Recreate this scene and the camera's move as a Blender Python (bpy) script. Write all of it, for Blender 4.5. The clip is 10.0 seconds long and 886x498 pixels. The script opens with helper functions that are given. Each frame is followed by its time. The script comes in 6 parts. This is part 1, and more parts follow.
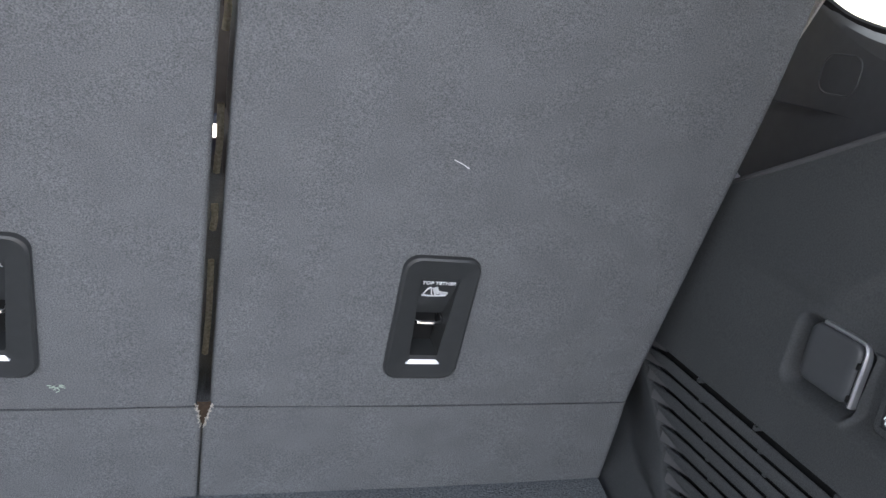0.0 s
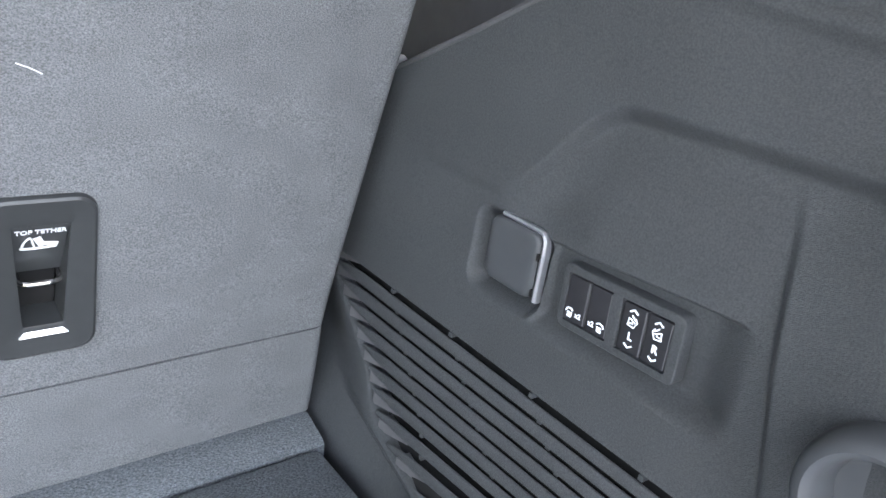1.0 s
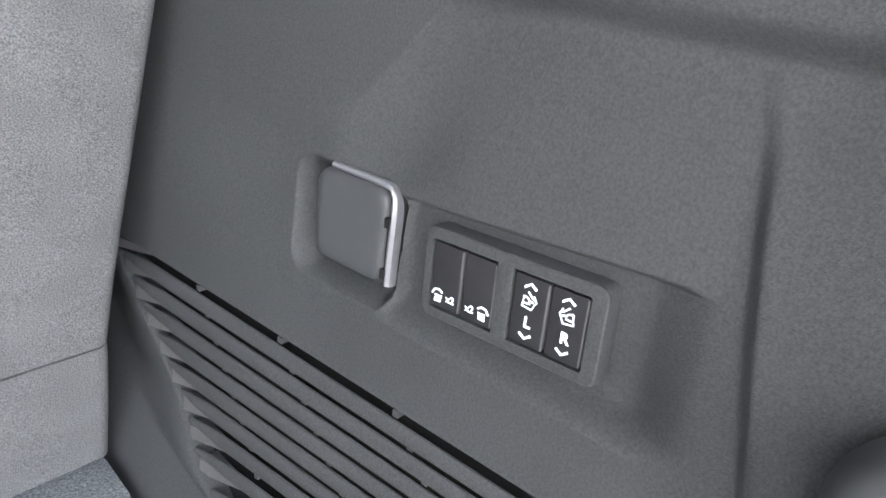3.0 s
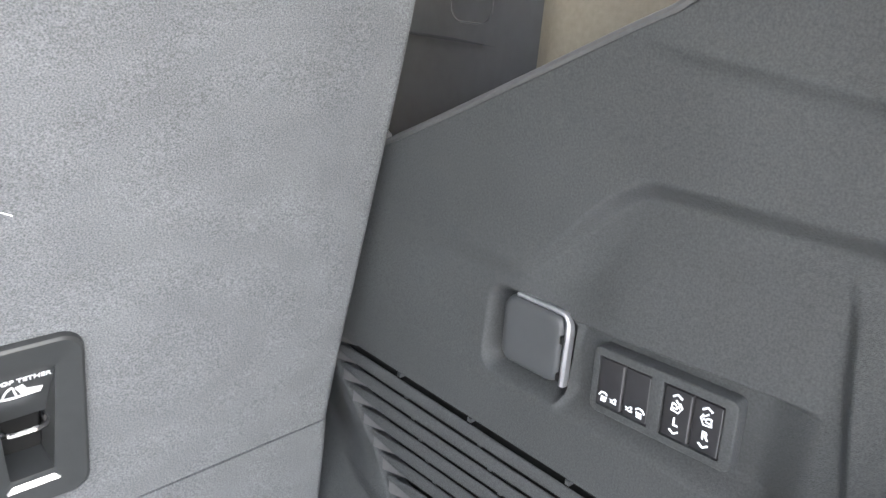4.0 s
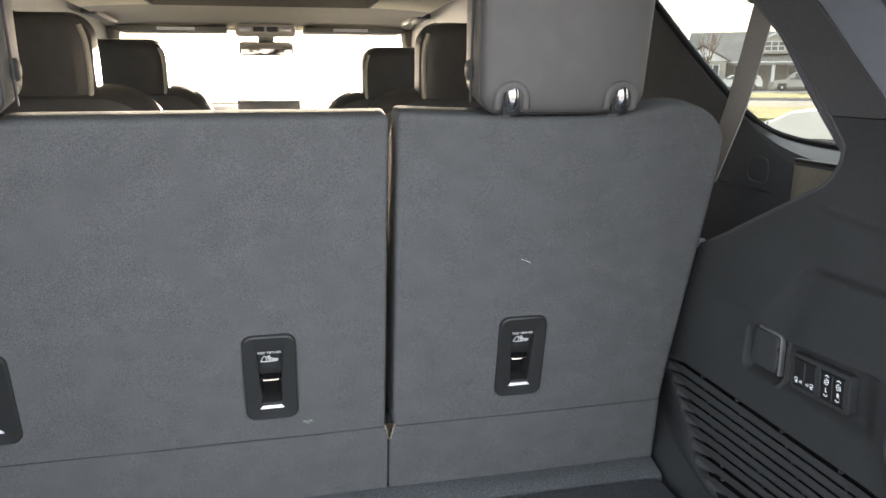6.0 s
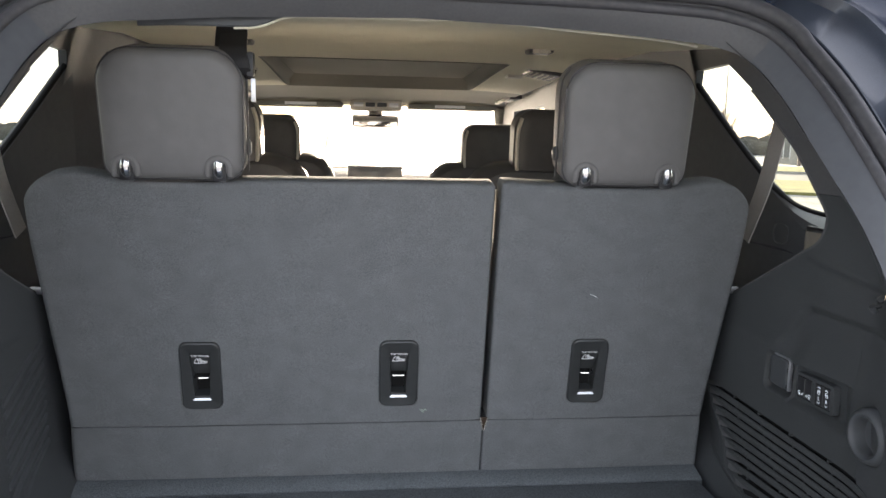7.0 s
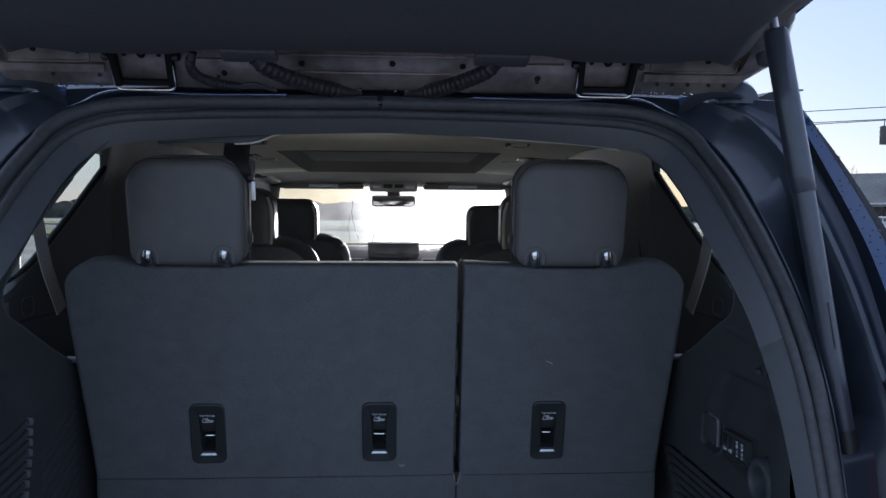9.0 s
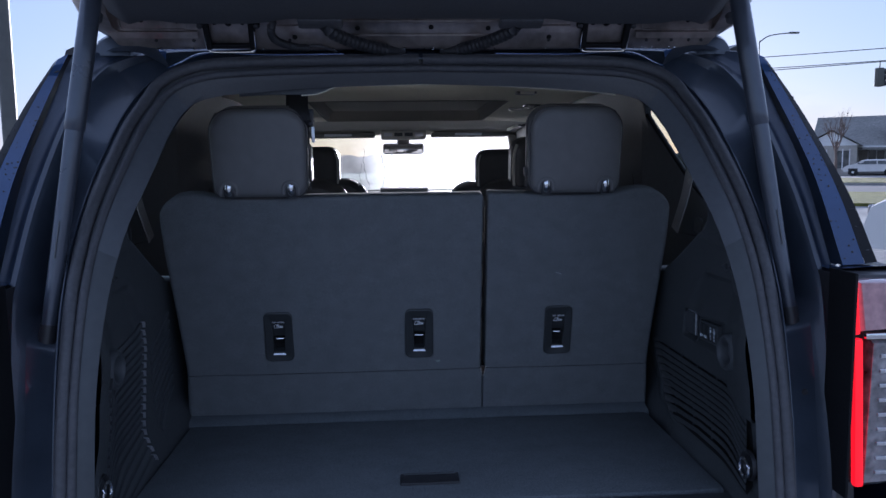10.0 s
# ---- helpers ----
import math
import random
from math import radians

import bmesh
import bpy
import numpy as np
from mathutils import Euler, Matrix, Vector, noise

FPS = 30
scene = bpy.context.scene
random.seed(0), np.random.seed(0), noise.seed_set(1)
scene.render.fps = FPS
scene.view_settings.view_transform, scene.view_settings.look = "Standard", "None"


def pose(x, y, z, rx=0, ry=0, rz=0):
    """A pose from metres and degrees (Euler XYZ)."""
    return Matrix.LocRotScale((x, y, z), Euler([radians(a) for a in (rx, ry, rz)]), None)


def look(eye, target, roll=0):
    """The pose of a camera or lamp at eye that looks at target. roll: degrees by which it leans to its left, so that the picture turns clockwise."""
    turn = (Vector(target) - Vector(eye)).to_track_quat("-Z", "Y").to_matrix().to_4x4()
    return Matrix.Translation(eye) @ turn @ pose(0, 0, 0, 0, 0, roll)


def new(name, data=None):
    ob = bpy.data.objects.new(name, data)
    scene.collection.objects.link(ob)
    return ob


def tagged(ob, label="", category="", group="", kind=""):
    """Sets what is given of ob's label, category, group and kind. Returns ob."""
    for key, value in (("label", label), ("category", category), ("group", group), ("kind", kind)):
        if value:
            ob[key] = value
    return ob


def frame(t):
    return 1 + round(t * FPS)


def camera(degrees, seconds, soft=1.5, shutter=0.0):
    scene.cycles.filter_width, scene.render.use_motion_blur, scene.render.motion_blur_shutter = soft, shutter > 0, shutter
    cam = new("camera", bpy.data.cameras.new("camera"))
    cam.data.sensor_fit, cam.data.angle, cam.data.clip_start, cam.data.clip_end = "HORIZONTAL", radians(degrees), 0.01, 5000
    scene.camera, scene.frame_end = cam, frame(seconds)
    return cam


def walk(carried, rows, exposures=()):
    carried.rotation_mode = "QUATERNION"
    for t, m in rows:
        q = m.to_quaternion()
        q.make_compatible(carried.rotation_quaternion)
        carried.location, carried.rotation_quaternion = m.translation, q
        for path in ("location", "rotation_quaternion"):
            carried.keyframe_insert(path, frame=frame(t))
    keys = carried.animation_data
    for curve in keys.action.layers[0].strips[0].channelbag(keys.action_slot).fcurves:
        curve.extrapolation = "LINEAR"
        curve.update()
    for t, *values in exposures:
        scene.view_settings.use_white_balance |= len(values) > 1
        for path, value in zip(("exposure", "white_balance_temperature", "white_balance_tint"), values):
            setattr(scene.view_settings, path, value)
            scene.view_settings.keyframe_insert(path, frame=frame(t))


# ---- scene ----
cam = camera(61.5, 10.0)
PATH = [
    (0, (0.139, 0.029, 1.268), (0.75, 1.835, 0.664), 9.1),
    (0.3, (0.129, 0.023, 1.203), (1.036, 1.734, 0.701), 12.4),
    (0.5, (0.165, 0.034, 1.248), (1.132, 1.627, 0.521), 10.1),
    (1, (0.238, 0.092, 1.254), (1.449, 1.499, 0.508), 8.7),
    (1.5, (0.27, 0.143, 1.229), (1.599, 1.419, 0.45), 8.0),
    (2, (0.321, 0.169, 1.202), (1.719, 1.347, 0.391), 7.4),
    (2.2, (0.328, 0.179, 1.206), (1.754, 1.283, 0.341), 7.6),
    (3.3, (0.345, 0.176, 1.196), (1.81, 1.35, 0.504), 7.4),
    (3.5, (0.333, 0.172, 1.203), (1.769, 1.398, 0.544), 6.9),
    (4, (0.238, 0.15, 1.284), (1.54, 1.5, 0.59), 3.7),
    (4.5, (0.11, 0.088, 1.323), (1.22, 1.63, 0.697), 2.7),
    (5, (0.083, -0.043, 1.352), (0.918, 1.682, 0.778), 1.1),
    (5.5, (0.074, -0.192, 1.366), (0.677, 1.642, 0.843), 0.2),
    (6, (0.015, -0.325, 1.389), (0.441, 1.577, 0.94), -0.1),
    (6.2, (-0.022, -0.396, 1.393), (0.359, 1.519, 0.961), 0.1),
    (7.3, (-0.07, -0.691, 1.433), (0.104, 1.289, 1.212), 1.5),
    (7.5, (-0.051, -0.706, 1.452), (0.101, 1.279, 1.26), 1.6),
    (8, (0.012, -0.732, 1.449), (0.113, 1.262, 1.32), 1.4),
    (8.5, (0.043, -0.766, 1.437), (0.136, 1.23, 1.344), 1.1),
    (9, (0.032, -0.846, 1.441), (0.149, 1.149, 1.35), 0.4),
    (9.5, (-0.045, -0.977, 1.424), (0.106, 1.013, 1.283), -0.3),
    (10, (-0.056, -1.133, 1.41), (0.071, 0.851, 1.19), -0.7),
]
EXPOSURES = [(0, 3.77, 6100, 18), (0.5, 4.25, 6050, 18), (1, 4.97, 6000, 16), (2, 5.34, 6400, 16), (3.5, 5.33, 6500, 18), (4, 5.30, 6500, 16), (4.5, 4.70, 6750, 18), (5, 3.95, 6900, 20),
             (5.5, 3.58, 6780, 18), (6, 3.48, 6350, 15), (7.5, 3.00, 6050, 16), (8, 2.28, 5600, 16), (8.5, 1.80, 5200, 17), (9, 1.52, 4900, 16), (9.5, 1.26, 4700, 15), (10, 1.30, 4600, 21)]
walk(cam, [(t, look(eye, target, roll)) for t, eye, target, roll in PATH], EXPOSURES)

# ---- world, sun and exposure ----
world = bpy.data.worlds.new("sky_world")
scene.world = world
world.use_nodes = True
wn, wl = world.node_tree.nodes, world.node_tree.links
SUN_AZ, SUN_EL = radians(6.0), radians(4.5)      # clockwise from the car's nose
sky = wn.new("ShaderNodeTexSky")
sky.sky_type, sky.sun_disc = "NISHITA", False
sky.sun_elevation, sky.sun_rotation = SUN_EL, SUN_AZ
sky.air_density, sky.dust_density, sky.ozone_density = 1.0, 0.7, 1.6
tc = wn.new("ShaderNodeTexCoord")
cmap = wn.new("ShaderNodeMapping")
cmap.inputs["Scale"].default_value = (1.0, 1.0, 3.2)
cn = wn.new("ShaderNodeTexNoise")
cn.inputs["Scale"].default_value, cn.inputs["Detail"].default_value, cn.inputs["Roughness"].default_value = 2.6, 7, 0.6
cr = wn.new("ShaderNodeValToRGB")
cr.color_ramp.elements[0].position, cr.color_ramp.elements[1].position = 0.48, 0.70
cr.color_ramp.elements[0].color = (0.80, 0.80, 0.80, 1)
cmix = wn.new("ShaderNodeMix")
cmix.data_type = "RGBA"
cfac = wn.new("ShaderNodeMath")
cfac.operation = "MULTIPLY"
cfac.inputs[1].default_value = 0.8
cmix.inputs[7].default_value = (3.45, 3.40, 3.45, 1)
wl.new(tc.outputs["Generated"], cmap.inputs["Vector"])
wl.new(cmap.outputs["Vector"], cn.inputs["Vector"])
wl.new(cn.outputs["Fac"], cr.inputs["Fac"])
wl.new(cr.outputs["Color"], cfac.inputs[0])
wl.new(cfac.outputs[0], cmix.inputs[0])
wl.new(sky.outputs["Color"], cmix.inputs[6])
wl.new(cmix.outputs[2], wn["Background"].inputs["Color"])
wn["Background"].inputs["Strength"].default_value = 0.08

sun_data = bpy.data.lights.new("sun", "SUN")
sun_data.energy, sun_data.angle, sun_data.color = 5.0, radians(0.55), (1.0, 0.82, 0.58)
sun = new("sun", sun_data)
sun_dir = Vector((math.sin(SUN_AZ) * math.cos(SUN_EL), math.cos(SUN_AZ) * math.cos(SUN_EL), math.sin(SUN_EL)))
sun.matrix_world = look(sun_dir * 60, (0, 0, 0))


# ---- materials ----
def material(name, color, rough=0.6, metal=0.0, noise_scale=0.0, vary=0.25, bump_scale=0.0, bump=0.0, bump_dist=0.001,
             stain_scale=0.0, stain=0.15, coat=0.0, voronoi=False, emit=None, emit_strength=0.0, spec=0.5, stretch=None, detail=5):
    m = bpy.data.materials.new(name)
    m.use_nodes = True
    n, l = m.node_tree.nodes, m.node_tree.links
    b = n["Principled BSDF"]
    b.inputs["Roughness"].default_value, b.inputs["Metallic"].default_value = rough, metal
    b.inputs["Coat Weight"].default_value = coat
    b.inputs["Specular IOR Level"].default_value = spec
    c = n.new("ShaderNodeTexCoord")
    where = c.outputs["Object"]
    if stretch:
        sm = n.new("ShaderNodeMapping")
        sm.inputs["Scale"].default_value = stretch
        sm.inputs["Rotation"].default_value = (0, radians(9), 0)
        l.new(c.outputs["Object"], sm.inputs["Vector"])
        where = sm.outputs["Vector"]
    rgb = n.new("ShaderNodeRGB")
    rgb.outputs[0].default_value = (*color, 1)
    out = rgb.outputs[0]
    for scale, amount in ((noise_scale, vary), (stain_scale, stain)):
        if scale:
            t = n.new("ShaderNodeTexNoise")
            t.inputs["Scale"].default_value, t.inputs["Detail"].default_value = scale, (detail if scale == noise_scale else 5)
            l.new(where, t.inputs["Vector"])
            r = n.new("ShaderNodeMapRange")
            r.inputs[1].default_value, r.inputs[2].default_value = 0.3, 0.7
            r.inputs[3].default_value, r.inputs[4].default_value = 1 - amount, 1 + amount
            l.new(t.outputs["Fac"], r.inputs[0])
            x = n.new("ShaderNodeVectorMath")
            x.operation = "SCALE"
            l.new(out, x.inputs[0])
            l.new(r.outputs[0], x.inputs["Scale"])
            out = x.outputs[0]
            if scale == stain_scale:
                q = n.new("ShaderNodeMapRange")
                q.inputs[3].default_value, q.inputs[4].default_value = rough - 0.08, min(1, rough + 0.08)
                l.new(t.outputs["Fac"], q.inputs[0])
                l.new(q.outputs[0], b.inputs["Roughness"])
    l.new(out, b.inputs["Base Color"])
    if bump_scale:
        if voronoi:
            t = n.new("ShaderNodeTexVoronoi")
            t.feature = "SMOOTH_F1"
            t.inputs["Scale"].default_value = bump_scale
            fac = t.outputs["Distance"]
        else:
            t = n.new("ShaderNodeTexNoise")
            t.inputs["Scale"].default_value, t.inputs["Detail"].default_value = bump_scale, 4
            fac = t.outputs["Fac"]
        l.new(where, t.inputs["Vector"])
        k = n.new("ShaderNodeBump")
        k.inputs["Strength"].default_value, k.inputs["Distance"].default_value = bump, bump_dist
        l.new(fac, k.inputs["Height"])
        l.new(k.outputs["Normal"], b.inputs["Normal"])
    if emit:
        b.inputs["Emission Color"].default_value = (*emit, 1)
        b.inputs["Emission Strength"].default_value = emit_strength
    return m


def glass(name, tint, haze=0.0, gloss=0.08, drops=0.0):
    """A thin pane: clear with tint, a glossy film, and where it is misted a diffusing share."""
    m = bpy.data.materials.new(name)
    m.use_nodes = True
    n, l = m.node_tree.nodes, m.node_tree.links
    n.remove(n["Principled BSDF"])
    o = n["Material Output"]
    tr = n.new("ShaderNodeBsdfTransparent")
    tr.inputs[0].default_value = (*tint, 1)
    gl = n.new("ShaderNodeBsdfGlossy")
    gl.inputs["Roughness"].default_value = 0.03
    fr = n.new("ShaderNodeLayerWeight")
    fr.inputs[0].default_value = 0.5
    pw = n.new("ShaderNodeMath")
    pw.operation = "POWER"
    pw.inputs[1].default_value = 5.0
    sc = n.new("ShaderNodeMath")
    sc.operation = "MULTIPLY_ADD"
    sc.inputs[1].default_value, sc.inputs[2].default_value = 0.7, 0.05
    l.new(fr.outputs["Facing"], pw.inputs[0])
    l.new(pw.outputs[0], sc.inputs[0])
    mx = n.new("ShaderNodeMixShader")
    l.new(sc.outputs[0], mx.inputs[0])
    l.new(tr.outputs[0], mx.inputs[1])
    l.new(gl.outputs[0], mx.inputs[2])
    last = mx.outputs[0]
    if haze:
        tl = n.new("ShaderNodeBsdfTranslucent")
        tl.inputs[0].default_value = (0.95, 0.94, 0.88, 1)
        c = n.new("ShaderNodeTexCoord")
        mp = n.new("ShaderNodeMapping")
        mp.inputs["Scale"].default_value = (2.0, 1.2, 1.2)
        t = n.new("ShaderNodeTexNoise")
        t.inputs["Scale"].default_value, t.inputs["Detail"].default_value = 3.0, 6
        l.new(c.outputs["Object"], mp.inputs[0])
        l.new(mp.outputs[0], t.inputs["Vector"])
        r = n.new("ShaderNodeMapRange")
        r.inputs[1].default_value, r.inputs[2].default_value = 0.3, 0.7
        r.inputs[3].default_value, r.inputs[4].default_value = haze * 0.75, min(1, haze * 1.25)
        l.new(t.outputs["Fac"], r.inputs[0])
        if haze > 0.1:
            rf = n.new("ShaderNodeBsdfRefraction")
            rf.inputs["Roughness"].default_value, rf.inputs["IOR"].default_value = 0.42, 1.16
            rf.inputs["Color"].default_value = (0.95, 0.95, 0.93, 1)
            m3 = n.new("ShaderNodeMixShader")
            m3.inputs[0].default_value = 0.30
            l.new(tl.outputs[0], m3.inputs[1])
            l.new(rf.outputs[0], m3.inputs[2])
            tl = m3
        m2 = n.new("ShaderNodeMixShader")
        fac = r.outputs[0]
        if haze > 0.1:
            # the mist share rises to the right, standing in for the sun's glare
            sp = n.new("ShaderNodeSeparateXYZ")
            l.new(c.outputs["Object"], sp.inputs[0])
            side = n.new("ShaderNodeMapRange")
            side.interpolation_type = "SMOOTHSTEP"
            side.inputs[1].default_value, side.inputs[2].default_value = -0.34, 0.04
            side.inputs[3].default_value, side.inputs[4].default_value = 0.22, 1.15
            l.new(sp.outputs[0], side.inputs[0])
            mul = n.new("ShaderNodeMath")
            mul.operation, mul.use_clamp = "MULTIPLY", True
            l.new(r.outputs[0], mul.inputs[0])
            l.new(side.outputs[0], mul.inputs[1])
            fac = mul.outputs[0]
        l.new(fac, m2.inputs[0])
        l.new(last, m2.inputs[1])
        l.new(tl.outputs[0], m2.inputs[2])
        last = m2.outputs[0]
    l.new(last, o.inputs["Surface"])
    return m


FELT = material("grey_felt", (0.191, 0.200, 0.206), 0.95, noise_scale=1200, vary=0.38, detail=3, bump_scale=1100, bump=1.0, bump_dist=0.0011, stain_scale=34, stain=0.075, spec=0.12, stretch=(0.8, 1.0, 1.0))
FELT_DARK = material("dark_carpet", (0.178, 0.196, 0.207), 0.97, noise_scale=700, vary=0.40, detail=2, bump_scale=560, bump=1.0, bump_dist=0.0025, stain_scale=26, stain=0.07, spec=0.1, stretch=(0.7, 1.0, 1.0))
GRAIN = material("grained_plastic", (0.083, 0.089, 0.092), 0.56, noise_scale=800, vary=0.20, detail=2, bump_scale=1500, bump=0.65, bump_dist=0.0009, stain_scale=9, stain=0.10, spec=0.28)
SMOOTH = material("smooth_plastic", (0.084, 0.090, 0.095), 0.42, noise_scale=60, vary=0.06, bump_scale=1500, bump=0.12, bump_dist=0.0003, stain_scale=12, stain=0.08, spec=0.36)
PILLAR = material("pillar_plastic", (0.120, 0.122, 0.125), 0.60, noise_scale=250, vary=0.07, bump_scale=900, bump=0.25, bump_dist=0.0006, stain_scale=6, stain=0.08)
BLACK = material("black_plastic", (0.032, 0.032, 0.035), 0.38, noise_scale=80, vary=0.15, bump_scale=900, bump=0.1, bump_dist=0.0004)
# near-black for recesses and gaps: their shade is put into the colour
RECESS_SHADE = material("recess_shade", (0.010, 0.010, 0.010), 0.9, noise_scale=50, vary=0.2)
LEATHER = material("grey_leatherette", (0.180, 0.176, 0.173), 0.46, noise_scale=40, vary=0.05, bump_scale=520, bump=0.22, bump_dist=0.0006, stain_scale=8, stain=0.07, voronoi=True)
LEATHER_DARK = material("dark_leatherette", (0.080, 0.078, 0.080), 0.45, noise_scale=30, vary=0.1, bump_scale=420, bump=0.25, bump_dist=0.0007, voronoi=True)
PIPING = material("pale_piping", (0.62, 0.59, 0.52), 0.5, noise_scale=200, vary=0.1)
CHROME = material("chrome", (0.82, 0.82, 0.82), 0.10, metal=1.0, noise_scale=50, vary=0.04)
PLATE = material("plate_plastic", (0.048, 0.051, 0.052), 0.30, noise_scale=120, vary=0.05, bump_scale=1400, bump=0.10, bump_dist=0.0003)
SATIN = material("satin_metal", (0.70, 0.71, 0.74), 0.30, metal=0.85, noise_scale=200, vary=0.05)
SIGN_LIT = material("lit_switch_sign", (0.80, 0.85, 0.88), 0.5, emit=(0.82, 0.95, 1.0), emit_strength=0.040)
WHITE = material("white_print", (0.86, 0.87, 0.88), 0.55, noise_scale=300, vary=0.05)
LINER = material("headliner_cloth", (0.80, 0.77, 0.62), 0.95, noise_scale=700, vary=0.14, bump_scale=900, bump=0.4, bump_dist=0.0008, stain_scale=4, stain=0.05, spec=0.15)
LINER_DARK = material("dark_liner_cloth", (0.24, 0.235, 0.21), 0.95, noise_scale=700, vary=0.14, bump_scale=900, bump=0.4, bump_dist=0.0008, stain_scale=4, stain=0.05, spec=0.15)
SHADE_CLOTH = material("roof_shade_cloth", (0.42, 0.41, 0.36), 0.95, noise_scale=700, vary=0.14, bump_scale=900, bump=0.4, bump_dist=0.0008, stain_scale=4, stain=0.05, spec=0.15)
RUBBER = material("rubber_seal", (0.080, 0.080, 0.086), 0.48, noise_scale=120, vary=0.15, bump_scale=600, bump=0.15, bump_dist=0.0005, stain_scale=10, stain=0.15)
PAINT = material("blue_paint", (0.030, 0.062, 0.155), 0.24, metal=0.35, noise_scale=1500, vary=0.12, coat=0.8, stain_scale=6, stain=0.18, bump_scale=45, bump=0.05, bump_dist=0.002)
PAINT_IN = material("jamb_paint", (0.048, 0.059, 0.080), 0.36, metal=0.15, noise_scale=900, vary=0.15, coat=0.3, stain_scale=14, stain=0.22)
# lighter, glossier copy of the body paint, with sky glints put into the colour
PAINT_GLINT = material("glint_blue_paint", (0.060, 0.115, 0.280), 0.14, metal=0.3, noise_scale=300, vary=0.15, coat=1.0, bump_scale=60, bump=0.2, bump_dist=0.002)
# darker copy of the jamb paint: shade under the gate put into the colour
PAINT_SHADED = material("shaded_blue_paint", (0.030, 0.040, 0.065), 0.34, metal=0.2, noise_scale=900, vary=0.15, coat=0.3, stain_scale=14, stain=0.25)
# brown stands for warm reflected light, put into the base colour
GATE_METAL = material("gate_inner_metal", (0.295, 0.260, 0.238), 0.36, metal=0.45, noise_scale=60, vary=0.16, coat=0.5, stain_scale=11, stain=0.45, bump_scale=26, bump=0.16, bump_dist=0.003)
TRIM_BLACK = material("gate_trim", (0.096, 0.098, 0.104), 0.60, noise_scale=200, vary=0.1, bump_scale=700, bump=0.3, bump_dist=0.0006, voronoi=True)
STRUT = material("strut_paint", (0.083, 0.093, 0.118), 0.30, metal=0.35, noise_scale=60, vary=0.05, coat=0.4, stain_scale=14, stain=0.12)
WEB = material("belt_webbing", (0.42, 0.405, 0.385), 0.78, noise_scale=900, vary=0.25, bump_scale=700, bump=0.6, bump_dist=0.001)
# darker copy of the same belt's webbing, its shade put into the colour
WEB_SHADED = material("shaded_webbing", (0.215, 0.210, 0.240), 0.8, noise_scale=900, vary=0.3, bump_scale=700, bump=0.6, bump_dist=0.001)
WEB_DARK = material("dark_webbing", (0.030, 0.030, 0.032), 0.7, noise_scale=900, vary=0.3, bump_scale=700, bump=0.6, bump_dist=0.001)
TAN = material("tan_plastic", (0.279, 0.253, 0.206), 0.55, noise_scale=250, vary=0.08, bump_scale=900, bump=0.25, bump_dist=0.0006, voronoi=True, stain_scale=8, stain=0.08)
YELLOW = material("yellow_tag", (0.62, 0.56, 0.16), 0.7, noise_scale=90, vary=0.08)
RED_LED = material("lit_red_lamp", (0.5, 0.01, 0.01), 0.3, emit=(1.0, 0.004, 0.008), emit_strength=0.45)
RED_LENS = material("red_lens", (0.58, 0.36, 0.36), 0.12, noise_scale=60, vary=0.2, coat=1.0)
MATTE_BLACK = material("matte_black_trim", (0.012, 0.012, 0.013), 0.7, noise_scale=200, vary=0.2, spec=0.2)
CLEAR_LENS = material("clear_lens", (0.30, 0.29, 0.30), 0.10, metal=0.55, noise_scale=70, vary=0.5, coat=1.0, stain_scale=25, stain=0.4)
BLACK_GLASS = material("black_glass", (0.006, 0.006, 0.008), 0.09, noise_scale=60, vary=0.2, coat=1.0)
PANE = glass("window_glass", (0.90, 0.93, 0.90), 0.03)
PRIVACY = glass("privacy_glass", (0.64, 0.68, 0.61), 0.02)
MISTED = glass("misted_glass", (0.31, 0.365, 0.33), 0.80)
PRIVACY_DARK = glass("dark_privacy_glass", (0.38, 0.40, 0.37), 0.02)
TRIM_DARK = material("dark_pillar_plastic", (0.105, 0.112, 0.122), 0.46, noise_scale=80, vary=0.06, bump_scale=1200, bump=0.15, bump_dist=0.0003, stain_scale=8, stain=0.08)
# same cloth as LINER; the front's shade is put into a darker colour
SHADED_LINER = material("shaded_liner_cloth", (0.44, 0.43, 0.37), 0.95, noise_scale=700, vary=0.14, bump_scale=900, bump=0.4, bump_dist=0.0008, stain_scale=4, stain=0.05, spec=0.15)
SCREEN = material("display_glass", (0.17, 0.17, 0.165), 0.34, noise_scale=20, vary=0.1, coat=0.6)
# paled as a reflector, so the ground brightens the gate's underside
ASPHALT = material("asphalt", (0.31, 0.305, 0.295), 0.88, noise_scale=9, vary=0.25, bump_scale=60, bump=0.5, bump_dist=0.01, stain_scale=0.35, stain=0.25)
ROAD = material("road_asphalt", (0.115, 0.118, 0.125), 0.85, noise_scale=5, vary=0.15, bump_scale=40, bump=0.4, bump_dist=0.01, stain_scale=0.25, stain=0.2)
LAWN = material("winter_lawn", (0.150, 0.150, 0.030), 0.95, noise_scale=14, vary=0.45, bump_scale=30, bump=0.8, bump_dist=0.03, stain_scale=0.5, stain=0.25)
CONCRETE = material("concrete", (0.36, 0.35, 0.33), 0.85, noise_scale=12, vary=0.15, stain_scale=0.8, stain=0.2)
SIDING = material("grey_siding", (0.43, 0.405, 0.36), 0.8, noise_scale=4, vary=0.12, stain_scale=0.6, stain=0.12)
SHINGLE = material("grey_shingle", (0.235, 0.232, 0.215), 0.9, noise_scale=6, vary=0.3, stain_scale=0.4, stain=0.15)
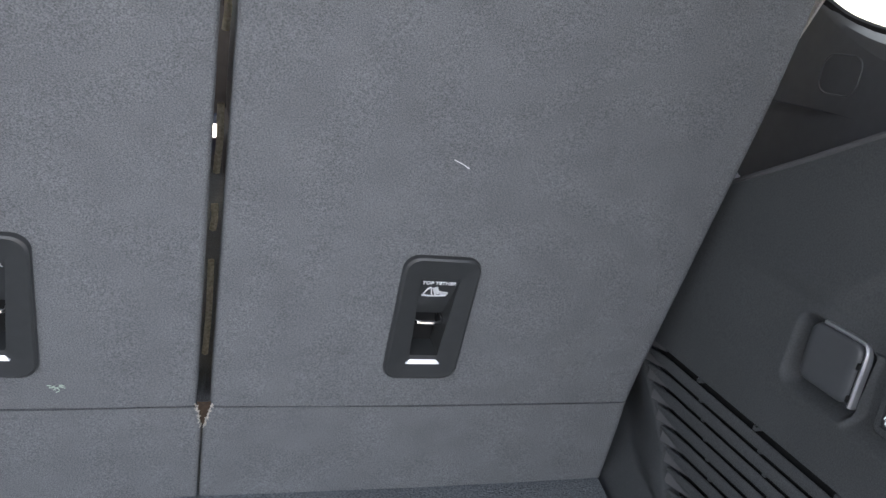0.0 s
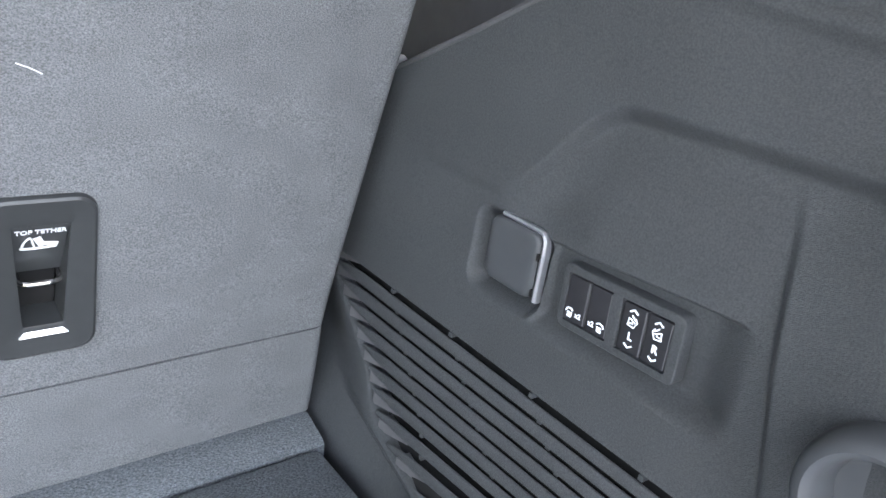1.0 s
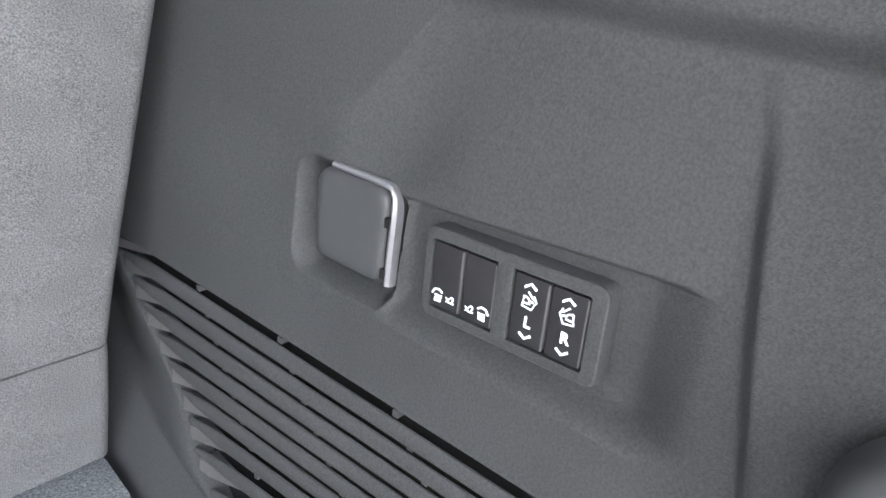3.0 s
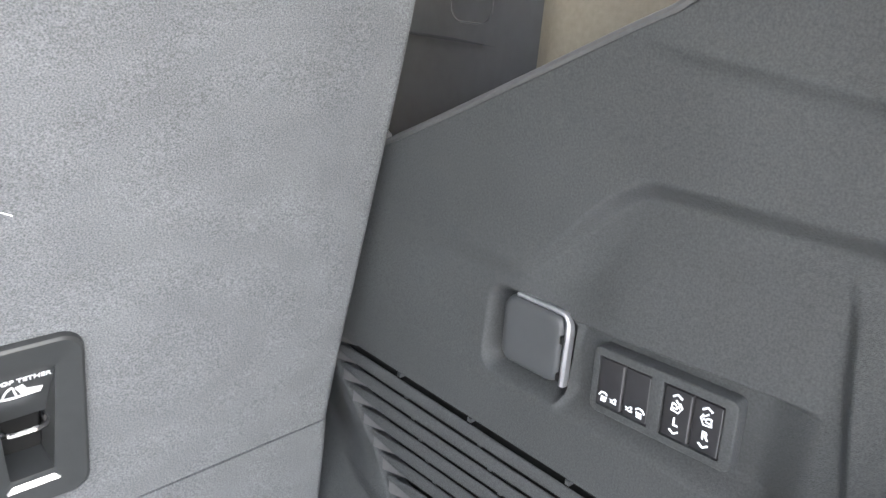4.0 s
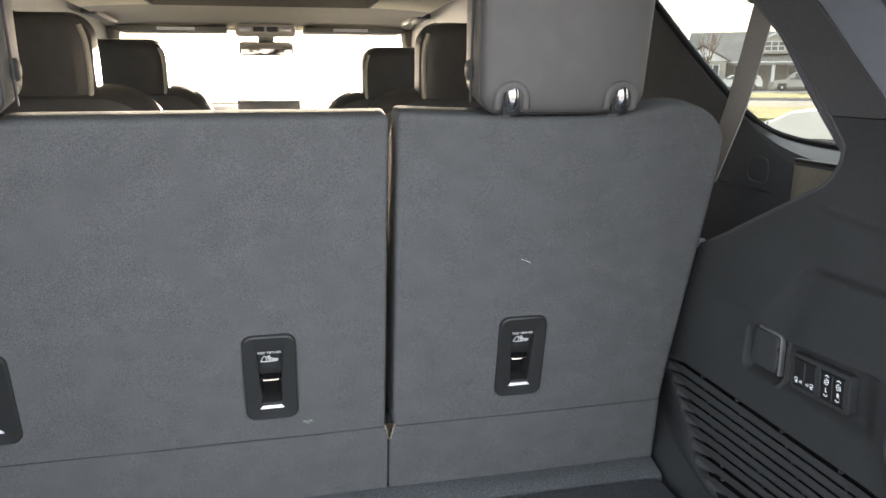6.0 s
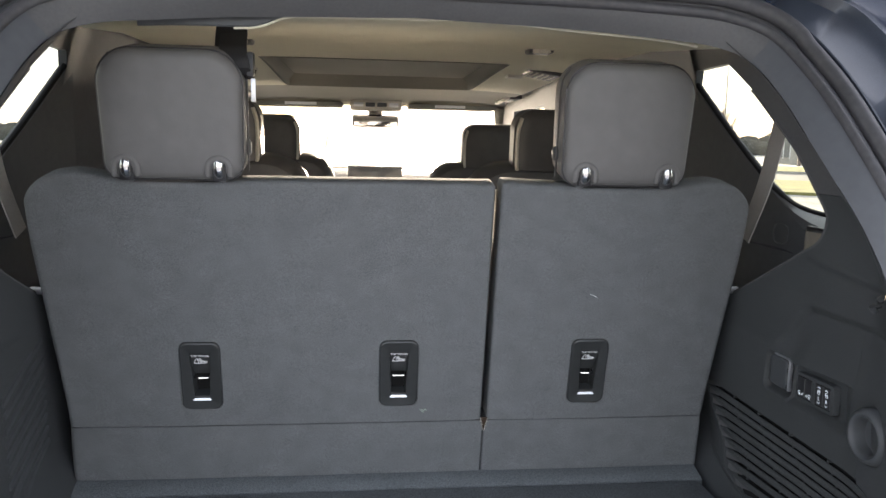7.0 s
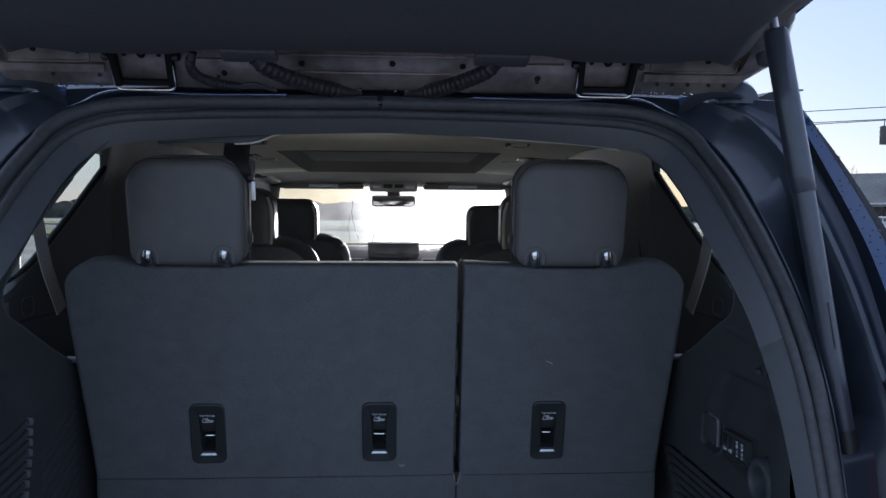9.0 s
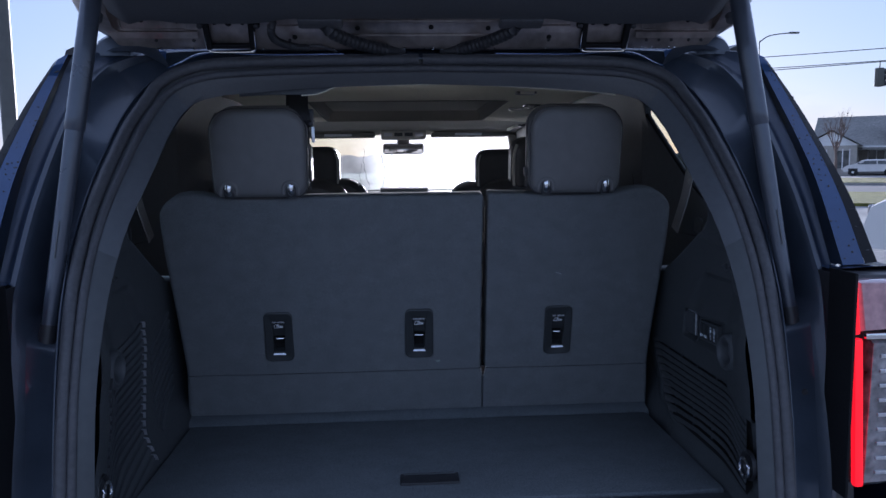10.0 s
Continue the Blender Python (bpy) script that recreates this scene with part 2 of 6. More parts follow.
TRIM_WHITE = material("white_paint", (0.76, 0.76, 0.75), 0.6, noise_scale=3, vary=0.06)
HOUSE_GLASS = material("far_window", (0.10, 0.11, 0.11), 0.08, noise_scale=1.5, vary=0.5)
CAR_WHITE = material("pale_car_paint", (0.62, 0.60, 0.56), 0.25, noise_scale=600, vary=0.05, coat=0.9, stain_scale=1.5, stain=0.06)
CAR_TAN = material("tan_car_paint", (0.34, 0.31, 0.27), 0.3, noise_scale=8, vary=0.05, coat=0.8)
TYRE = material("tyre_rubber", (0.018, 0.018, 0.019), 0.85, noise_scale=40, vary=0.2)
BARK = material("bark", (0.17, 0.13, 0.11), 0.95, noise_scale=20, vary=0.3)
HEDGE = material("far_trees", (0.055, 0.055, 0.042), 0.95, noise_scale=0.6, vary=0.4, stain_scale=0.1, stain=0.25)
SIGNAL = material("signal_housing", (0.10, 0.10, 0.09), 0.6, noise_scale=5, vary=0.1)


# ---- building helpers ----
def part(name, bm, mat, parent=None, label="", smooth=True, sharp=40):
    me = bpy.data.meshes.new(name)
    bmesh.ops.recalc_face_normals(bm, faces=bm.faces)
    if smooth:
        for f in bm.faces:
            f.smooth = True
        lim = radians(sharp)
        for e in bm.edges:
            if len(e.link_faces) == 2 and e.calc_face_angle(0) > lim:
                e.smooth = False
    bm.to_mesh(me)
    bm.free()
    me.materials.append(mat)
    ob = new(name, me)
    if parent:
        ob.parent = parent
    if label:
        ob["label"] = label
    return ob


def thing(name, label, category, m=None, group="", kind=""):
    ob = new(name)
    ob.empty_display_size = 0.1
    if m is not None:
        ob.matrix_world = m
    return tagged(ob, label, category, group, kind)


def rbox(bm, c, s, bevel=0.0, m=None, seg=2, taper=(1, 1)):
    """A box of size s at c with rounded edges; taper scales its top."""
    r = bmesh.ops.create_cube(bm, size=1)
    vs = r["verts"]
    for v in vs:
        k = (taper if v.co.z > 0 else (1, 1))
        v.co = Vector((v.co.x * s[0] * k[0], v.co.y * s[1] * k[1], v.co.z * s[2])) + Vector(c)
    es = list({e for v in vs for e in v.link_edges})
    if bevel:
        r = bmesh.ops.bevel(bm, geom=es, offset=bevel, segments=seg, profile=0.6, affect="EDGES", clamp_overlap=True)
        vs = list({v for f in r["faces"] for v in f.verts} | {v for v in vs if v.is_valid})
    if m is not None:
        bmesh.ops.transform(bm, matrix=m, verts=vs)
    return bm


def box(c, s, bevel=0.0, m=None, seg=2, taper=(1, 1)):
    return rbox(bmesh.new(), c, s, bevel, m, seg, taper)


def rrect(w, h, r, n=5):
    """Points of a rectangle with round corners, about its middle."""
    pts = []
    for cx, cy, a in ((w / 2 - r, h / 2 - r, 0), (-w / 2 + r, h / 2 - r, 90), (-w / 2 + r, -h / 2 + r, 180), (w / 2 - r, -h / 2 + r, 270)):
        for i in range(n + 1):
            b = radians(a + 90 * i / n)
            pts.append((cx + r * math.cos(b), cy + r * math.sin(b)))
    return pts


def loft(bm, rows, closed=False, cap=False):
    """Quads between rows of points, all of one length."""
    vr = [[bm.verts.new(p) for p in row] for row in rows]
    n = len(vr[0])
    for a, b in zip(vr, vr[1:]):
        for i in range(n if closed else n - 1):
            j = (i + 1) % n
            bm.faces.new((a[i], a[j], b[j], b[i]))
    if cap:
        bm.faces.new(vr[0][::-1])
        bm.faces.new(vr[-1])
    return bm


def prism(pts, depth, m=None, bevel=0.0):
    """A plate: the outline pts (x, z) thick from y 0 to y -depth, its front rim bevelled."""
    bm = bmesh.new()
    rows = [[Vector((x, 0, z)) for x, z in pts]]
    cx, cz = sum(p[0] for p in pts) / len(pts), sum(p[1] for p in pts) / len(pts)
    if bevel:
        rows.append([Vector((x, -depth + bevel, z)) for x, z in pts])

        def inset(x, z):
            d = math.hypot(x - cx, z - cz) or 1
            return Vector((x - bevel * (x - cx) / d, -depth, z - bevel * (z - cz) / d))
        rows.append([inset(x, z) for x, z in pts])
    else:
        rows.append([Vector((x, -depth, z)) for x, z in pts])
    loft(bm, rows, True, True)
    if m is not None:
        bm.transform(m)
    return bm


def curve(points, n):
    """n + 1 points, evenly spaced, on a smooth line through the points."""
    p = [Vector(q) for q in points]
    p = [2 * p[0] - p[1], *p, 2 * p[-1] - p[-2]]
    fine = []
    for i in range(1, len(p) - 2):
        for k in range(16):
            t = k / 16
            a, b, c, d = p[i - 1], p[i], p[i + 1], p[i + 2]
            fine.append(0.5 * (2 * b + (c - a) * t + (2 * a - 5 * b + 4 * c - d) * t * t + (3 * b - a - 3 * c + d) * t ** 3))
    fine.append(p[-2])
    acc = [0]
    for a, b in zip(fine, fine[1:]):
        acc.append(acc[-1] + (b - a).length)
    out, j = [], 0
    for i in range(n + 1):
        s = acc[-1] * i / n
        while j < len(acc) - 2 and acc[j + 1] < s:
            j += 1
        k = (s - acc[j]) / max(1e-9, acc[j + 1] - acc[j])
        out.append(fine[j].lerp(fine[j + 1], min(1, max(0, k))))
    return out


def sweep(bm, path, radius, sides=8, cap=True, flat=1.0, up=(0, 0, 1)):
    """A tube along the path; radius is a number or a function of 0..1."""
    rows, n = [], len(path)
    for i, p in enumerate(path):
        d = (path[min(i + 1, n - 1)] - path[max(i - 1, 0)]).normalized()
        u = Vector(up)
        if abs(d.dot(u)) > 0.95:
            u = Vector((1, 0, 0))
        a = d.cross(u).normalized()
        b = a.cross(d)
        r = radius(i / (n - 1)) if callable(radius) else radius
        rows.append([p + r * (math.cos(2 * math.pi * k / sides) * a + flat * math.sin(2 * math.pi * k / sides) * b) for k in range(sides)])
    return loft(bm, rows, True, cap)


def lathe(bm, profile, sides=24, m=None):
    """Turns (r, z) points round z."""
    rows = [[Vector((r * math.cos(2 * math.pi * k / sides), r * math.sin(2 * math.pi * k / sides), z)) for k in range(sides)] for r, z in profile]
    if m is not None:
        rows = [[m @ p for p in row] for row in rows]
    return loft(bm, rows, True, True)


def rod(a, b, r, sides=10, r2=None):
    a, b = Vector(a), Vector(b)
    return sweep(bmesh.new(), [a, b], (lambda t: r + ((r2 if r2 is not None else r) - r) * t), sides)


def ribbon(bm, path, width, thick, side):
    """A strap along the path; side gives its width's direction."""
    rows = []
    n = len(path)
    for i, p in enumerate(path):
        d = (path[min(i + 1, n - 1)] - path[max(i - 1, 0)]).normalized()
        s = Vector(side)
        s = (s - d * s.dot(d)).normalized()
        k = d.cross(s)
        rows.append([p + s * (width / 2 * a) + k * (thick / 2 * b) for a, b in ((-1, -1), (-0.9, -1.2), (0.9, -1.2), (1, -1), (1, 1), (0.9, 1.2), (-0.9, 1.2), (-1, 1))])
    return loft(bm, rows, True, True)


def lettering(name, text, size, m, mat, parent, depth=0.0003):
    cu = bpy.data.curves.new(name, "FONT")
    cu.body, cu.size, cu.align_x, cu.align_y, cu.extrude, cu.offset = text, size, "CENTER", "CENTER", depth, size * 0.022
    tmp = bpy.data.objects.new(name, cu)
    scene.collection.objects.link(tmp)
    bpy.context.view_layer.update()
    me = bpy.data.meshes.new_from_object(tmp)
    bpy.data.objects.remove(tmp)
    me.transform(m)
    me.materials.clear()
    me.materials.append(mat)
    ob = new(name, me)
    ob.parent = parent
    return ob


def smoothstep(a, b, x):
    t = min(1, max(0, (x - a) / (b - a)))
    return t * t * (3 - 2 * t)


def lerp_list(table, x):
    for (x0, y0), (x1, y1) in zip(table, table[1:]):
        if x <= x1:
            return y0 + (y1 - y0) * max(0, (x - x0) / (x1 - x0))
    return table[-1][1]


# ---- the load floor, the ceiling and the cabin's shell ----
FLOOR_Z = 0.82
floor = thing("floor", "dark grey carpeted cargo floor behind the third row", "cargo floor", kind="structure")
part("load_floor_panel", box((0, 0.352, FLOOR_Z - 0.02), (1.074, 0.434, 0.04), 0.008), FELT_DARK, floor)
part("hinge_flap", loft(bmesh.new(), [[Vector((x, y, z)) for x in (-0.545, -0.2, 0.2, 0.545)] for y, z in ((0.5725, 0.800), (0.5725, 0.818), (0.577, 0.8215), (0.607, 0.830), (0.625, 0.829), (0.66, 0.80))]), FELT_DARK, floor)
part("under_floor", box((0, 0.35, 0.76), (1.10, 0.62, 0.03)), BLACK, floor)
hp = part("floor_handle", box((0, 0.222, FLOOR_Z + 0.001), (0.112, 0.046, 0.008), 0.0035), BLACK, floor, "black plastic pull handle")
part("finger_lip", box((0, 0.238, FLOOR_Z + 0.0055), (0.096, 0.005, 0.003), 0.001), SMOOTH, hp)
part("sill_trim", loft(bmesh.new(), [[Vector((x, y, z)) for x in (-0.56, -0.3, 0, 0.3, 0.56)] for y, z in ((0.134, 0.79), (0.134, 0.812), (0.125, 0.816), (0.05, 0.812), (0.0, 0.795), (-0.03, 0.775), (-0.035, 0.70))]), SMOOTH, floor, "dark plastic load sill")
part("sill_strip", box((0.30, 0.088, 0.8165), (0.30, 0.012, 0.004), 0.0015), SATIN, floor)

ceiling = thing("ceiling", "pale grey cloth headliner with a closed sunroof shade", "headliner", kind="structure")
rows = []
for y, z, w in ((0.398, 1.574, 0.46), (0.404, 1.5785, 0.465), (0.43, 1.583, 0.475), (0.60, 1.599, 0.50), (0.90, 1.622, 0.53), (1.25, 1.637, 0.55), (1.53, 1.642, 0.57)):
    rows.append([Vector((w * s, y, z - (0.026 - 0.012 * smoothstep(0.45, 0.9, y)) * abs(s) ** 4)) for s in [k / 10 for k in range(-10, 11)]])
part("rear_headliner", loft(bmesh.new(), rows), LINER, ceiling)
for sx in (-1, 1):
    rows = [[Vector((sx * (0.35 + (0.57 - 0.35) * k / 5), y, z - 0.014 * ((0.35 + 0.22 * k / 5) / 0.57) ** 4)) for k in range(6)] for y, z in ((1.53, 1.642), (1.9, 1.636), (2.35, 1.624))]
    part("side_headliner", loft(bmesh.new(), rows), LINER, ceiling)
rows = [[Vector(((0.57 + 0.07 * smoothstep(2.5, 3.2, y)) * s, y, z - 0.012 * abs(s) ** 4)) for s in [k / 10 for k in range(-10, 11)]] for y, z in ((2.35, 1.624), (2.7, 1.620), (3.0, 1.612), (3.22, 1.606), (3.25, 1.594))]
part("front_headliner", loft(bmesh.new(), rows), SHADED_LINER, ceiling)
ring = []
for (xa, ya), (xb, yb) in (((-0.35, 1.53), (0.35, 1.53)), ((0.35, 1.53), (0.35, 2.35)), ((0.35, 2.35), (-0.35, 2.35)), ((-0.35, 2.35), (-0.35, 1.53))):
    ring += [(xa + (xb - xa) * k / 12, ya + (yb - ya) * k / 12) for k in range(12)]
bm = bmesh.new()
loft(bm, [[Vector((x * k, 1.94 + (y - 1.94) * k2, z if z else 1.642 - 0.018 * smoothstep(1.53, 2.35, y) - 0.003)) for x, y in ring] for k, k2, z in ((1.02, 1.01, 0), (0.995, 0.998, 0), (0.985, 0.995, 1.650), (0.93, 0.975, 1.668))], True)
# recess walls in the darker cloth: their shade is put into the colour
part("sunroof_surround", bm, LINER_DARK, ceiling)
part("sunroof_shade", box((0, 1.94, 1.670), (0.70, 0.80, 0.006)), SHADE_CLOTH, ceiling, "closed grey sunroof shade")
tab = curve([(-0.36, 0.396, 1.553), (-0.30, 0.399, 1.556), (-0.225, 0.400, 1.557), (-0.200, 0.400, 1.561), (-0.178, 0.400, 1.570), (-0.160, 0.400, 1.574)], 30)
part("roof_edge_flap", loft(bmesh.new(), [tab, [p + Vector((0, -0.002, 0.002)) for p in tab], [Vector((p.x, p.y - 0.004, 1.590)) for p in tab]]), SMOOTH, ceiling)
part("roof_edge_lip", sweep(bmesh.new(), [p + Vector((0, 0.001, -0.001)) for p in tab[18:]] + curve([(-0.150, 0.401, 1.5738), (0.0, 0.400, 1.5755), (0.108, 0.40, 1.5755), (0.223, 0.40, 1.568), (0.34, 0.397, 1.560), (0.40, 0.392, 1.552)], 40), 0.0018, 6), LINER, ceiling)


def cabin_wall(sx, name):
    """One side of the cabin from the tailgate to the dashboard, with three window openings."""
    w = thing(name, "dark grey cabin side with trimmed pillars and door tops", "cabin side", kind="structure")

    def at(y, z, off=0.0):
        x = 0.70 - 0.30 * max(0, z - 1.30) ** 1.25 + off
        return Vector((sx * x, y, z))

    def holed(nm, hole, outer, mat):
        bm = bmesh.new()
        deep = 0.016 if nm == "quarter_pillar_trim" else 0.05
        loft(bm, [[at(y, z, 0.05) for y, z in outer], [at(y, z) for y, z in outer], [at(y, z) for y, z in hole], [at(y, z, deep) for y, z in hole]], True)
        return part(nm, bm, mat, w)
    quarter = [(0.34, 1.298), (0.46, 1.300), (0.56, 1.304), (0.62, 1.314), (0.66, 1.330), (0.70, 1.352), (0.81, 1.434), (0.935, 1.546), (0.915, 1.574), (0.80, 1.575), (0.62, 1.572), (0.40, 1.50)]
    outer = [(0.30, 1.22), (0.48, 1.22), (0.70, 1.22), (0.90, 1.22), (1.06, 1.22), (1.12, 1.30), (1.12, 1.48), (1.12, 1.64), (1.0, 1.64), (0.84, 1.64), (0.56, 1.64), (0.42, 1.605)]
    holed("quarter_pillar_trim", quarter, outer, SMOOTH)
    rear = [(1.22, 1.22), (2.02, 1.22), (2.06, 1.50), (1.98, 1.565), (1.34, 1.565), (1.24, 1.52)]
    holed("rear_door_frame", rear, [(1.12, 1.12), (2.12, 1.12), (2.12, 1.5), (2.12, 1.66), (1.12, 1.66), (1.12, 1.5)], SMOOTH)
    front = [(2.20, 1.22), (3.25, 1.22), (3.02, 1.45), (2.86, 1.565), (2.30, 1.565), (2.22, 1.52)]
    holed("front_door_frame", front, [(2.12, 1.12), (3.45, 1.12), (3.28, 1.42), (3.10, 1.66), (2.12, 1.66), (2.12, 1.5)], SMOOTH)
    part("lower_trim", loft(bmesh.new(), [[Vector((sx * x, y, z)) for y in (1.12, 2.1, 3.5)] for x, z in ((0.70, 1.12), (0.68, 1.05), (0.70, 0.45), (0.75, 0.40))]), SMOOTH, w)
    for nm, hole, mat in (("quarter_window", quarter, PRIVACY), ("rear_door_window", rear, PRIVACY_DARK), ("front_door_window", front, PANE)):
        bm = bmesh.new()
        bm.faces.new([bm.verts.new(at(y, z, 0.014 if nm == "quarter_window" else 0.035)) for y, z in hole])
        g = part(nm, bm, mat, w, "lightly tinted side glass", smooth=False)
        g.visible_shadow = nm == "rear_door_window"
    # rubber line along the quarter glass
    part("glass_rubber", sweep(bmesh.new(), curve([at(y, z, 0.005) for y, z in quarter[:8]], 60), 0.0062, 8), MATTE_BLACK, w)
    # shelf below the quarter glass and the trim under it
    low = [(0.31, 1.298), (0.46, 1.300), (0.56, 1.304), (0.62, 1.314), (0.66, 1.330), (0.70, 1.352), (0.81, 1.434), (0.95, 1.558)]
    edge = curve([at(y, z, 0.004) for y, z in low], 36)
    inner = curve([at(y - 0.01 * k, z - 0.002 - 0.010 * k, -0.003 - 0.039 * k) for y, z, k in [(y, z, 1 - smoothstep(0.45, 0.66, y)) for y, z in low]], 36)
    drop = [p + Vector((sx * -0.004 * k, 0, -0.002 - 0.014 * k)) for p, k in [(p, 1 - smoothstep(0.48, 0.68, p.y)) for p in inner]]
    mid = [a.lerp(b, 0.5) + Vector((0, 0, 0.003)) for a, b in zip(edge, inner)]
    part("window_shelf", loft(bmesh.new(), [edge, mid, inner, drop]), TRIM_DARK, w, "blue-grey shelf under the glass")
    rows = []
    for k in range(8):
        f = k / 7
        rows.append([Vector((p.x + sx * (0.012 * math.sin(3 * f) - 0.02 * f), p.y, p.z * (1 - f) + 0.78 * f)) for p in drop[6:]])
    part("quarter_trim", loft(bmesh.new(), rows), TRIM_DARK, w, "dark plastic quarter trim")
    rows = []
    for k in range(8):
        f = k / 7
        rows.append([Vector((sx * (0.640 + 0.018 * smoothstep(0.475, 0.50, y) - 0.01 * f), y, 1.283 * (1 - f) + 1.0 * f)) for y in [0.30 + 0.20 * i / 16 for i in range(17)]])
    part("retractor_cover", loft(bmesh.new(), rows), TAN, w, "tan plastic belt retractor cover")
    rows = [[at(y, z, -0.008 - (0.16 if sx < 0 else 0.04) * max(0, y - 0.98) - 0.03 * smoothstep(1.3, 0.9, z)) for y in [0.915 + 0.02 * k for k in range(23)]] for z in [0.80 + 0.84 * k / 14 for k in range(15)]]
    part("rear_pillar_cover", loft(bmesh.new(), rows), TRIM_DARK, w, "dark plastic pillar cover between the side windows")
    # oval cap in the quarter trim
    m = Matrix.Translation((sx * 0.652, 0.566, 1.267)) @ Matrix.Rotation(radians(90 * sx), 4, "Z")
    loop = [m @ Vector((px, -0.0002, pz)) for px, pz in rrect(0.044, 0.034, 0.012, 8)]
    part("oval_cap", sweep(bmesh.new(), loop + loop[:1], 0.0007, 5, False), SMOOTH, w)
    # slot for the belt
    part("belt_slot", box((sx * 0.6595, 0.447, 1.2865), (0.010, 0.100, 0.005), 0.002), BLACK, w)
    return w


cabin_wall(1, "wall_right")
cabin_wall(-1, "wall_left")

# front end of the cabin
windshield = thing("window_front", "misted windshield with drip trails, bright in low sun", "windshield", kind="structure")
WS = [[Vector((x, y, z)) for x in [w * k / 8 for k in range(-8, 9)]] for y, z, w in ((3.24, 1.600, 0.64), (3.42, 1.49, 0.68), (3.62, 1.365, 0.72), (3.86, 1.20, 0.77))]
for row in WS:
    for p in row:
        p.y -= 0.10 * (p.x / 0.7) ** 2
g = part("pane", loft(bmesh.new(), WS), MISTED, windshield)
g.visible_shadow = False
for sx in (-1, 1):
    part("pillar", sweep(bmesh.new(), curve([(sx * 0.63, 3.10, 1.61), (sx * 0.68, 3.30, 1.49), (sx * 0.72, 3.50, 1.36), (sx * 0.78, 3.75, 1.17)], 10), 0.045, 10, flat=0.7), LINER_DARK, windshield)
rng = random.Random(5)
for k in range(7):
    f = rng.random() * 0.35 + 0.18
    x = -0.30 + 0.42 * (k + rng.random() * 0.9) / 7
    pts = []
    for j in range(14):
        t = f + (0.97 - f) * j / 13
        pts.append((x + 0.012 * math.sin(7 * t + 2 * k) + rng.uniform(-0.005, 0.005), 3.236 + 0.62 * t - 0.10 * (x / 0.7) ** 2 - 0.008, 1.60 - 0.40 * t - 0.004))
    part("drip_trail", sweep(bmesh.new(), curve(pts, 26), lambda t: 0.0011 + 0.0009 * math.sin(30 * t) ** 2, 5), SMOOTH, windshield)

dash = thing("dashboard", "dark dashboard with an upright centre display", "dashboard")
part("dash_top", loft(bmesh.new(), [[Vector((x, y + 0.05 * abs(x), z)) for x in (-0.76, -0.5, -0.2, 0.2, 0.5, 0.76)] for y, z in ((3.10, 0.75), (3.08, 1.05), (3.12, 1.19), (3.20, 1.244), (3.50, 1.260), (3.85, 1.238))]), LEATHER_DARK, dash)
# added strip: sunlight on the dash's far edge, put in as a pale colour
part("lit_dash_strip", box((0, 3.72, 1.262), (1.20, 0.05, 0.012), 0.004), PIPING, dash, "added pale strip for the sunlit dash edge at the windshield base")
part("display", box((0, 3.17, 1.235), (0.268, 0.018, 0.110), 0.008), SCREEN, dash, "dark glass centre display")
part("display_frame", box((0, 3.182, 1.235), (0.276, 0.016, 0.117), 0.008), BLACK, dash)
for sx in (-1, 1):
    v = part("air_vent", box((sx * 0.195, 3.125, 1.182), (0.085, 0.02, 0.05), 0.006), BLACK, dash)
    part("vent_trim", box((sx * 0.195, 3.112, 1.205), (0.085, 0.004, 0.004), 0.001), SATIN, v)
    part("vent_side", box((sx * 0.236, 3.112, 1.182), (0.004, 0.004, 0.05), 0.001), CHROME, v)
    part("vent_side", box((sx * 0.154, 3.112, 1.182), (0.004, 0.004, 0.05), 0.001), CHROME, v)
    part("vent_blade", box((sx * 0.195, 3.112, 1.187), (0.078, 0.004, 0.003), 0.001), SATIN, v)
wheel = thing("steering_wheel", "dark steering wheel behind the front seats", "steering wheel", pose(-0.38, 2.86, 1.13, 62))
bm = bmesh.new()
sweep(bm, [Vector((0.185 * math.cos(a), 0.185 * math.sin(a), 0)) for a in [2 * math.pi * k / 40 for k in range(41)]], 0.014, 8, False)
part("rim", bm, LEATHER_DARK, wheel)
part("hub", box((0, 0, -0.01), (0.15, 0.12, 0.04), 0.018), BLACK, wheel)
for a in (0, 180, 270):
    part("spoke", box((0.12, 0, -0.005), (0.12, 0.034, 0.016), 0.005, Matrix.Rotation(radians(a), 4, "Z")), BLACK, wheel)

console = thing("overhead_console", "grey overhead console with lamp switches in the headliner", "overhead console")
# housing paled to the piping colour, putting in the flare that lifts it
part("housing", box((0, 3.11, 1.588), (0.25, 0.12, 0.050), 0.014, seg=3), PIPING, console)
for k in range(4):
    part("switch", box((-0.085 + 0.0567 * k, 3.049, 1.590), (0.046, 0.008, 0.020), 0.003), SATIN if k in (0, 3) else SMOOTH, console)
mirror = thing("rear_view_mirror", "dark rear-view mirror hanging at the windshield", "mirror")
part("mirror_shell", box((0, 3.20, 1.515), (0.235, 0.035, 0.062), 0.016), BLACK, mirror)
part("mirror_glass", box((0, 3.181, 1.515), (0.22, 0.004, 0.050), 0.0015), CHROME, mirror)
part("mount", box((0, 3.235, 1.562), (0.07, 0.05, 0.05), 0.012), BLACK, mirror)
part("stalk", rod((0, 3.215, 1.54), (0, 3.255, 1.60), 0.012), BLACK, mirror)
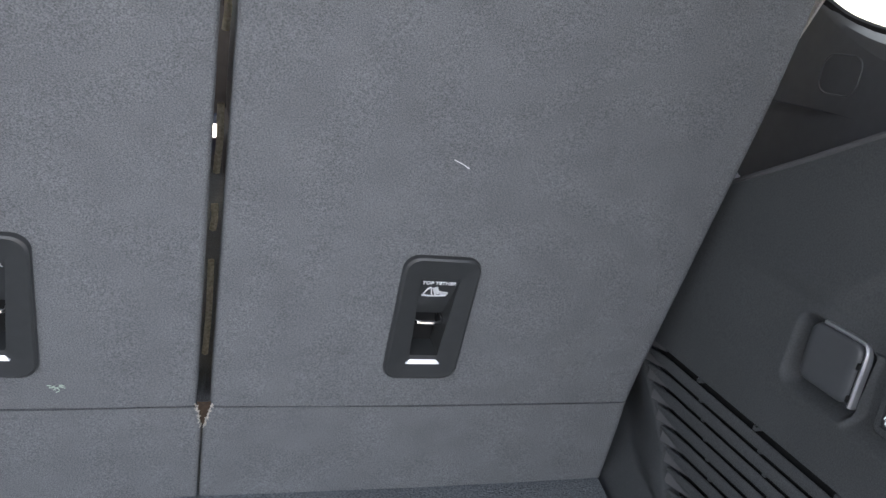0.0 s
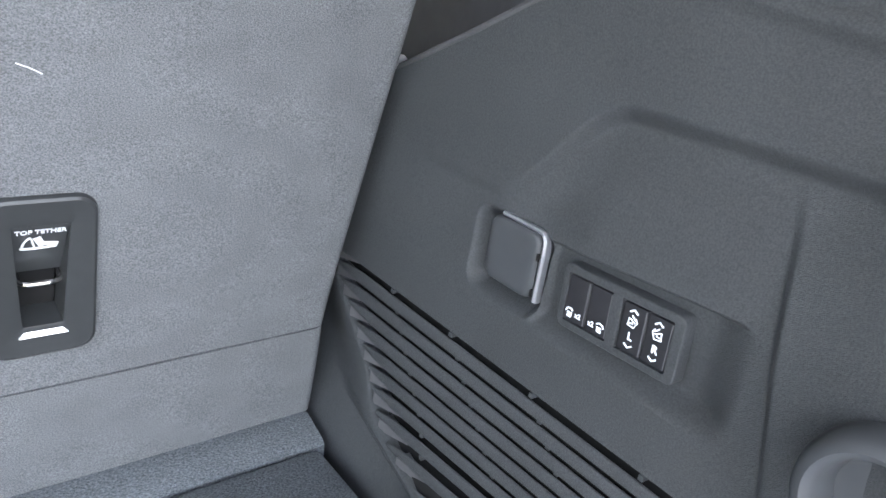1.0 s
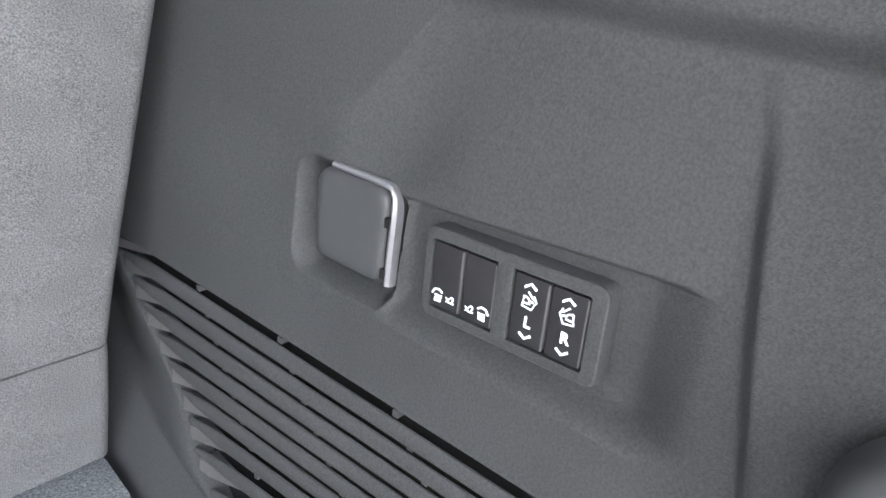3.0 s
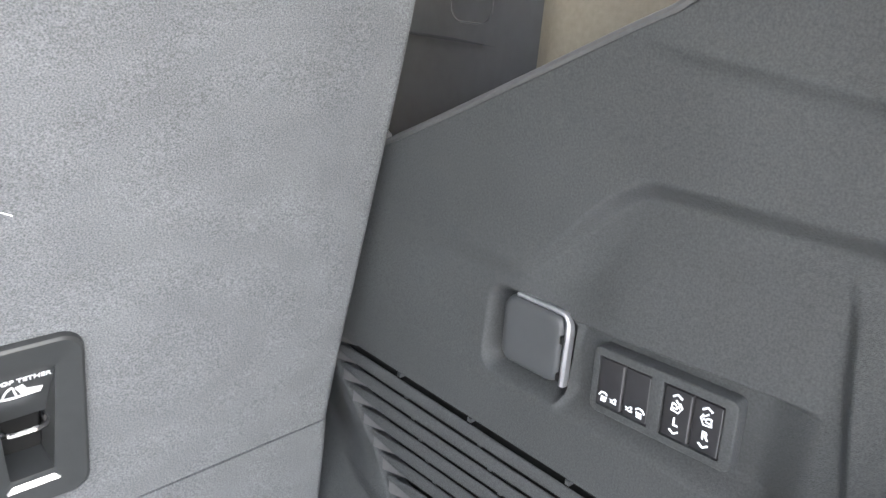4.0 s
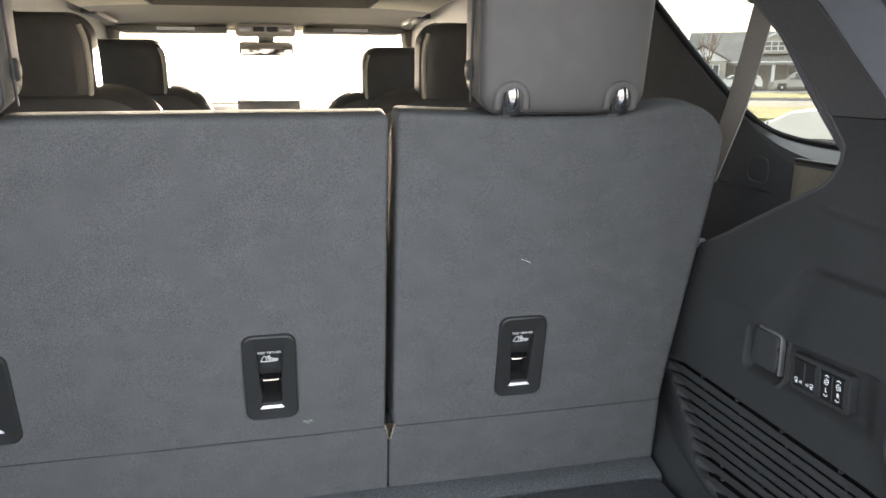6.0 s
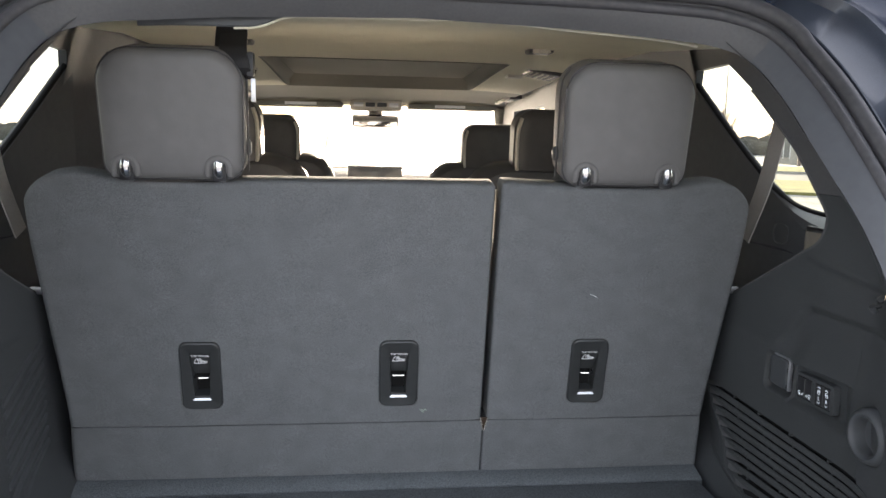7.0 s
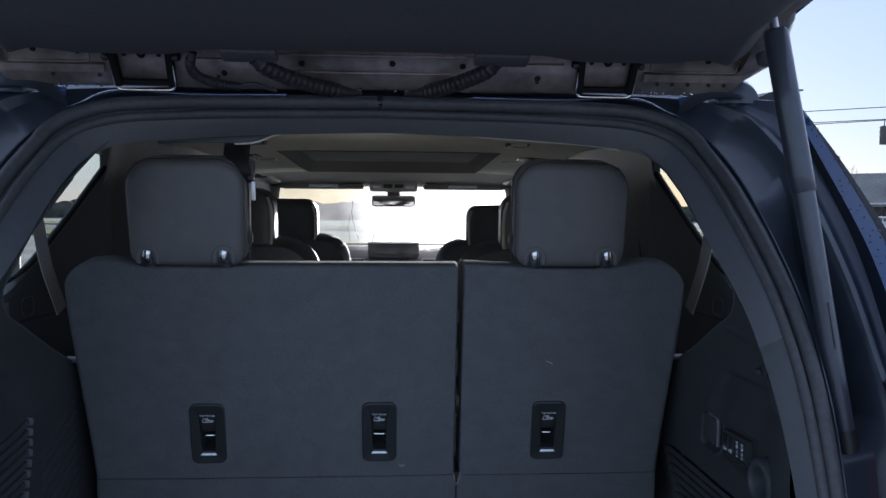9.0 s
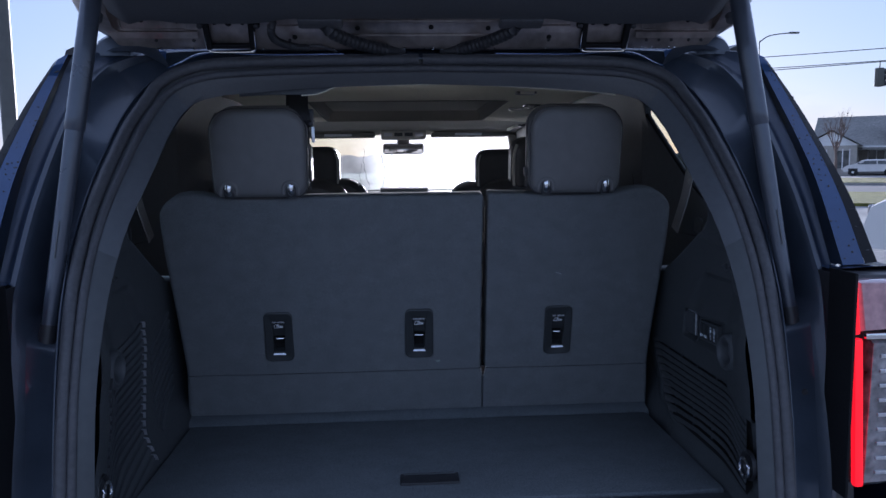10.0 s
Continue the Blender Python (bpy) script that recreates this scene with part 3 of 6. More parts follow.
for sx in (-1, 1):
    vis = thing("sun_visor", "folded grey sun visor with a pale label", "sun visor", group="sun visors")
    part("board", box((sx * 0.375, 3.12, 1.588), (0.43, 0.17, 0.022), 0.008, None), LINER_DARK, vis)
    part("label_sticker", box((sx * 0.36, 3.034, 1.588), (0.15, 0.004, 0.014), 0.001), WHITE, vis)
    gh = thing("grab_handle", "pale grab handle folded at the roof rail", "grab handle", group="grab handles")
    part("grip", sweep(bmesh.new(), curve([(sx * 0.575, 2.56, 1.622), (sx * 0.548, 2.565, 1.606), (sx * 0.540, 2.60, 1.600), (sx * 0.540, 2.70, 1.598), (sx * 0.548, 2.795, 1.600), (sx * 0.578, 2.80, 1.612)], 22), 0.0085, 8), PIPING, gh)
    part("mount", box((sx * 0.585, 2.68, 1.612), (0.05, 0.30, 0.020), 0.008), BLACK, gh)
    av = thing("ceiling_vent", "dark rectangular roof air vent with pale blades", "air vent", group="roof vents")
    mv = pose(sx * 0.482, 1.70, 1.634, 0, sx * 10, 0)
    part("bezel", box((0, 0, 0), (0.11, 0.16, 0.016), 0.006, mv), BLACK, av)
    for k in range(5):
        part("blade", box((-0.034 + 0.017 * k, 0, -0.009), (0.004, 0.13, 0.006), 0.001, mv), PIPING, av)
    cl = thing("coat_hook", "small dark hook and lamp on the headliner", "coat hook", group="coat hooks")
    part("hook_body", box((sx * 0.340, 1.10, 1.628), (0.060, 0.05, 0.016), 0.006), BLACK, cl)
    part("hook_tip", box((sx * 0.340, 1.076, 1.624), (0.042, 0.008, 0.010), 0.002), PIPING, cl)
    lp = thing("reading_lamp", "small pale reading lamp in the headliner", "lamp", group="reading lamps")
    part("lens", box((sx * 0.425, 1.80, 1.633), (0.055, 0.05, 0.014), 0.004), PIPING, lp)


# ---- third row ----
LEAN_BACK = 11.06
SEAT = pose(0, 0.6175, 0.83, LEAN_BACK)     # x across, z up the back, -y to the tailgate


def felt_panel(x0, x1, z0, z1, top, round_l, round_r, name, parent, depth=0.042, nx=130, nz=100, seed=0, holes=()):
    """A padded, felt-covered back panel: its rim rolls away, its top follows the function top."""
    rows = []
    for j in range(nz + 1):
        t = j / nz
        row = []
        for i in range(nx + 1):
            s = i / nx
            s -= 0.80 * math.sin(2 * math.pi * s) / (2 * math.pi)
            xl = x0(t) if callable(x0) else x0
            xr = x1(t) if callable(x1) else x1
            x = xl + (xr - xl) * s
            zt = top(x) if top else z1
            z = z0 + (zt - z0) * (1 - (1 - t) ** 1.6)
            roll = 0
            for d, r in ((x - xl, round_l), (xr - x, round_r), (zt - z if top else 1, 0.008)):
                if d < r:
                    roll = max(roll, r - math.sqrt(max(0, r * r - (r - max(0, d)) ** 2)))
            y = -0.006 + roll + 0.0016 * noise.noise(Vector((x * 7 + seed, z * 7, 0))) - 0.002 * math.sin(math.pi * s)
            row.append(Vector((x, y, z)))
        rows.append(row)
    bm = bmesh.new()
    loft(bm, rows)
    cut = [f for f in bm.faces if any(all(abs(v.co.x - hx) < 0.0325 and abs(v.co.z - 0.200) < 0.0600 for v in f.verts) for hx in holes)]
    bmesh.ops.delete(bm, geom=cut, context="FACES")
    # turned edge towards the front
    loop_pts = [rows[j][0] for j in range(nz + 1)] + rows[nz][1:] + [rows[j][nx] for j in range(nz - 1, -1, -1)]
    loft(bm, [loop_pts, [p + Vector((0, 0.006, 0)) for p in loop_pts], [p + Vector((0, depth - 0.006, -0.0005)) for p in loop_pts], [p + Vector((0, depth, -0.007)) for p in loop_pts]])
    bmesh.ops.remove_doubles(bm, verts=bm.verts, dist=0.0002)
    return part(name, bm, FELT, parent, sharp=60)


def edge_r(t):
    z = 0.106 + 0.424 * (1 - (1 - t) ** 1.6)
    return 0.5455 + 0.0230 * smoothstep(0.05, 0.52, z)


def edge_l(t):
    return -edge_r(t)


def corner(d, r):
    """Drop of a round corner of radius r at distance d from the edge."""
    d = max(0, d)
    return r - math.sqrt(max(0, r * r - (r - d) ** 2)) if d < r else 0


def top_line(x, edge, sign):
    """Height of the back: a hump at the outer corner, a dip under the headrest."""
    a = abs(x)
    z = 0.5275 + 0.0095 * math.exp(-((a - 0.495) / 0.045) ** 2) - 0.0035 * math.exp(-((a - 0.345) / 0.080) ** 4) + 0.003 * (1 - smoothstep(0.15, 0.24, a) if sign > 0 else 0)
    return z - corner(edge - a, 0.048)


def top_left(x):
    return top_line(x, 0.5685, -1) - corner(0.1405 - x, 0.006) if x > -0.25 else top_line(x, 0.5685, -1)


def top_right(x):
    return top_line(x, 0.5685, 1) - (corner(x - 0.1510, 0.006) if x < 0.25 else 0)


def tether_plate(parent, x):
    """The moulded plate of a child-seat tether anchor: a lettered ramp, a wire, a dark slot."""
    zc, yf = 0.2000, -0.0105
    m = Matrix.Translation((x, -0.0065, zc))

    def ring(w, h, r, y):
        return [m @ Vector((px, y, pz)) for px, pz in rrect(w, h, r, 6)]
    def hole(k, y):
        pts = []
        for hx, hz, a in ((0.0164, 0.0410, 0), (-0.0164, 0.0410, 90), (-0.0122, -0.0360, 180), (0.0122, -0.0360, 270)):
            for i in range(7):
                b = radians(a + 15 * i)
                r = 0.0014
                cx, cz = hx - math.copysign(r, hx), hz - math.copysign(r, hz)
                pts.append(m @ Vector(((cx + r * math.cos(b)) * k, y, (cz + r * math.sin(b)) * (1 + (k - 1) * 0.5))))
        return pts
    bm = bmesh.new()
    loft(bm, [ring(0.0655, 0.1225, 0.013, 0.006), ring(0.0655, 0.1225, 0.013, -0.0028), ring(0.0638, 0.1208, 0.0125, -0.0052), ring(0.0600, 0.1170, 0.0115, -0.0062), ring(0.0555, 0.1122, 0.010, -0.0056)] + [hole(1.12, -0.0048), hole(1.0, -0.0040), hole(0.94, 0.018)], True)
    pl = part("tether_plate", bm, PLATE, parent, "dark grey child-seat tether plate", sharp=35)
    part("recess", box((x, 0.0125, zc - 0.018), (0.0225, 0.002, 0.040)), RECESS_SHADE, pl)
    part("label_ramp", loft(bmesh.new(), [[Vector((x + sx * w, y, z)) for sx in (-1, 1)] for w, y, z in ((0.0164, -0.0098, 0.2405), (0.0158, -0.0062, 0.230), (0.0138, 0.0045, 0.198), (0.0138, 0.012, 0.197))]), PLATE, pl)
    R = Matrix.Translation((x, -0.0102, 0.2402)) @ Matrix.Rotation(radians(18.5), 4, "X")
    lettering("lettering", "TOP TETHER", 0.0050, R @ Matrix.Translation((0, -0.0004, -0.0043)) @ Matrix.Rotation(radians(90), 4, "X"), WHITE, pl)
    # child seat sign: a seat shell, a strap curling up behind it and its base
    bm = bmesh.new()
    sweep(bm, [R @ v for v in curve([(-0.0100, -0.0004, -0.0180), (-0.0085, -0.0004, -0.0130), (-0.0055, -0.0004, -0.0098), (-0.0042, -0.0004, -0.0145), (-0.0030, -0.0004, -0.0188)], 16)], 0.0007, 6)
    sweep(bm, [R @ v for v in curve([(-0.0112, -0.0004, -0.0196), (-0.004, -0.0004, -0.0205), (0.0095, -0.0004, -0.0196)], 12)], 0.0008, 6)
    rbox(bm, (0.0, 0, 0), (0.0046, 0.0009, 0.0090), 0.0004, R @ Matrix.Translation((-0.0002, -0.0002, -0.0142)) @ Matrix.Rotation(radians(-24), 4, "Y"))
    rbox(bm, (0.0, 0, 0), (0.0100, 0.0009, 0.0034), 0.0004, R @ Matrix.Translation((0.0055, -0.0002, -0.0168)) @ Matrix.Rotation(radians(12), 4, "Y"))
    part("seat_sign", bm, WHITE, pl)
    part("anchor_wire", sweep(bmesh.new(), curve([(x - 0.0125, 0.010, 0.1945), (x - 0.0115, -0.0035, 0.1945), (x, -0.0055, 0.1945), (x + 0.0115, -0.0035, 0.1945), (x + 0.0125, 0.010, 0.1945)], 14), 0.0018, 8), CHROME, pl, "bright anchor wire")
    bm = bmesh.new()
    q = [(-0.0150, 0.1568), (0.0150, 0.1568), (0.0116, 0.1604), (-0.0116, 0.1604)]
    loft(bm, [[Vector((x + px, yf - 0.0005, pz)) for px, pz in q], [Vector((x + px * 0.98, yf - (0.0028 if pz < 0.158 else 0.0008), pz)) for px, pz in q]], True, True)
    part("lower_lip", bm, SATIN, pl, "bright lower edge of the recess")
    return pl


def headrest(x, inner, parent):
    """A padded headrest on two chrome posts, piped round its back."""
    m = Matrix.Translation((x, 0.532, 1.447)) @ Matrix.Rotation(radians(7), 4, "X")
    outline = [p if p[1] > 0 else q for p, q in zip(rrect(0.206, 0.190, 0.050, 8), rrect(0.206, 0.190, 0.024, 8))]
    h = part("headrest", loft(bmesh.new(), [[Vector((px * k * (1 - 0.035 * max(0, -pz) / 0.095), yy, pz * k2 + 0.004 * (yy > 0))) for px, pz in outline] for yy, k, k2 in
             ((-0.0525, 0.45, 0.45), (-0.0522, 0.72, 0.72), (-0.0510, 0.86, 0.86), (-0.0485, 0.93, 0.93), (-0.043, 0.975, 0.975), (-0.030, 1.0, 1.0), (0.010, 1.0, 1.0), (0.035, 0.97, 0.97), (0.050, 0.88, 0.90), (0.056, 0.6, 0.6))], True, True), LEATHER, parent, "grey leatherette headrest")
    h.matrix_basis = SEAT.inverted() @ m
    loop = [Vector((px * 0.990 * (1 - 0.035 * max(0, -pz) / 0.095), -0.0375, pz * 0.990)) for px, pz in outline]
    part("piping", sweep(bmesh.new(), loop + loop[:1], 0.0019, 6, False), LEATHER_DARK, h)
    for sx in (-1, 1):
        part("side_seam", sweep(bmesh.new(), curve([(sx * 0.1033, -0.012, -0.085), (sx * 0.104, -0.012, 0.0), (sx * 0.1033, -0.012, 0.06), (sx * 0.090, -0.012, 0.086)], 20), 0.0016, 6), LEATHER_DARK, h)
        gx = sx * 0.066
        bm = bmesh.new()
        arch = [Vector((gx - 0.0165, -0.0470, -0.0890)), Vector((gx - 0.0165, -0.0525, -0.086))]
        arch += [Vector((gx + 0.0165 * math.cos(q), -0.0535, -0.0765 + 0.0165 * math.sin(q))) for q in [math.pi * (1 - i / 14) for i in range(15)]]
        arch += [Vector((gx + 0.0165, -0.0525, -0.086)), Vector((gx + 0.0165, -0.0470, -0.0890))]
        sweep(bm, arch, 0.0044, 10, True, 0.6, up=(0, 1, 0))
        part("guide_collar", bm, LEATHER, h, "raised collar round a headrest post")
        part("collar_recess", box((gx, -0.0490, -0.080), (0.021, 0.006, 0.030), 0.004), BLACK, h)
        part("post", sweep(bmesh.new(), [Vector((gx, y, z)) for y, z in ((-0.0480, -0.066), (-0.0515, -0.0685), (-0.0540, -0.0735), (-0.0525, -0.080), (-0.0440, -0.0865), (-0.030, -0.093), (-0.012, -0.104))], lambda t: 0.0084 if t > 0.1 else 0.006, 14, up=(0, 1, 0)), CHROME, h, "chrome headrest post")
    part("side_button", lathe(bmesh.new(), [(0.0, 0.003), (0.009, 0.003), (0.012, 0.001), (0.012, -0.006), (0.0, -0.006)], 18, Matrix.Translation((inner * 0.1035, 0.0, -0.05)) @ Matrix.Rotation(radians(90 * inner), 4, "Y")), SMOOTH, h)
    return h


def third_row(name, label, x0, x1, top, plates, heads, seed):
    seat = thing(name, label, "car seat", SEAT, "third-row seat backs")
    felt_panel(x0, x1, 0.1060, 0.53, top, 0.010 if callable(x0) else 0.005, 0.010 if callable(x1) else 0.005, "back_panel", seat, seed=seed, holes=plates)
    lo0 = (lambda t: x0(0) - 0.006 * (1 - t)) if callable(x0) else x0 - 0.0046
    lo1 = (lambda t: x1(0) + 0.006 * (1 - t)) if callable(x1) else x1 + 0.0046
    felt_panel(lo0, lo1, 0.0, 0.1037, None, 0.010 if callable(x0) else 0.004, 0.010 if callable(x1) else 0.004, "lower_flap", seat, depth=0.05, nz=12, seed=seed + 3)
    a = x0(0.5) if callable(x0) else x0
    b = x1(0.5) if callable(x1) else x1
    part("cushion_front", box(((a + b) / 2, 0.085, 0.26), (b - a - 0.012, 0.10, 0.485), 0.035, seg=3), LEATHER, seat, "grey leatherette front of the seat back")
    part("seat_frame", box(((a + b) / 2, 0.10, 0.02), (b - a - 0.03, 0.10, 0.16), 0.01), BLACK, seat)
    part("seam_cord", sweep(bmesh.new(), [Vector((a + 0.012 + (0.022 if x0 is edge_l else 0) + (b - a - 0.024 - (0.022 if callable(x0) or callable(x1) else 0)) * k / 30, -0.0042, 0.1047 + 0.0006 * noise.noise(Vector((k * 0.7, seed, 0))))) for k in range(31)], 0.0009, 5), RUBBER, seat)
    for x in plates:
        tether_plate(seat, x)
    for x, inner in heads:
        headrest(x, inner, seat)
    return seat


bench = third_row("third_row_seat", "wide grey felt-backed bench back with one headrest, upright", edge_l, 0.1405, top_left, (-0.328, -0.0050), ((-0.344, 1),), 1)
single = third_row("third_row_seat", "narrow grey felt-backed single seat back, upright beside the bench", 0.1510, edge_r, top_right, (0.3215,), ((0.343, -1),), 8)
# worn edge at the gap between both backs
fray = thing("frayed_edge", "frayed pale carpet edge at the gap between seat backs", "frayed carpet", SEAT)
rng = random.Random(11)
bm = bmesh.new()
for k in range(70):
    t = rng.random()
    sd = rng.choice((-1, 1))
    p = Vector((0.146 + sd * (0.0065 - 0.0055 * t), -0.0075, 0.110 - 0.024 * t))
    q = p + Vector((rng.uniform(-0.002, 0.002), -rng.uniform(0.0005, 0.002), rng.uniform(-0.002, 0.002)))
    sweep(bm, [p, (p + q) / 2 + Vector((0, -0.0006, 0)), q], 0.0004, 4)
part("threads", bm, PIPING, fray)
part("worn_backing", loft(bmesh.new(), [[Vector((0.146 - w, -0.0065, z)), Vector((0.146, -0.0072, z)), Vector((0.146 + w, -0.0065, z))] for z, w in ((0.111, 0.0055), (0.104, 0.005), (0.094, 0.0028), (0.086, 0.0008))]), material("worn_backing", (0.055, 0.036, 0.022), 0.9, noise_scale=300, vary=0.35), fray)
# tan strips deep in the gap put in the light seen through it
for z0, z1 in ((0.115, 0.21), (0.24, 0.262), (0.29, 0.345), (0.40, 0.425)):
    part("gap_light_strip", sweep(bmesh.new(), curve([(0.1450, 0.052, z0), (0.1460, 0.050, (z0 + z1) / 2), (0.1453, 0.053, z1)], 10), 0.0030, 6), material("gap_light_tan", (0.46, 0.42, 0.31), 0.9, noise_scale=400, vary=0.3), fray)
sc = thing("lint_fibre", "short white fibre stuck on the grey felt", "lint")
bm = bmesh.new()
sweep(bm, [SEAT @ Vector(p) for p in curve([(0.311, -0.0085, 0.3435), (0.318, -0.0092, 0.3410), (0.3240, -0.0085, 0.3375)], 8)], 0.0004, 5)
part("fibre", bm, WHITE, sc)
fl = thing("fluff", "pale green fluff caught beside a tether plate", "lint")
bm = bmesh.new()
for k in range(14):
    p = SEAT @ Vector((0.034 + rng.uniform(0, 0.008), -0.0085, 0.127 + rng.uniform(-0.003, 0.004)))
    q = p + Vector((rng.uniform(-0.004, 0.005), -0.001, rng.uniform(-0.002, 0.004)))
    sweep(bm, [p, q], 0.0004, 4)
part("fluff_strands", bm, material("pale_green_fluff", (0.50, 0.60, 0.50), 0.9, noise_scale=100, vary=0.1), fl)
for x, turn in ((-0.447, 8), (0.428, -14)):
    tg = thing("yellow_tag", "small yellow tag between headrest and seat back", "tag")
    part("tab", box((0, 0, 0), (0.034, 0.004, 0.013), 0.001, pose(x, 0.561, 1.3475, -20, turn, 0)), YELLOW, tg)
sl = thing("paper_scrap", "small white paper scrap beside the headrest post", "paper")
part("scrap", box((0, 0, 0), (0.010, 0.003, 0.008), 0.001, pose(0.262, 0.561, 1.3465, -15, 20, 0)), WHITE, sl)


# ---- cargo side panels ----
FRONT_EDGE = [(0.78, 0.73), (0.99, 0.725), (1.07, 0.69), (1.115, 0.64), (1.145, 0.615), (1.17, 0.56), (1.257, 0.385), (1.278, 0.343), (1.298, 0.324), (1.316, 0.318), (1.332, 0.322), (1.41, 0.380), (1.47, 0.432), (1.505, 0.466), (1.56, 0.535)]
FRONT_EDGE = [(p.x, p.y) for p in curve([Vector((z, y, 0)) for z, y in FRONT_EDGE], 160)]
REAR_Y = [(0.70, -0.03), (0.89, -0.005), (1.04, 0.022), (1.147, 0.058), (1.237, 0.098), (1.32, 0.145), (1.40, 0.205), (1.475, 0.268), (1.51, 0.30), (1.56, 0.345)]
REAR_X = [(0.70, 0.526), (1.04, 0.526), (1.147, 0.525), (1.237, 0.518), (1.32, 0.502), (1.40, 0.480), (1.475, 0.461), (1.51, 0.447), (1.56, 0.41)]
FRONT_X = [(0.78, 0.572), (1.0, 0.5775), (1.20, 0.579), (1.316, 0.568), (1.41, 0.552), (1.56, 0.50)]


GRILLE_EDGE = [(0.84, 0.40), (0.849, 0.455), (0.858, 0.502), (0.870, 0.532), (0.885, 0.549), (0.900, 0.562), (0.916, 0.578), (0.930, 0.592), (0.947, 0.612), (0.976, 0.638), (0.995, 0.652)]
BED = 0.012


def round_rect(y, z, cy, cz, hy, hz, r):
    """Signed distance to a rectangle with round corners, minus inside."""
    qy, qz = abs(y - cy) - hy + r, abs(z - cz) - hz + r
    return math.hypot(max(qy, 0), max(qz, 0)) + min(max(qy, qz), 0) - r


def side_relief(y, z, right):
    """How far the panel stands back (plus) from its smooth form."""
    d = 0.0
    # arched ledge: proud above it, a slanting shaded face, set back below
    arch = 1.1905 - 0.075 * smoothstep(0.345, 0.445, y)
    fade = 1 - 0.75 * smoothstep(0.365, 0.445, y) - 0.25 * smoothstep(0.445, 0.60, y)
    d += 0.0105 * (1 - smoothstep(arch - 0.015, arch, z)) * fade * smoothstep(arch - 0.105, arch - 0.030, z)
    # upper crease towards the pillar
    cre = 1.262 - 0.10 * (0.385 - y)
    d -= 0.004 * math.exp(-((z - cre) / 0.006) ** 2) * (1 - smoothstep(0.30, 0.385, y))
    # upright step: the panel stands proud behind it
    yg = 0.2155 + 0.245 * (z - 1.042)
    d -= 0.0065 * (1 - smoothstep(yg - 0.004, yg + 0.004, y)) * (1 - smoothstep(1.12, 1.18, z)) * smoothstep(0.93, 1.0, z)
    if right:
        # shallow tray round the switches, its upper rim crisp, the other sides ramped
        top = 1.0915 + 0.066 * (0.382 - y)
        tray = (0.0100 + 0.0045 * (1 - smoothstep(1.040, 1.085, z))) * smoothstep(0.238, 0.270, y) * (1 - smoothstep(0.384, 0.396, y)) * smoothstep(1.026, 1.044, z) * (1 - smoothstep(top - 0.004, top + 0.001, z))
        # well of the bag hook
        q = round_rect(y, z, 0.4215, 1.0625, 0.0365, 0.0315, 0.013)
        well = 0.017 * smoothstep(0.0015, -0.0105, q)
        d += max(tray, well)
        edge = lerp_list(GRILLE_EDGE, z)
        if y < edge + 0.004:
            d += BED * smoothstep(edge + 0.004, edge - 0.004, y) * (1 - smoothstep(0.9835, 0.9865, z)) * smoothstep(0.845, 0.855, z)
        if z < 1.0:
            d += 0.014 * smoothstep(0.010, 0.10, y - edge) * (1 - smoothstep(0.955, 0.998, z))
    return d - foot(y, z)


def foot(y, z):
    """How far the panel's foot runs in towards the floor."""
    return 0.034 * (1 - smoothstep(0.80, 0.90, z)) * smoothstep(0.02, 0.25, y)


def panel_point(sx, y, z, extra=0.0):
    """A point of the inner face of the side panel."""
    yr, yf = lerp_list(REAR_Y, z), lerp_list(FRONT_EDGE, z)
    s = min(1, max(0, (yf - y) / max(0.02, yf - yr)))
    xf, xr = lerp_list(FRONT_X, z), lerp_list(REAR_X, z)
    u = smoothstep(0.66, 1.0, s)
    x = xf + (xr - xf) * u
    return Vector((sx * (x + extra), y, z))


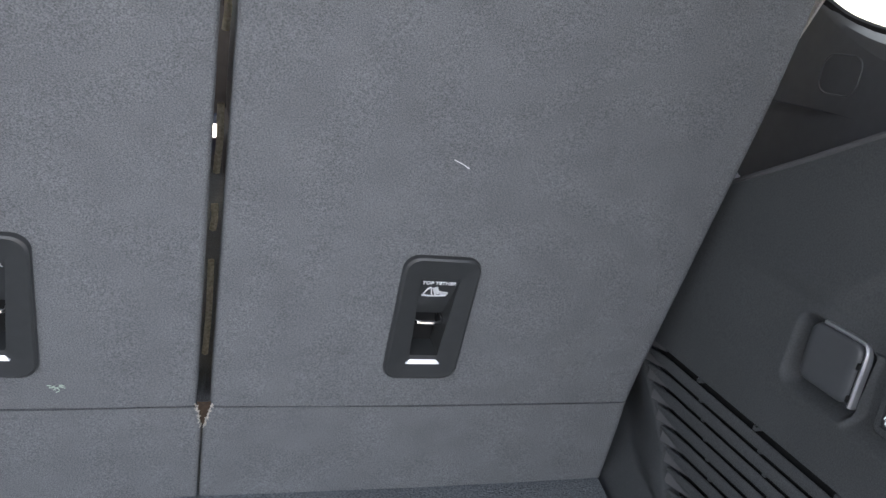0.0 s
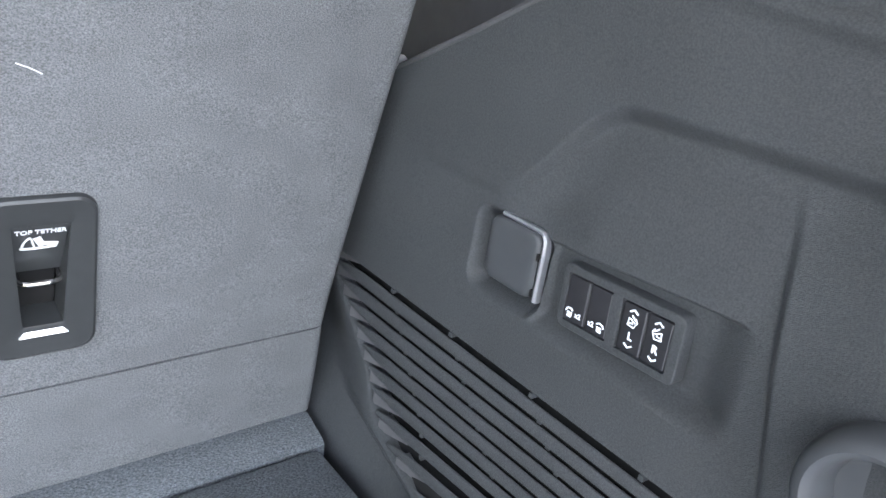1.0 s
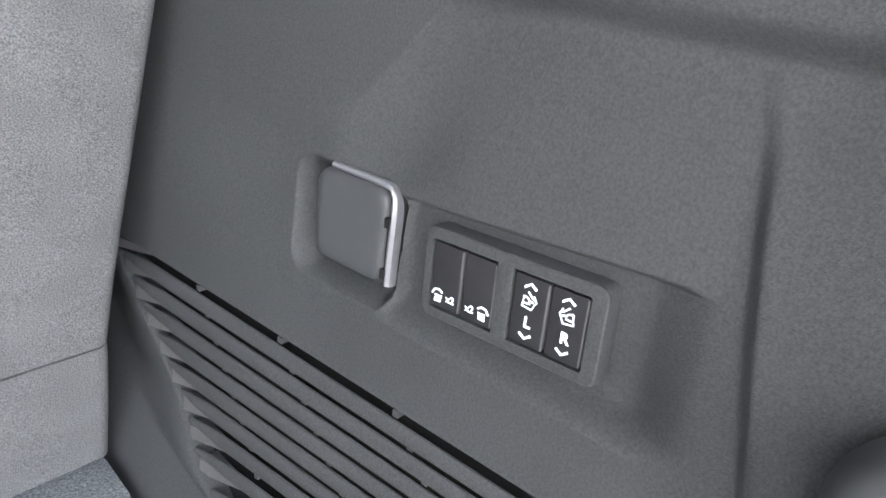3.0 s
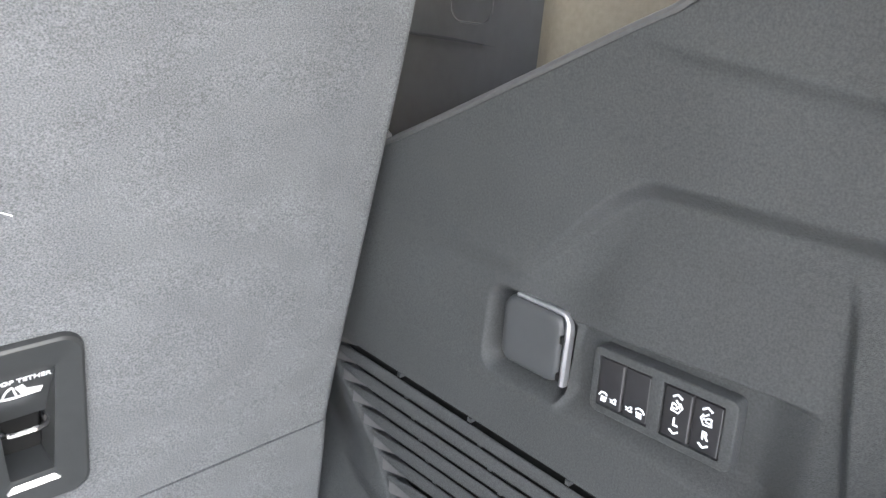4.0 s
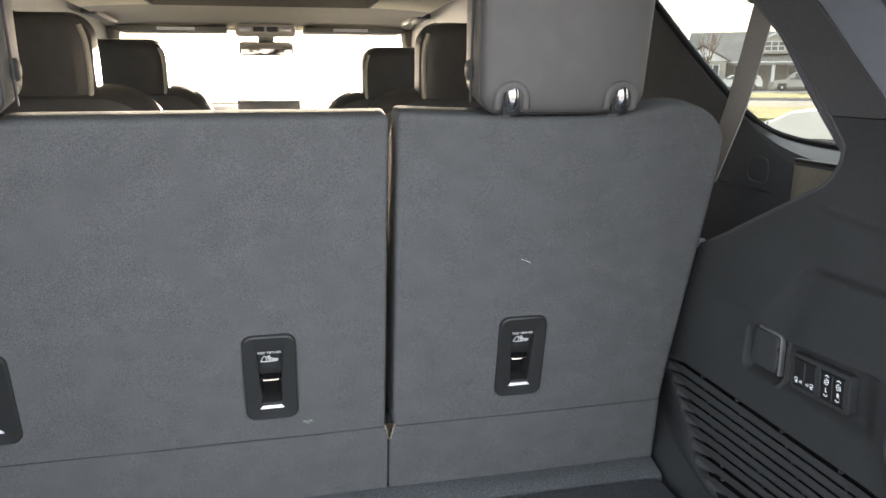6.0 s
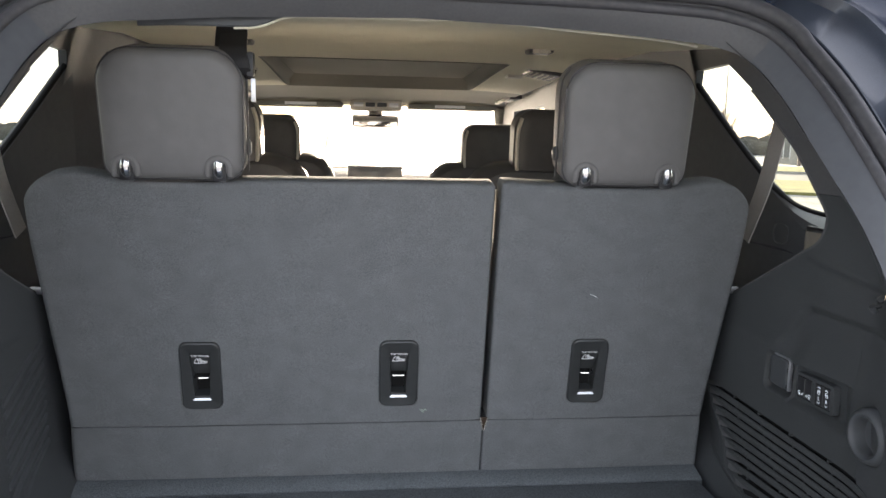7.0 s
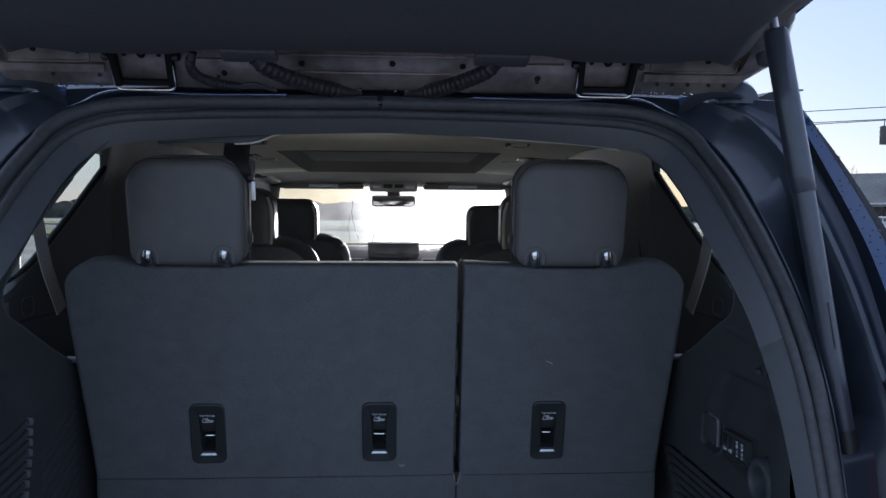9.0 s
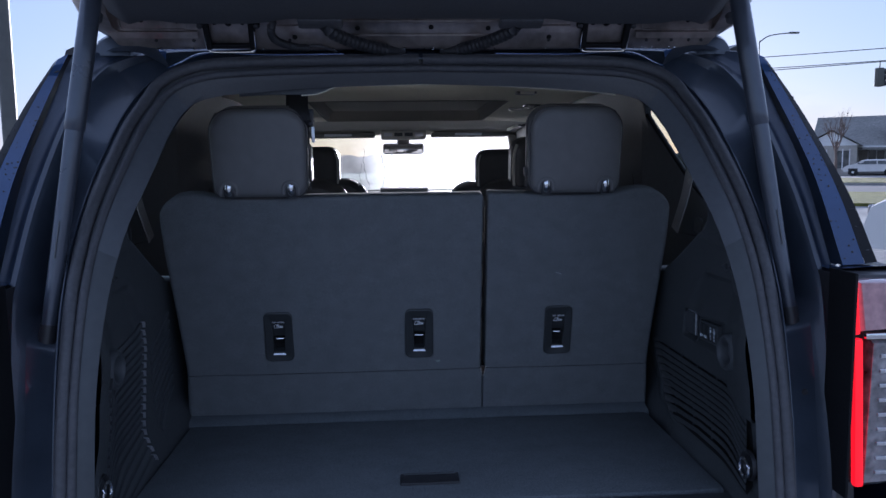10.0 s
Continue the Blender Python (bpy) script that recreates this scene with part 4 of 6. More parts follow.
def side_panel(sx, name, label):
    right = sx > 0
    p = thing(name, label, "cargo side panel")
    fine = 1 if right else 4

    def steps(*stops):
        """Values from stop to stop, each stretch in its own number of steps."""
        out = [stops[0][0]]
        for (a, n), (b, _) in zip(stops, stops[1:]):
            m = max(1, n // fine)
            out += [a + (b - a) * k / m for k in range(1, m + 1)]
        return out
    heights = steps((0.775, 130), (1.018, 128), (1.108, 70), (1.21, 150), (1.42, 40), (1.555, 0))
    rows = []
    for z in heights:
        yr, yf = lerp_list(REAR_Y, z), lerp_list(FRONT_EDGE, z)
        row = []
        for y in steps((yf, 90), (min(0.472, yf - 0.02), 240), (max(0.215, yr + 0.02), 50), (yr, 0)):
            q = panel_point(sx, y, z, side_relief(y, z, right))
            dist = yf - y
            if dist < 0.006:      # rolled front edge
                q.x += sx * 0.010 * (1 - dist / 0.006) ** 2
            row.append(q)
        back = row[0] + Vector((sx * 0.012, 0.002, 0.0))
        back2 = row[0] + Vector((sx * 0.03, 0.0, 0.0))
        rows.append([back2, back, *row])
    k = min(range(len(heights)), key=lambda i: abs(heights[i] - 1.350))
    lower = rows[:k + 1] + [[q + Vector((sx * 0.003, 0, 0.0004)) for q in rows[k]], [q + Vector((sx * 0.004, 0, 0)) for q in rows[k + 3]]]
    upper = [[q + Vector((sx * 0.004, 0, -0.0004)) for q in rows[k + 1]]] + rows[k + 1:]
    part("trim_moulding", loft(bmesh.new(), lower), GRAIN, p, sharp=70)
    part("upper_moulding", loft(bmesh.new(), upper), PILLAR, p, "smooth grey upper pillar trim", sharp=70)
    # pale rolled bead on the panel's front edge
    bead = [panel_point(sx, lerp_list(FRONT_EDGE, z) + 0.001, z, 0.004) for z in [1.13 + 0.37 * k / 260 for k in range(261)]]
    part("edge_bead", sweep(bmesh.new(), bead, 0.0030, 8), PILLAR, p)
    if right:
        # grille: long louvres before a black shade sheet, the gaps ramped out at their front ends
        def gap_z(y, k):
            return 0.9818 - k * (0.01355 + 0.0011 * max(-0.5, min(1, (y - 0.40) / 0.15)))
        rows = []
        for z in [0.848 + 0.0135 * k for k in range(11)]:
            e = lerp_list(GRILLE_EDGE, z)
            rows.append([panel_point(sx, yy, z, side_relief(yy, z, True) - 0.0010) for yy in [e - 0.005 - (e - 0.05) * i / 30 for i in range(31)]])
        part("grille_bed", loft(bmesh.new(), rows), RECESS_SHADE, p, "black sheet for the shaded depth of the vent grille")
        for k in range(10):
            ye = 0.66
            while ye > 0.10 and ye > lerp_list(GRILLE_EDGE, (gap_z(ye, k) + gap_z(ye, k + 1)) / 2) - 0.004:
                ye -= 0.001
            bm = bmesh.new()
            rows = []
            n = 44
            for i in range(n + 1):
                y = ye + (0.05 - ye) * i / n
                hi, lo = gap_z(y, k) - 0.0019, gap_z(y, k + 1) + 0.0019
                mid, half = (hi + lo) / 2, (hi - lo) / 2 * (0.30 + 0.70 * min(1, max(0, ye - y) / 0.032))
                rows.append([panel_point(sx, y, mid + f * half, BED - out - foot(y, mid)) for f, out in ((1.0, BED - 0.0012), (0.95, BED - 0.0002), (0.70, BED + 0.0004), (-0.60, BED + 0.0009), (-0.95, BED + 0.0005), (-1.0, BED - 0.0008))])
            loft(bm, rows, True, True)
            part("slat", bm, GRAIN, p)
        for k in range(10):
            y0 = 0.66
            while y0 > 0.10 and y0 > lerp_list(GRILLE_EDGE, gap_z(y0 - 0.01, k)) - 0.001:
                y0 -= 0.001
            zg = gap_z(y0 - 0.01, k)
            quad = [(y0, zg + 0.0056, -0.0002), (y0, zg - 0.0056, -0.0002), (y0 - 0.034, zg - 0.0019, 0.0070), (y0 - 0.034, zg + 0.0019, 0.0070)]
            if k == 0:
                quad = [(y, min(z, 0.9835), o) for y, z, o in quad]
            bm = bmesh.new()
            loft(bm, [[panel_point(sx, y, zz, o - foot(y, zg)) for y, zz, o in quad], [panel_point(sx, y, zz, BED + 0.002 - foot(y, zg)) for y, zz, o in quad]], True, True)
            # ramp in lighter plastic: the light it catches is put into the colour
            part("gap_ramp", bm, PILLAR, p)
            for y in (0.545 - 0.010 * k, 0.465 - 0.012 * k, 0.375 - 0.012 * k, 0.28 - 0.012 * k):
                if y < y0 - 0.05:
                    part("spacer", box(tuple(panel_point(sx, y, gap_z(y, k), 0.006 - foot(y, gap_z(y, k)))), (0.008, 0.0035, 0.0036)), SMOOTH, p)
        # folding bag hook in its well; local x runs rearwards, -y into the car
        TURN = Matrix(((0, 1, 0, 0), (-1, 0, 0, 0), (0, 0, 1, 0), (0, 0, 0, 1)))
        m = Matrix.Translation(panel_point(1, 0.4178, 1.0680, 0.0125)) @ TURN
        bm = bmesh.new()
        loft(bm, [[m @ Vector((px * kx + ox, yy, pz * kz)) for px, pz in rrect(0.0485, 0.0475, 0.0085, 7)] for yy, kx, kz, ox in
                  ((0.004, 1.0, 1.0, 0), (-0.0070, 1.0, 1.0, 0), (-0.0095, 0.985, 0.985, 0), (-0.0112, 0.95, 0.95, -0.0004), (-0.0122, 0.88, 0.90, -0.001), (-0.0126, 0.72, 0.78, -0.001), (-0.0127, 0.4, 0.4, 0))], True, True)
        hk = part("bag_hook", bm, SMOOTH, p, "folding bag hook, smooth grey flap")
        bm = bmesh.new()
        rim = curve([(-0.0150, -0.0085, 0.0254), (0.0190, -0.0085, 0.0254), (0.0252, -0.0085, 0.0232), (0.0276, -0.0085, 0.0170), (0.0276, -0.0085, 0.0), (0.0274, -0.0085, -0.0225)], 40)
        sweep(bm, [m @ q for q in rim], lambda t: 0.0019 + 0.0008 * smoothstep(0.45, 0.6, t), 8, True, 1.3, up=(1, 0, 0))
        part("bright_rim", bm, SATIN, hk, "bright metal hook rim")
        part("rim_channel", box((0.0250, -0.0070, -0.0045), (0.0022, 0.0060, 0.0240), 0.0006, m), RECESS_SHADE, hk)
        for zz in (0.0085, -0.0170):
            part("rim_notch", box((0.0245, -0.0100, zz), (0.0026, 0.0040, 0.0050), 0.0005, m), RECESS_SHADE, hk)
        # switch pack
        D = 0.0098
        m = Matrix.Translation(panel_point(1, 0.3230, 1.0658, 0.0098)) @ TURN @ Matrix.Rotation(radians(-2.4), 4, "Y")
        outer, hole = rrect(0.0900, 0.0428, 0.0050, 6), rrect(0.0785, 0.0322, 0.0012, 6)
        bm = bmesh.new()
        loft(bm, [[m @ Vector((px * k, yy, pz * k2)) for px, pz in outer] for yy, k, k2 in ((0.0, 1.0, 1.0), (-D + 0.0016, 1.0, 1.0), (-D + 0.0005, 0.992, 0.984), (-D, 0.978, 0.954))]
             + [[m @ Vector((px - 0.0010, yy, pz)) for px, pz in hole] for yy in (-D - 0.0002, -D + 0.0050)], True)
        sw = part("switch_pack", bm, GRAIN, p, "grey bezel with four black switches", sharp=30)
        part("switch_well", box((-0.0010, -D + 0.0048, 0), (0.0785, 0.002, 0.0322), 0, m), RECESS_SHADE, sw)
        part("middle_bar", box((-0.0018, -D + 0.0022, 0), (0.0076, 0.0050, 0.0330), 0.0006, m), GRAIN, sw)
        FACE = -D + 0.0002

        def strokes(lines, r=0.00045):
            bm = bmesh.new()
            for line in lines:
                sweep(bm, [m @ Vector((x, FACE - 0.0001, z)) for x, z in line], r, 6)
            return bm
        for cx, kind in ((-0.0318, "a"), (-0.0142, "b"), (0.0112, "L"), (0.0288, "R")):
            b = part("switch", box((cx, FACE + 0.0028, -0.0002), (0.0160, 0.0056, 0.0300), 0.0010, m), BLACK, sw)
            part("switch_edge", box((cx + 0.0079, FACE + 0.0022, -0.0004), (0.0008, 0.0046, 0.0288), 0.0003, m), PILLAR, b, "lighter strip along one edge of a switch")
            t = m @ Matrix.Translation((cx, FACE, 0)) @ Matrix.Rotation(radians(90), 4, "X")
            if kind in "LR":
                g = 1 if kind == "L" else -1
                for zz, up in ((0.0118, 1), (-0.0118, -1)):
                    part("arrow", strokes([[(cx - 0.0028, zz - up * 0.0017), (cx, zz + up * 0.0002), (cx + 0.0028, zz - up * 0.0017)]], 0.0006), SIGN_LIT, b)
                # folding seat sign: back, cushion and a small arrow between them
                part("seat_sign", strokes([[(cx - g * 0.0026, 0.0062), (cx - g * 0.0032, 0.0018), (cx + g * 0.0014, 0.0012), (cx + g * 0.0034, 0.0050), (cx + g * 0.0020, 0.0074)],
                                           [(cx - g * 0.0026, 0.0062), (cx - g * 0.0004, 0.0056), (cx + g * 0.0004, 0.0034), (cx - g * 0.0026, 0.0032)],
                                           [(cx - g * 0.0008, 0.0084), (cx + g * 0.0014, 0.0064), (cx + g * 0.0028, 0.0058)], [(cx + g * 0.0002, 0.0048), (cx + g * 0.0020, 0.0044)]]), SIGN_LIT, b)
                lettering("lettering", kind, 0.0068, t @ Matrix.Translation((0.0003, -0.0050, 0)), SIGN_LIT, b)
            else:
                g = -1 if kind == "a" else 1
                lettering("lettering", "x2", 0.0046, t @ Matrix.Translation((-g * 0.0034, -0.0098, 0)), SIGN_LIT, b)
                part("seat_sign", strokes([[(cx + g * 0.0010, -0.0078), (cx + g * 0.0030, -0.0066), (cx + g * 0.0054, -0.0072), (cx + g * 0.0066, -0.0092)],
                                           [(cx + g * 0.0016, -0.0092), (cx + g * 0.0020, -0.0122), (cx + g * 0.0052, -0.0122)], [(cx + g * 0.0026, -0.0094), (cx + g * 0.0028, -0.0112), (cx + g * 0.0050, -0.0110)],
                                           [(cx + g * 0.0034, -0.0098), (cx + g * 0.0050, -0.0096)]], 0.0005), SIGN_LIT, b)
    else:
        # left grille: slats behind ramp ends, whose caught light is put in as satin metal
        for k in range(17):
            z = 1.094 - 0.0160 * k
            y0 = 0.412 - 0.0045 * k
            bm = bmesh.new()
            rows = []
            for i in range(21):
                y = y0 + (0.08 + 0.3 * (0.412 - y0) - y0) * i / 20
                zz0 = z - 0.13 * (y0 - y)
                rows.append([panel_point(sx, y, zz0 + dz, side_relief(y, zz0 + dz, False) - out) for dz, out in ((0.0045, -0.001), (0.0040, 0.004), (-0.0040, 0.004), (-0.0045, -0.001))])
            loft(bm, rows, True, True)
            part("slat", bm, SMOOTH, p)
            bm = bmesh.new()
            tri = [(y0 + 0.012, z), (y0 + 0.001, z + 0.0062), (y0 + 0.001, z - 0.0062)]
            loft(bm, [[panel_point(sx, y, zz, side_relief(y, zz, False) - 0.0050 - 0.004 * (y < y0 + 0.005)) for y, zz in tri], [panel_point(sx, y, zz, side_relief(y, zz, False) + 0.003) for y, zz in tri]], True, True)
            part("gap_ramp", bm, SATIN, p, "end of a grille gap, caught light put in as bright metal")
        for k in range(9):
            bm = bmesh.new()
            rows = []
            for i in range(15):
                y = 0.58 - 0.14 * i / 14
                z = 1.085 - 0.021 * k - 0.42 * (0.58 - y)
                rows.append([panel_point(sx, y, z + dz, side_relief(y, z + dz, False) - out) for dz, out in ((0.005, -0.001), (0.0035, 0.0035), (-0.0035, 0.0035), (-0.005, -0.001))])
            loft(bm, rows, True, True)
            part("front_slat", bm, SMOOTH, p)
    # round stowage knob
    m = Matrix.Translation(panel_point(sx, 0.158, 1.068, side_relief(0.158, 1.068, sx > 0) - 0.001)) @ Matrix.Rotation(radians(-90 * sx), 4, "Y")
    kn = part("round_knob", lathe(bmesh.new(), [(0.0355, -0.004), (0.0350, 0.004), (0.0332, 0.0100), (0.0305, 0.0130), (0.0275, 0.0140), (0.0248, 0.0125), (0.0228, 0.0085), (0.0215, 0.0010), (0.0205, -0.006)], 40, m), SMOOTH, p, "round grey stowage knob")
    part("knob_well", lathe(bmesh.new(), [(0.0207, -0.0055), (0.012, -0.009), (0.0, -0.009)], 32, m), BLACK, kn)
    # small hook under the pillar and a tie-down ring by the floor
    q = panel_point(sx, 0.165, 1.232)
    part("coat_peg", sweep(bmesh.new(), curve([q + Vector((sx * 0.006, 0, 0.008)), q + Vector((sx * -0.010, 0, 0.004)), q + Vector((sx * -0.015, 0, -0.010)), q + Vector((sx * -0.020, 0, -0.004))], 12), 0.0042, 8), SMOOTH, p)
    q = panel_point(sx, 0.035, 0.905)
    td = part("tie_down_cup", lathe(bmesh.new(), [(0.026, -0.002), (0.024, 0.004), (0.020, 0.002), (0.017, -0.004), (0.0, -0.005)], 24, Matrix.Translation(q) @ Matrix.Rotation(radians(-90 * sx), 4, "Y")), BLACK, p)
    part("tie_down_ring", sweep(bmesh.new(), [q + Vector((sx * -0.008, 0.016 * math.cos(a), -0.004 + 0.016 * math.sin(a))) for a in [2 * math.pi * i / 20 for i in range(21)]], 0.003, 8, False), CHROME, td, "chrome tie-down ring")
    # latch pin of the seat back
    part("striker_pin", rod((sx * 0.590, 0.585, 1.165), (sx * 0.566, 0.578, 1.165), 0.006), SATIN, p)
    return p


side_panel(1, "cargo_side_panel", "dark grained plastic side panel with switches, bag hook and vent grille")
side_panel(-1, "cargo_side_panel", "dark grained plastic side panel with a slanted vent grille")

# ---- tailgate opening: trim, seal, painted jamb ----
LINE_A = [(0.526, -0.03, 0.74), (0.526, -0.005, 0.89), (0.526, 0.022, 1.04), (0.5235, 0.058, 1.147), (0.516, 0.098, 1.237), (0.502, 0.145, 1.32), (0.480, 0.205, 1.40), (0.463, 0.27, 1.475), (0.440, 0.318, 1.525), (0.40, 0.352, 1.548), (0.33, 0.372, 1.558), (0.21, 0.385, 1.568), (0.0, 0.39, 1.5755)]
LINE_B = [(0.567, -0.034, 0.74), (0.567, -0.014, 0.88), (0.567, 0.016, 1.03), (0.567, 0.055, 1.155), (0.566, 0.10, 1.254), (0.555, 0.152, 1.349), (0.532, 0.221, 1.451), (0.512, 0.272, 1.515), (0.478, 0.318, 1.572), (0.42, 0.342, 1.600), (0.34, 0.352, 1.609), (0.2, 0.357, 1.613), (0.0, 0.36, 1.615)]
LINE_D = [(0.640, -0.035, 0.74), (0.644, -0.013, 0.886), (0.649, 0.016, 1.03), (0.660, 0.066, 1.19), (0.662, 0.10, 1.252), (0.652, 0.162, 1.367), (0.632, 0.25, 1.50), (0.610, 0.305, 1.57), (0.575, 0.340, 1.612), (0.50, 0.362, 1.632), (0.36, 0.372, 1.640), (0.2, 0.376, 1.644), (0.0, 0.38, 1.646)]
N = 96
A0, B0, D0 = curve(LINE_A, N), curve(LINE_B, N), curve(LINE_D, N)


def mirrored(pts, sx):
    return [Vector((sx * p.x, p.y, p.z)) for p in pts]


opening = thing("tailgate_opening", "dark blue tailgate opening with grey trim and black rubber seal", "tailgate opening", kind="structure")
for sx in (-1, 1):
    A, B, D = mirrored(A0, sx), mirrored(B0, sx), mirrored(D0, sx)
    inn = [p + Vector((sx * (0.03 if p.z < 1.5 else 0.016), 0.012 if p.z < 1.5 else 0.035, 0.012 * (p.z > 1.5))) for p in A]
    crown = [a.lerp(b, 0.35) + Vector((0, -0.010, 0)) for a, b in zip(A, B)]
    crown2 = [a.lerp(b, 0.75) + Vector((0, -0.009, 0)) for a, b in zip(A, B)]
    back = [b + Vector((sx * 0.002, 0.012, 0.002)) for b in B]
    cut1 = min(range(N), key=lambda i: abs(A[i].z - 1.262))
    cut2 = min(range(N), key=lambda i: abs(A[i].z - 1.522) + abs(abs(A[i].x) - 0.44))
    # the header takes the lighter plastic: veiling glare is put into its colour
    for nm, a, b, mat in (("lower_pillar_trim", 0, cut1, SMOOTH), ("pillar_trim", cut1, cut2, TRIM_DARK), ("header_trim", cut2, N, PILLAR)):
        seg = [r[a:b + 1] + ([r[b + 1] + Vector((0, 0.004, 0))] if b < N else []) for r in (inn, A, crown, crown2, B, back)]
        if a:
            for r in seg:
                r[0] = r[0].lerp(r[1], 0.04)
        part(nm, loft(bmesh.new(), seg), mat, opening)
    # double-lipped rubber seal
    part("rubber_seal", sweep(bmesh.new(), [p + Vector((sx * 0.004, -0.006, 0.004 * (p.z > 1.55))) for p in B], 0.0105, 12, up=(0, 1, 0)), RUBBER, opening)
    part("seal_lip", sweep(bmesh.new(), [a.lerp(b, 0.70) + Vector((0, -0.008, 0)) for a, b in zip(A, B)], 0.0075, 10, up=(0, 1, 0)), RUBBER, opening)
    # painted flange, gutter and outer ridge
    f1 = [b + Vector((sx * 0.006, 0.004, 0.004)) for b in B]
    f2 = [b.lerp(d, 0.22) + Vector((0, 0.000, 0)) for b, d in zip(B, D)]
    f3 = [b.lerp(d, 0.34) + Vector((0, 0.012 + 0.075 * smoothstep(1.115, 1.135, b.z) * (1 - smoothstep(1.30, 1.46, b.z)), 0)) for b, d in zip(B, D)]
    f4 = [b.lerp(d, 0.84) + Vector((0, 0.014 + 0.075 * smoothstep(1.115, 1.135, b.z) * (1 - smoothstep(1.30, 1.46, b.z)), 0)) for b, d in zip(B, D)]
    f5 = [b.lerp(d, 0.93) + Vector((0, 0.004, 0)) for b, d in zip(B, D)]
    f6 = [d + Vector((0, -0.003, 0)) for d in D]
    f7 = [d + Vector((sx * 0.010, 0.003, 0.004)) for d in D]
    f8 = [d + Vector((sx * 0.016, 0.055, 0.006)) for d in D]
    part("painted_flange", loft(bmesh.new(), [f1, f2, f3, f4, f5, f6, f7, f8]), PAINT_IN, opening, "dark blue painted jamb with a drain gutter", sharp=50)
    part("flange_seam", sweep(bmesh.new(), [p + Vector((0, -0.002, 0)) for p in f2], 0.0022, 6, up=(0, 1, 0)), PAINT_IN, opening)
    # shoulder between jamb and the body's corner post, black filler beside the lamp
    ein = curve([(sx * 0.704, 0.078, 1.235), (sx * 0.694, 0.168, 1.397), (sx * 0.676, 0.295, 1.562), (sx * 0.655, 0.322, 1.626)], 40)
    eo = curve([(sx * 0.772, 0.085, 1.238), (sx * 0.755, 0.150, 1.356), (sx * 0.727, 0.260, 1.504), (sx * 0.688, 0.325, 1.608)], 40)
    low = [p for p in f8 if p.z < 1.25]
    part("gap_filler", loft(bmesh.new(), [low, [p + Vector((sx * 0.075, 0.03, 0)) for p in low]]), BLACK, opening)
    i0 = min(range(N), key=lambda i: abs(D[i].z - 1.22))
    i1 = min(range(N), key=lambda i: abs(abs(D[i].x) - 0.532))
    inner = curve([D[i] + Vector((sx * 0.010, 0.003, 0.003)) for i in range(i0, i1 + 1, 2)], 40)
    outer = [p + Vector((sx * -0.004, 0.030 - 0.022 * k / 40, 0)) for k, p in enumerate(ein)]
    rows = []
    for k in range(41):
        rows.append([inner[k].lerp(outer[k], u) + Vector((0, (0.010 - 0.006 * k / 40) * math.sin(math.pi * u ** 0.8), 0.006 * math.sin(math.pi * u) * (k / 40) ** 6)) for u in [j / 14 for j in range(15)]])
    rows += [[p + Vector((0, 0.004, 0.0015)) for p in rows[-1]], [p + Vector((0, 0.14, 0.004)) for p in rows[-1]]]
    part("shoulder", loft(bmesh.new(), rows), PAINT_SHADED, opening, "smooth dark blue body shoulder beside the gate, shade in its colour", sharp=45)
    # lighter folded flange where the gate's hinge side meets the shoulder
    low = [(0.478, 0.343, 1.603), (0.503, 0.340, 1.617), (0.526, 0.338, 1.629), (0.555, 0.336, 1.634), (0.592, 0.336, 1.633)]
    top = [(0.479, 0.346, 1.6055), (0.491, 0.352, 1.625), (0.505, 0.356, 1.640), (0.522, 0.360, 1.652), (0.556, 0.362, 1.656)]
    part("corner_flange", loft(bmesh.new(), [[Vector((sx * x, y, z)) for x, y, z in top], [Vector((sx * (a[0] + b[0]) / 2, (a[1] + b[1]) / 2 - 0.0015, (a[2] + b[2]) / 2)) for a, b in zip(low, top)], [Vector((sx * x, y, z)) for x, y, z in low]]), PAINT_IN, opening)
    # added patch that paints the sky highlight at the flange's corner
    part("glint_patch", loft(bmesh.new(), [[Vector((sx * x, y, z)) for x, y, z in r] for r in (((0.486, 0.346, 1.612), (0.495, 0.348, 1.619), (0.506, 0.350, 1.631)), ((0.488, 0.362, 1.636), (0.499, 0.364, 1.638), (0.511, 0.366, 1.641)))]), PAINT_GLINT, opening)
    part("roof_end_cap", loft(bmesh.new(), [[Vector((sx * (0.586 + 0.042 * math.cos(a) * k), y, 1.626 + 0.043 * math.sin(a) * k)) for a in [math.pi * i / 12 for i in range(13)]] for y, k in ((0.342, 0.02), (0.344, 0.45), (0.350, 0.80), (0.366, 1.0), (0.50, 1.0))]), PAINT_IN, opening)
    rim = curve([(sx * 0.15, 0.372, 1.6335), (sx * 0.30, 0.370, 1.632), (sx * 0.37, 0.360, 1.633), (sx * 0.405, 0.352, 1.632), (sx * 0.425, 0.350, 1.6295), (sx * 0.443, 0.348, 1.6235), (sx * 0.460, 0.346, 1.615), (sx * 0.482, 0.344, 1.605)], 40)
    wide = [0.0028 + 0.0062 * smoothstep(0.68, 0.84, k / 40) * (1 - 0.6 * smoothstep(0.9, 1.0, k / 40)) for k in range(41)]
    part("gutter_edge", loft(bmesh.new(), [[p + Vector((0, 0.87 * f * w, 0.50 * f * w - 0.0012 * f * f)) for p, w in zip(rim, wide)] for f in (-1.0, -0.4, 0.2, 0.7, 1.0)]), PAINT_GLINT, opening)
    post = thing("corner_post", "dark blue painted corner post with water drops", "body post", group="corner posts", kind="structure")
    part("inner_return", loft(bmesh.new(), [[p + Vector((sx * -0.004, 0.05, 0)) for p in ein], [p + Vector((0, 0.004, 0)) for p in ein], ein]), PAINT_SHADED, post)
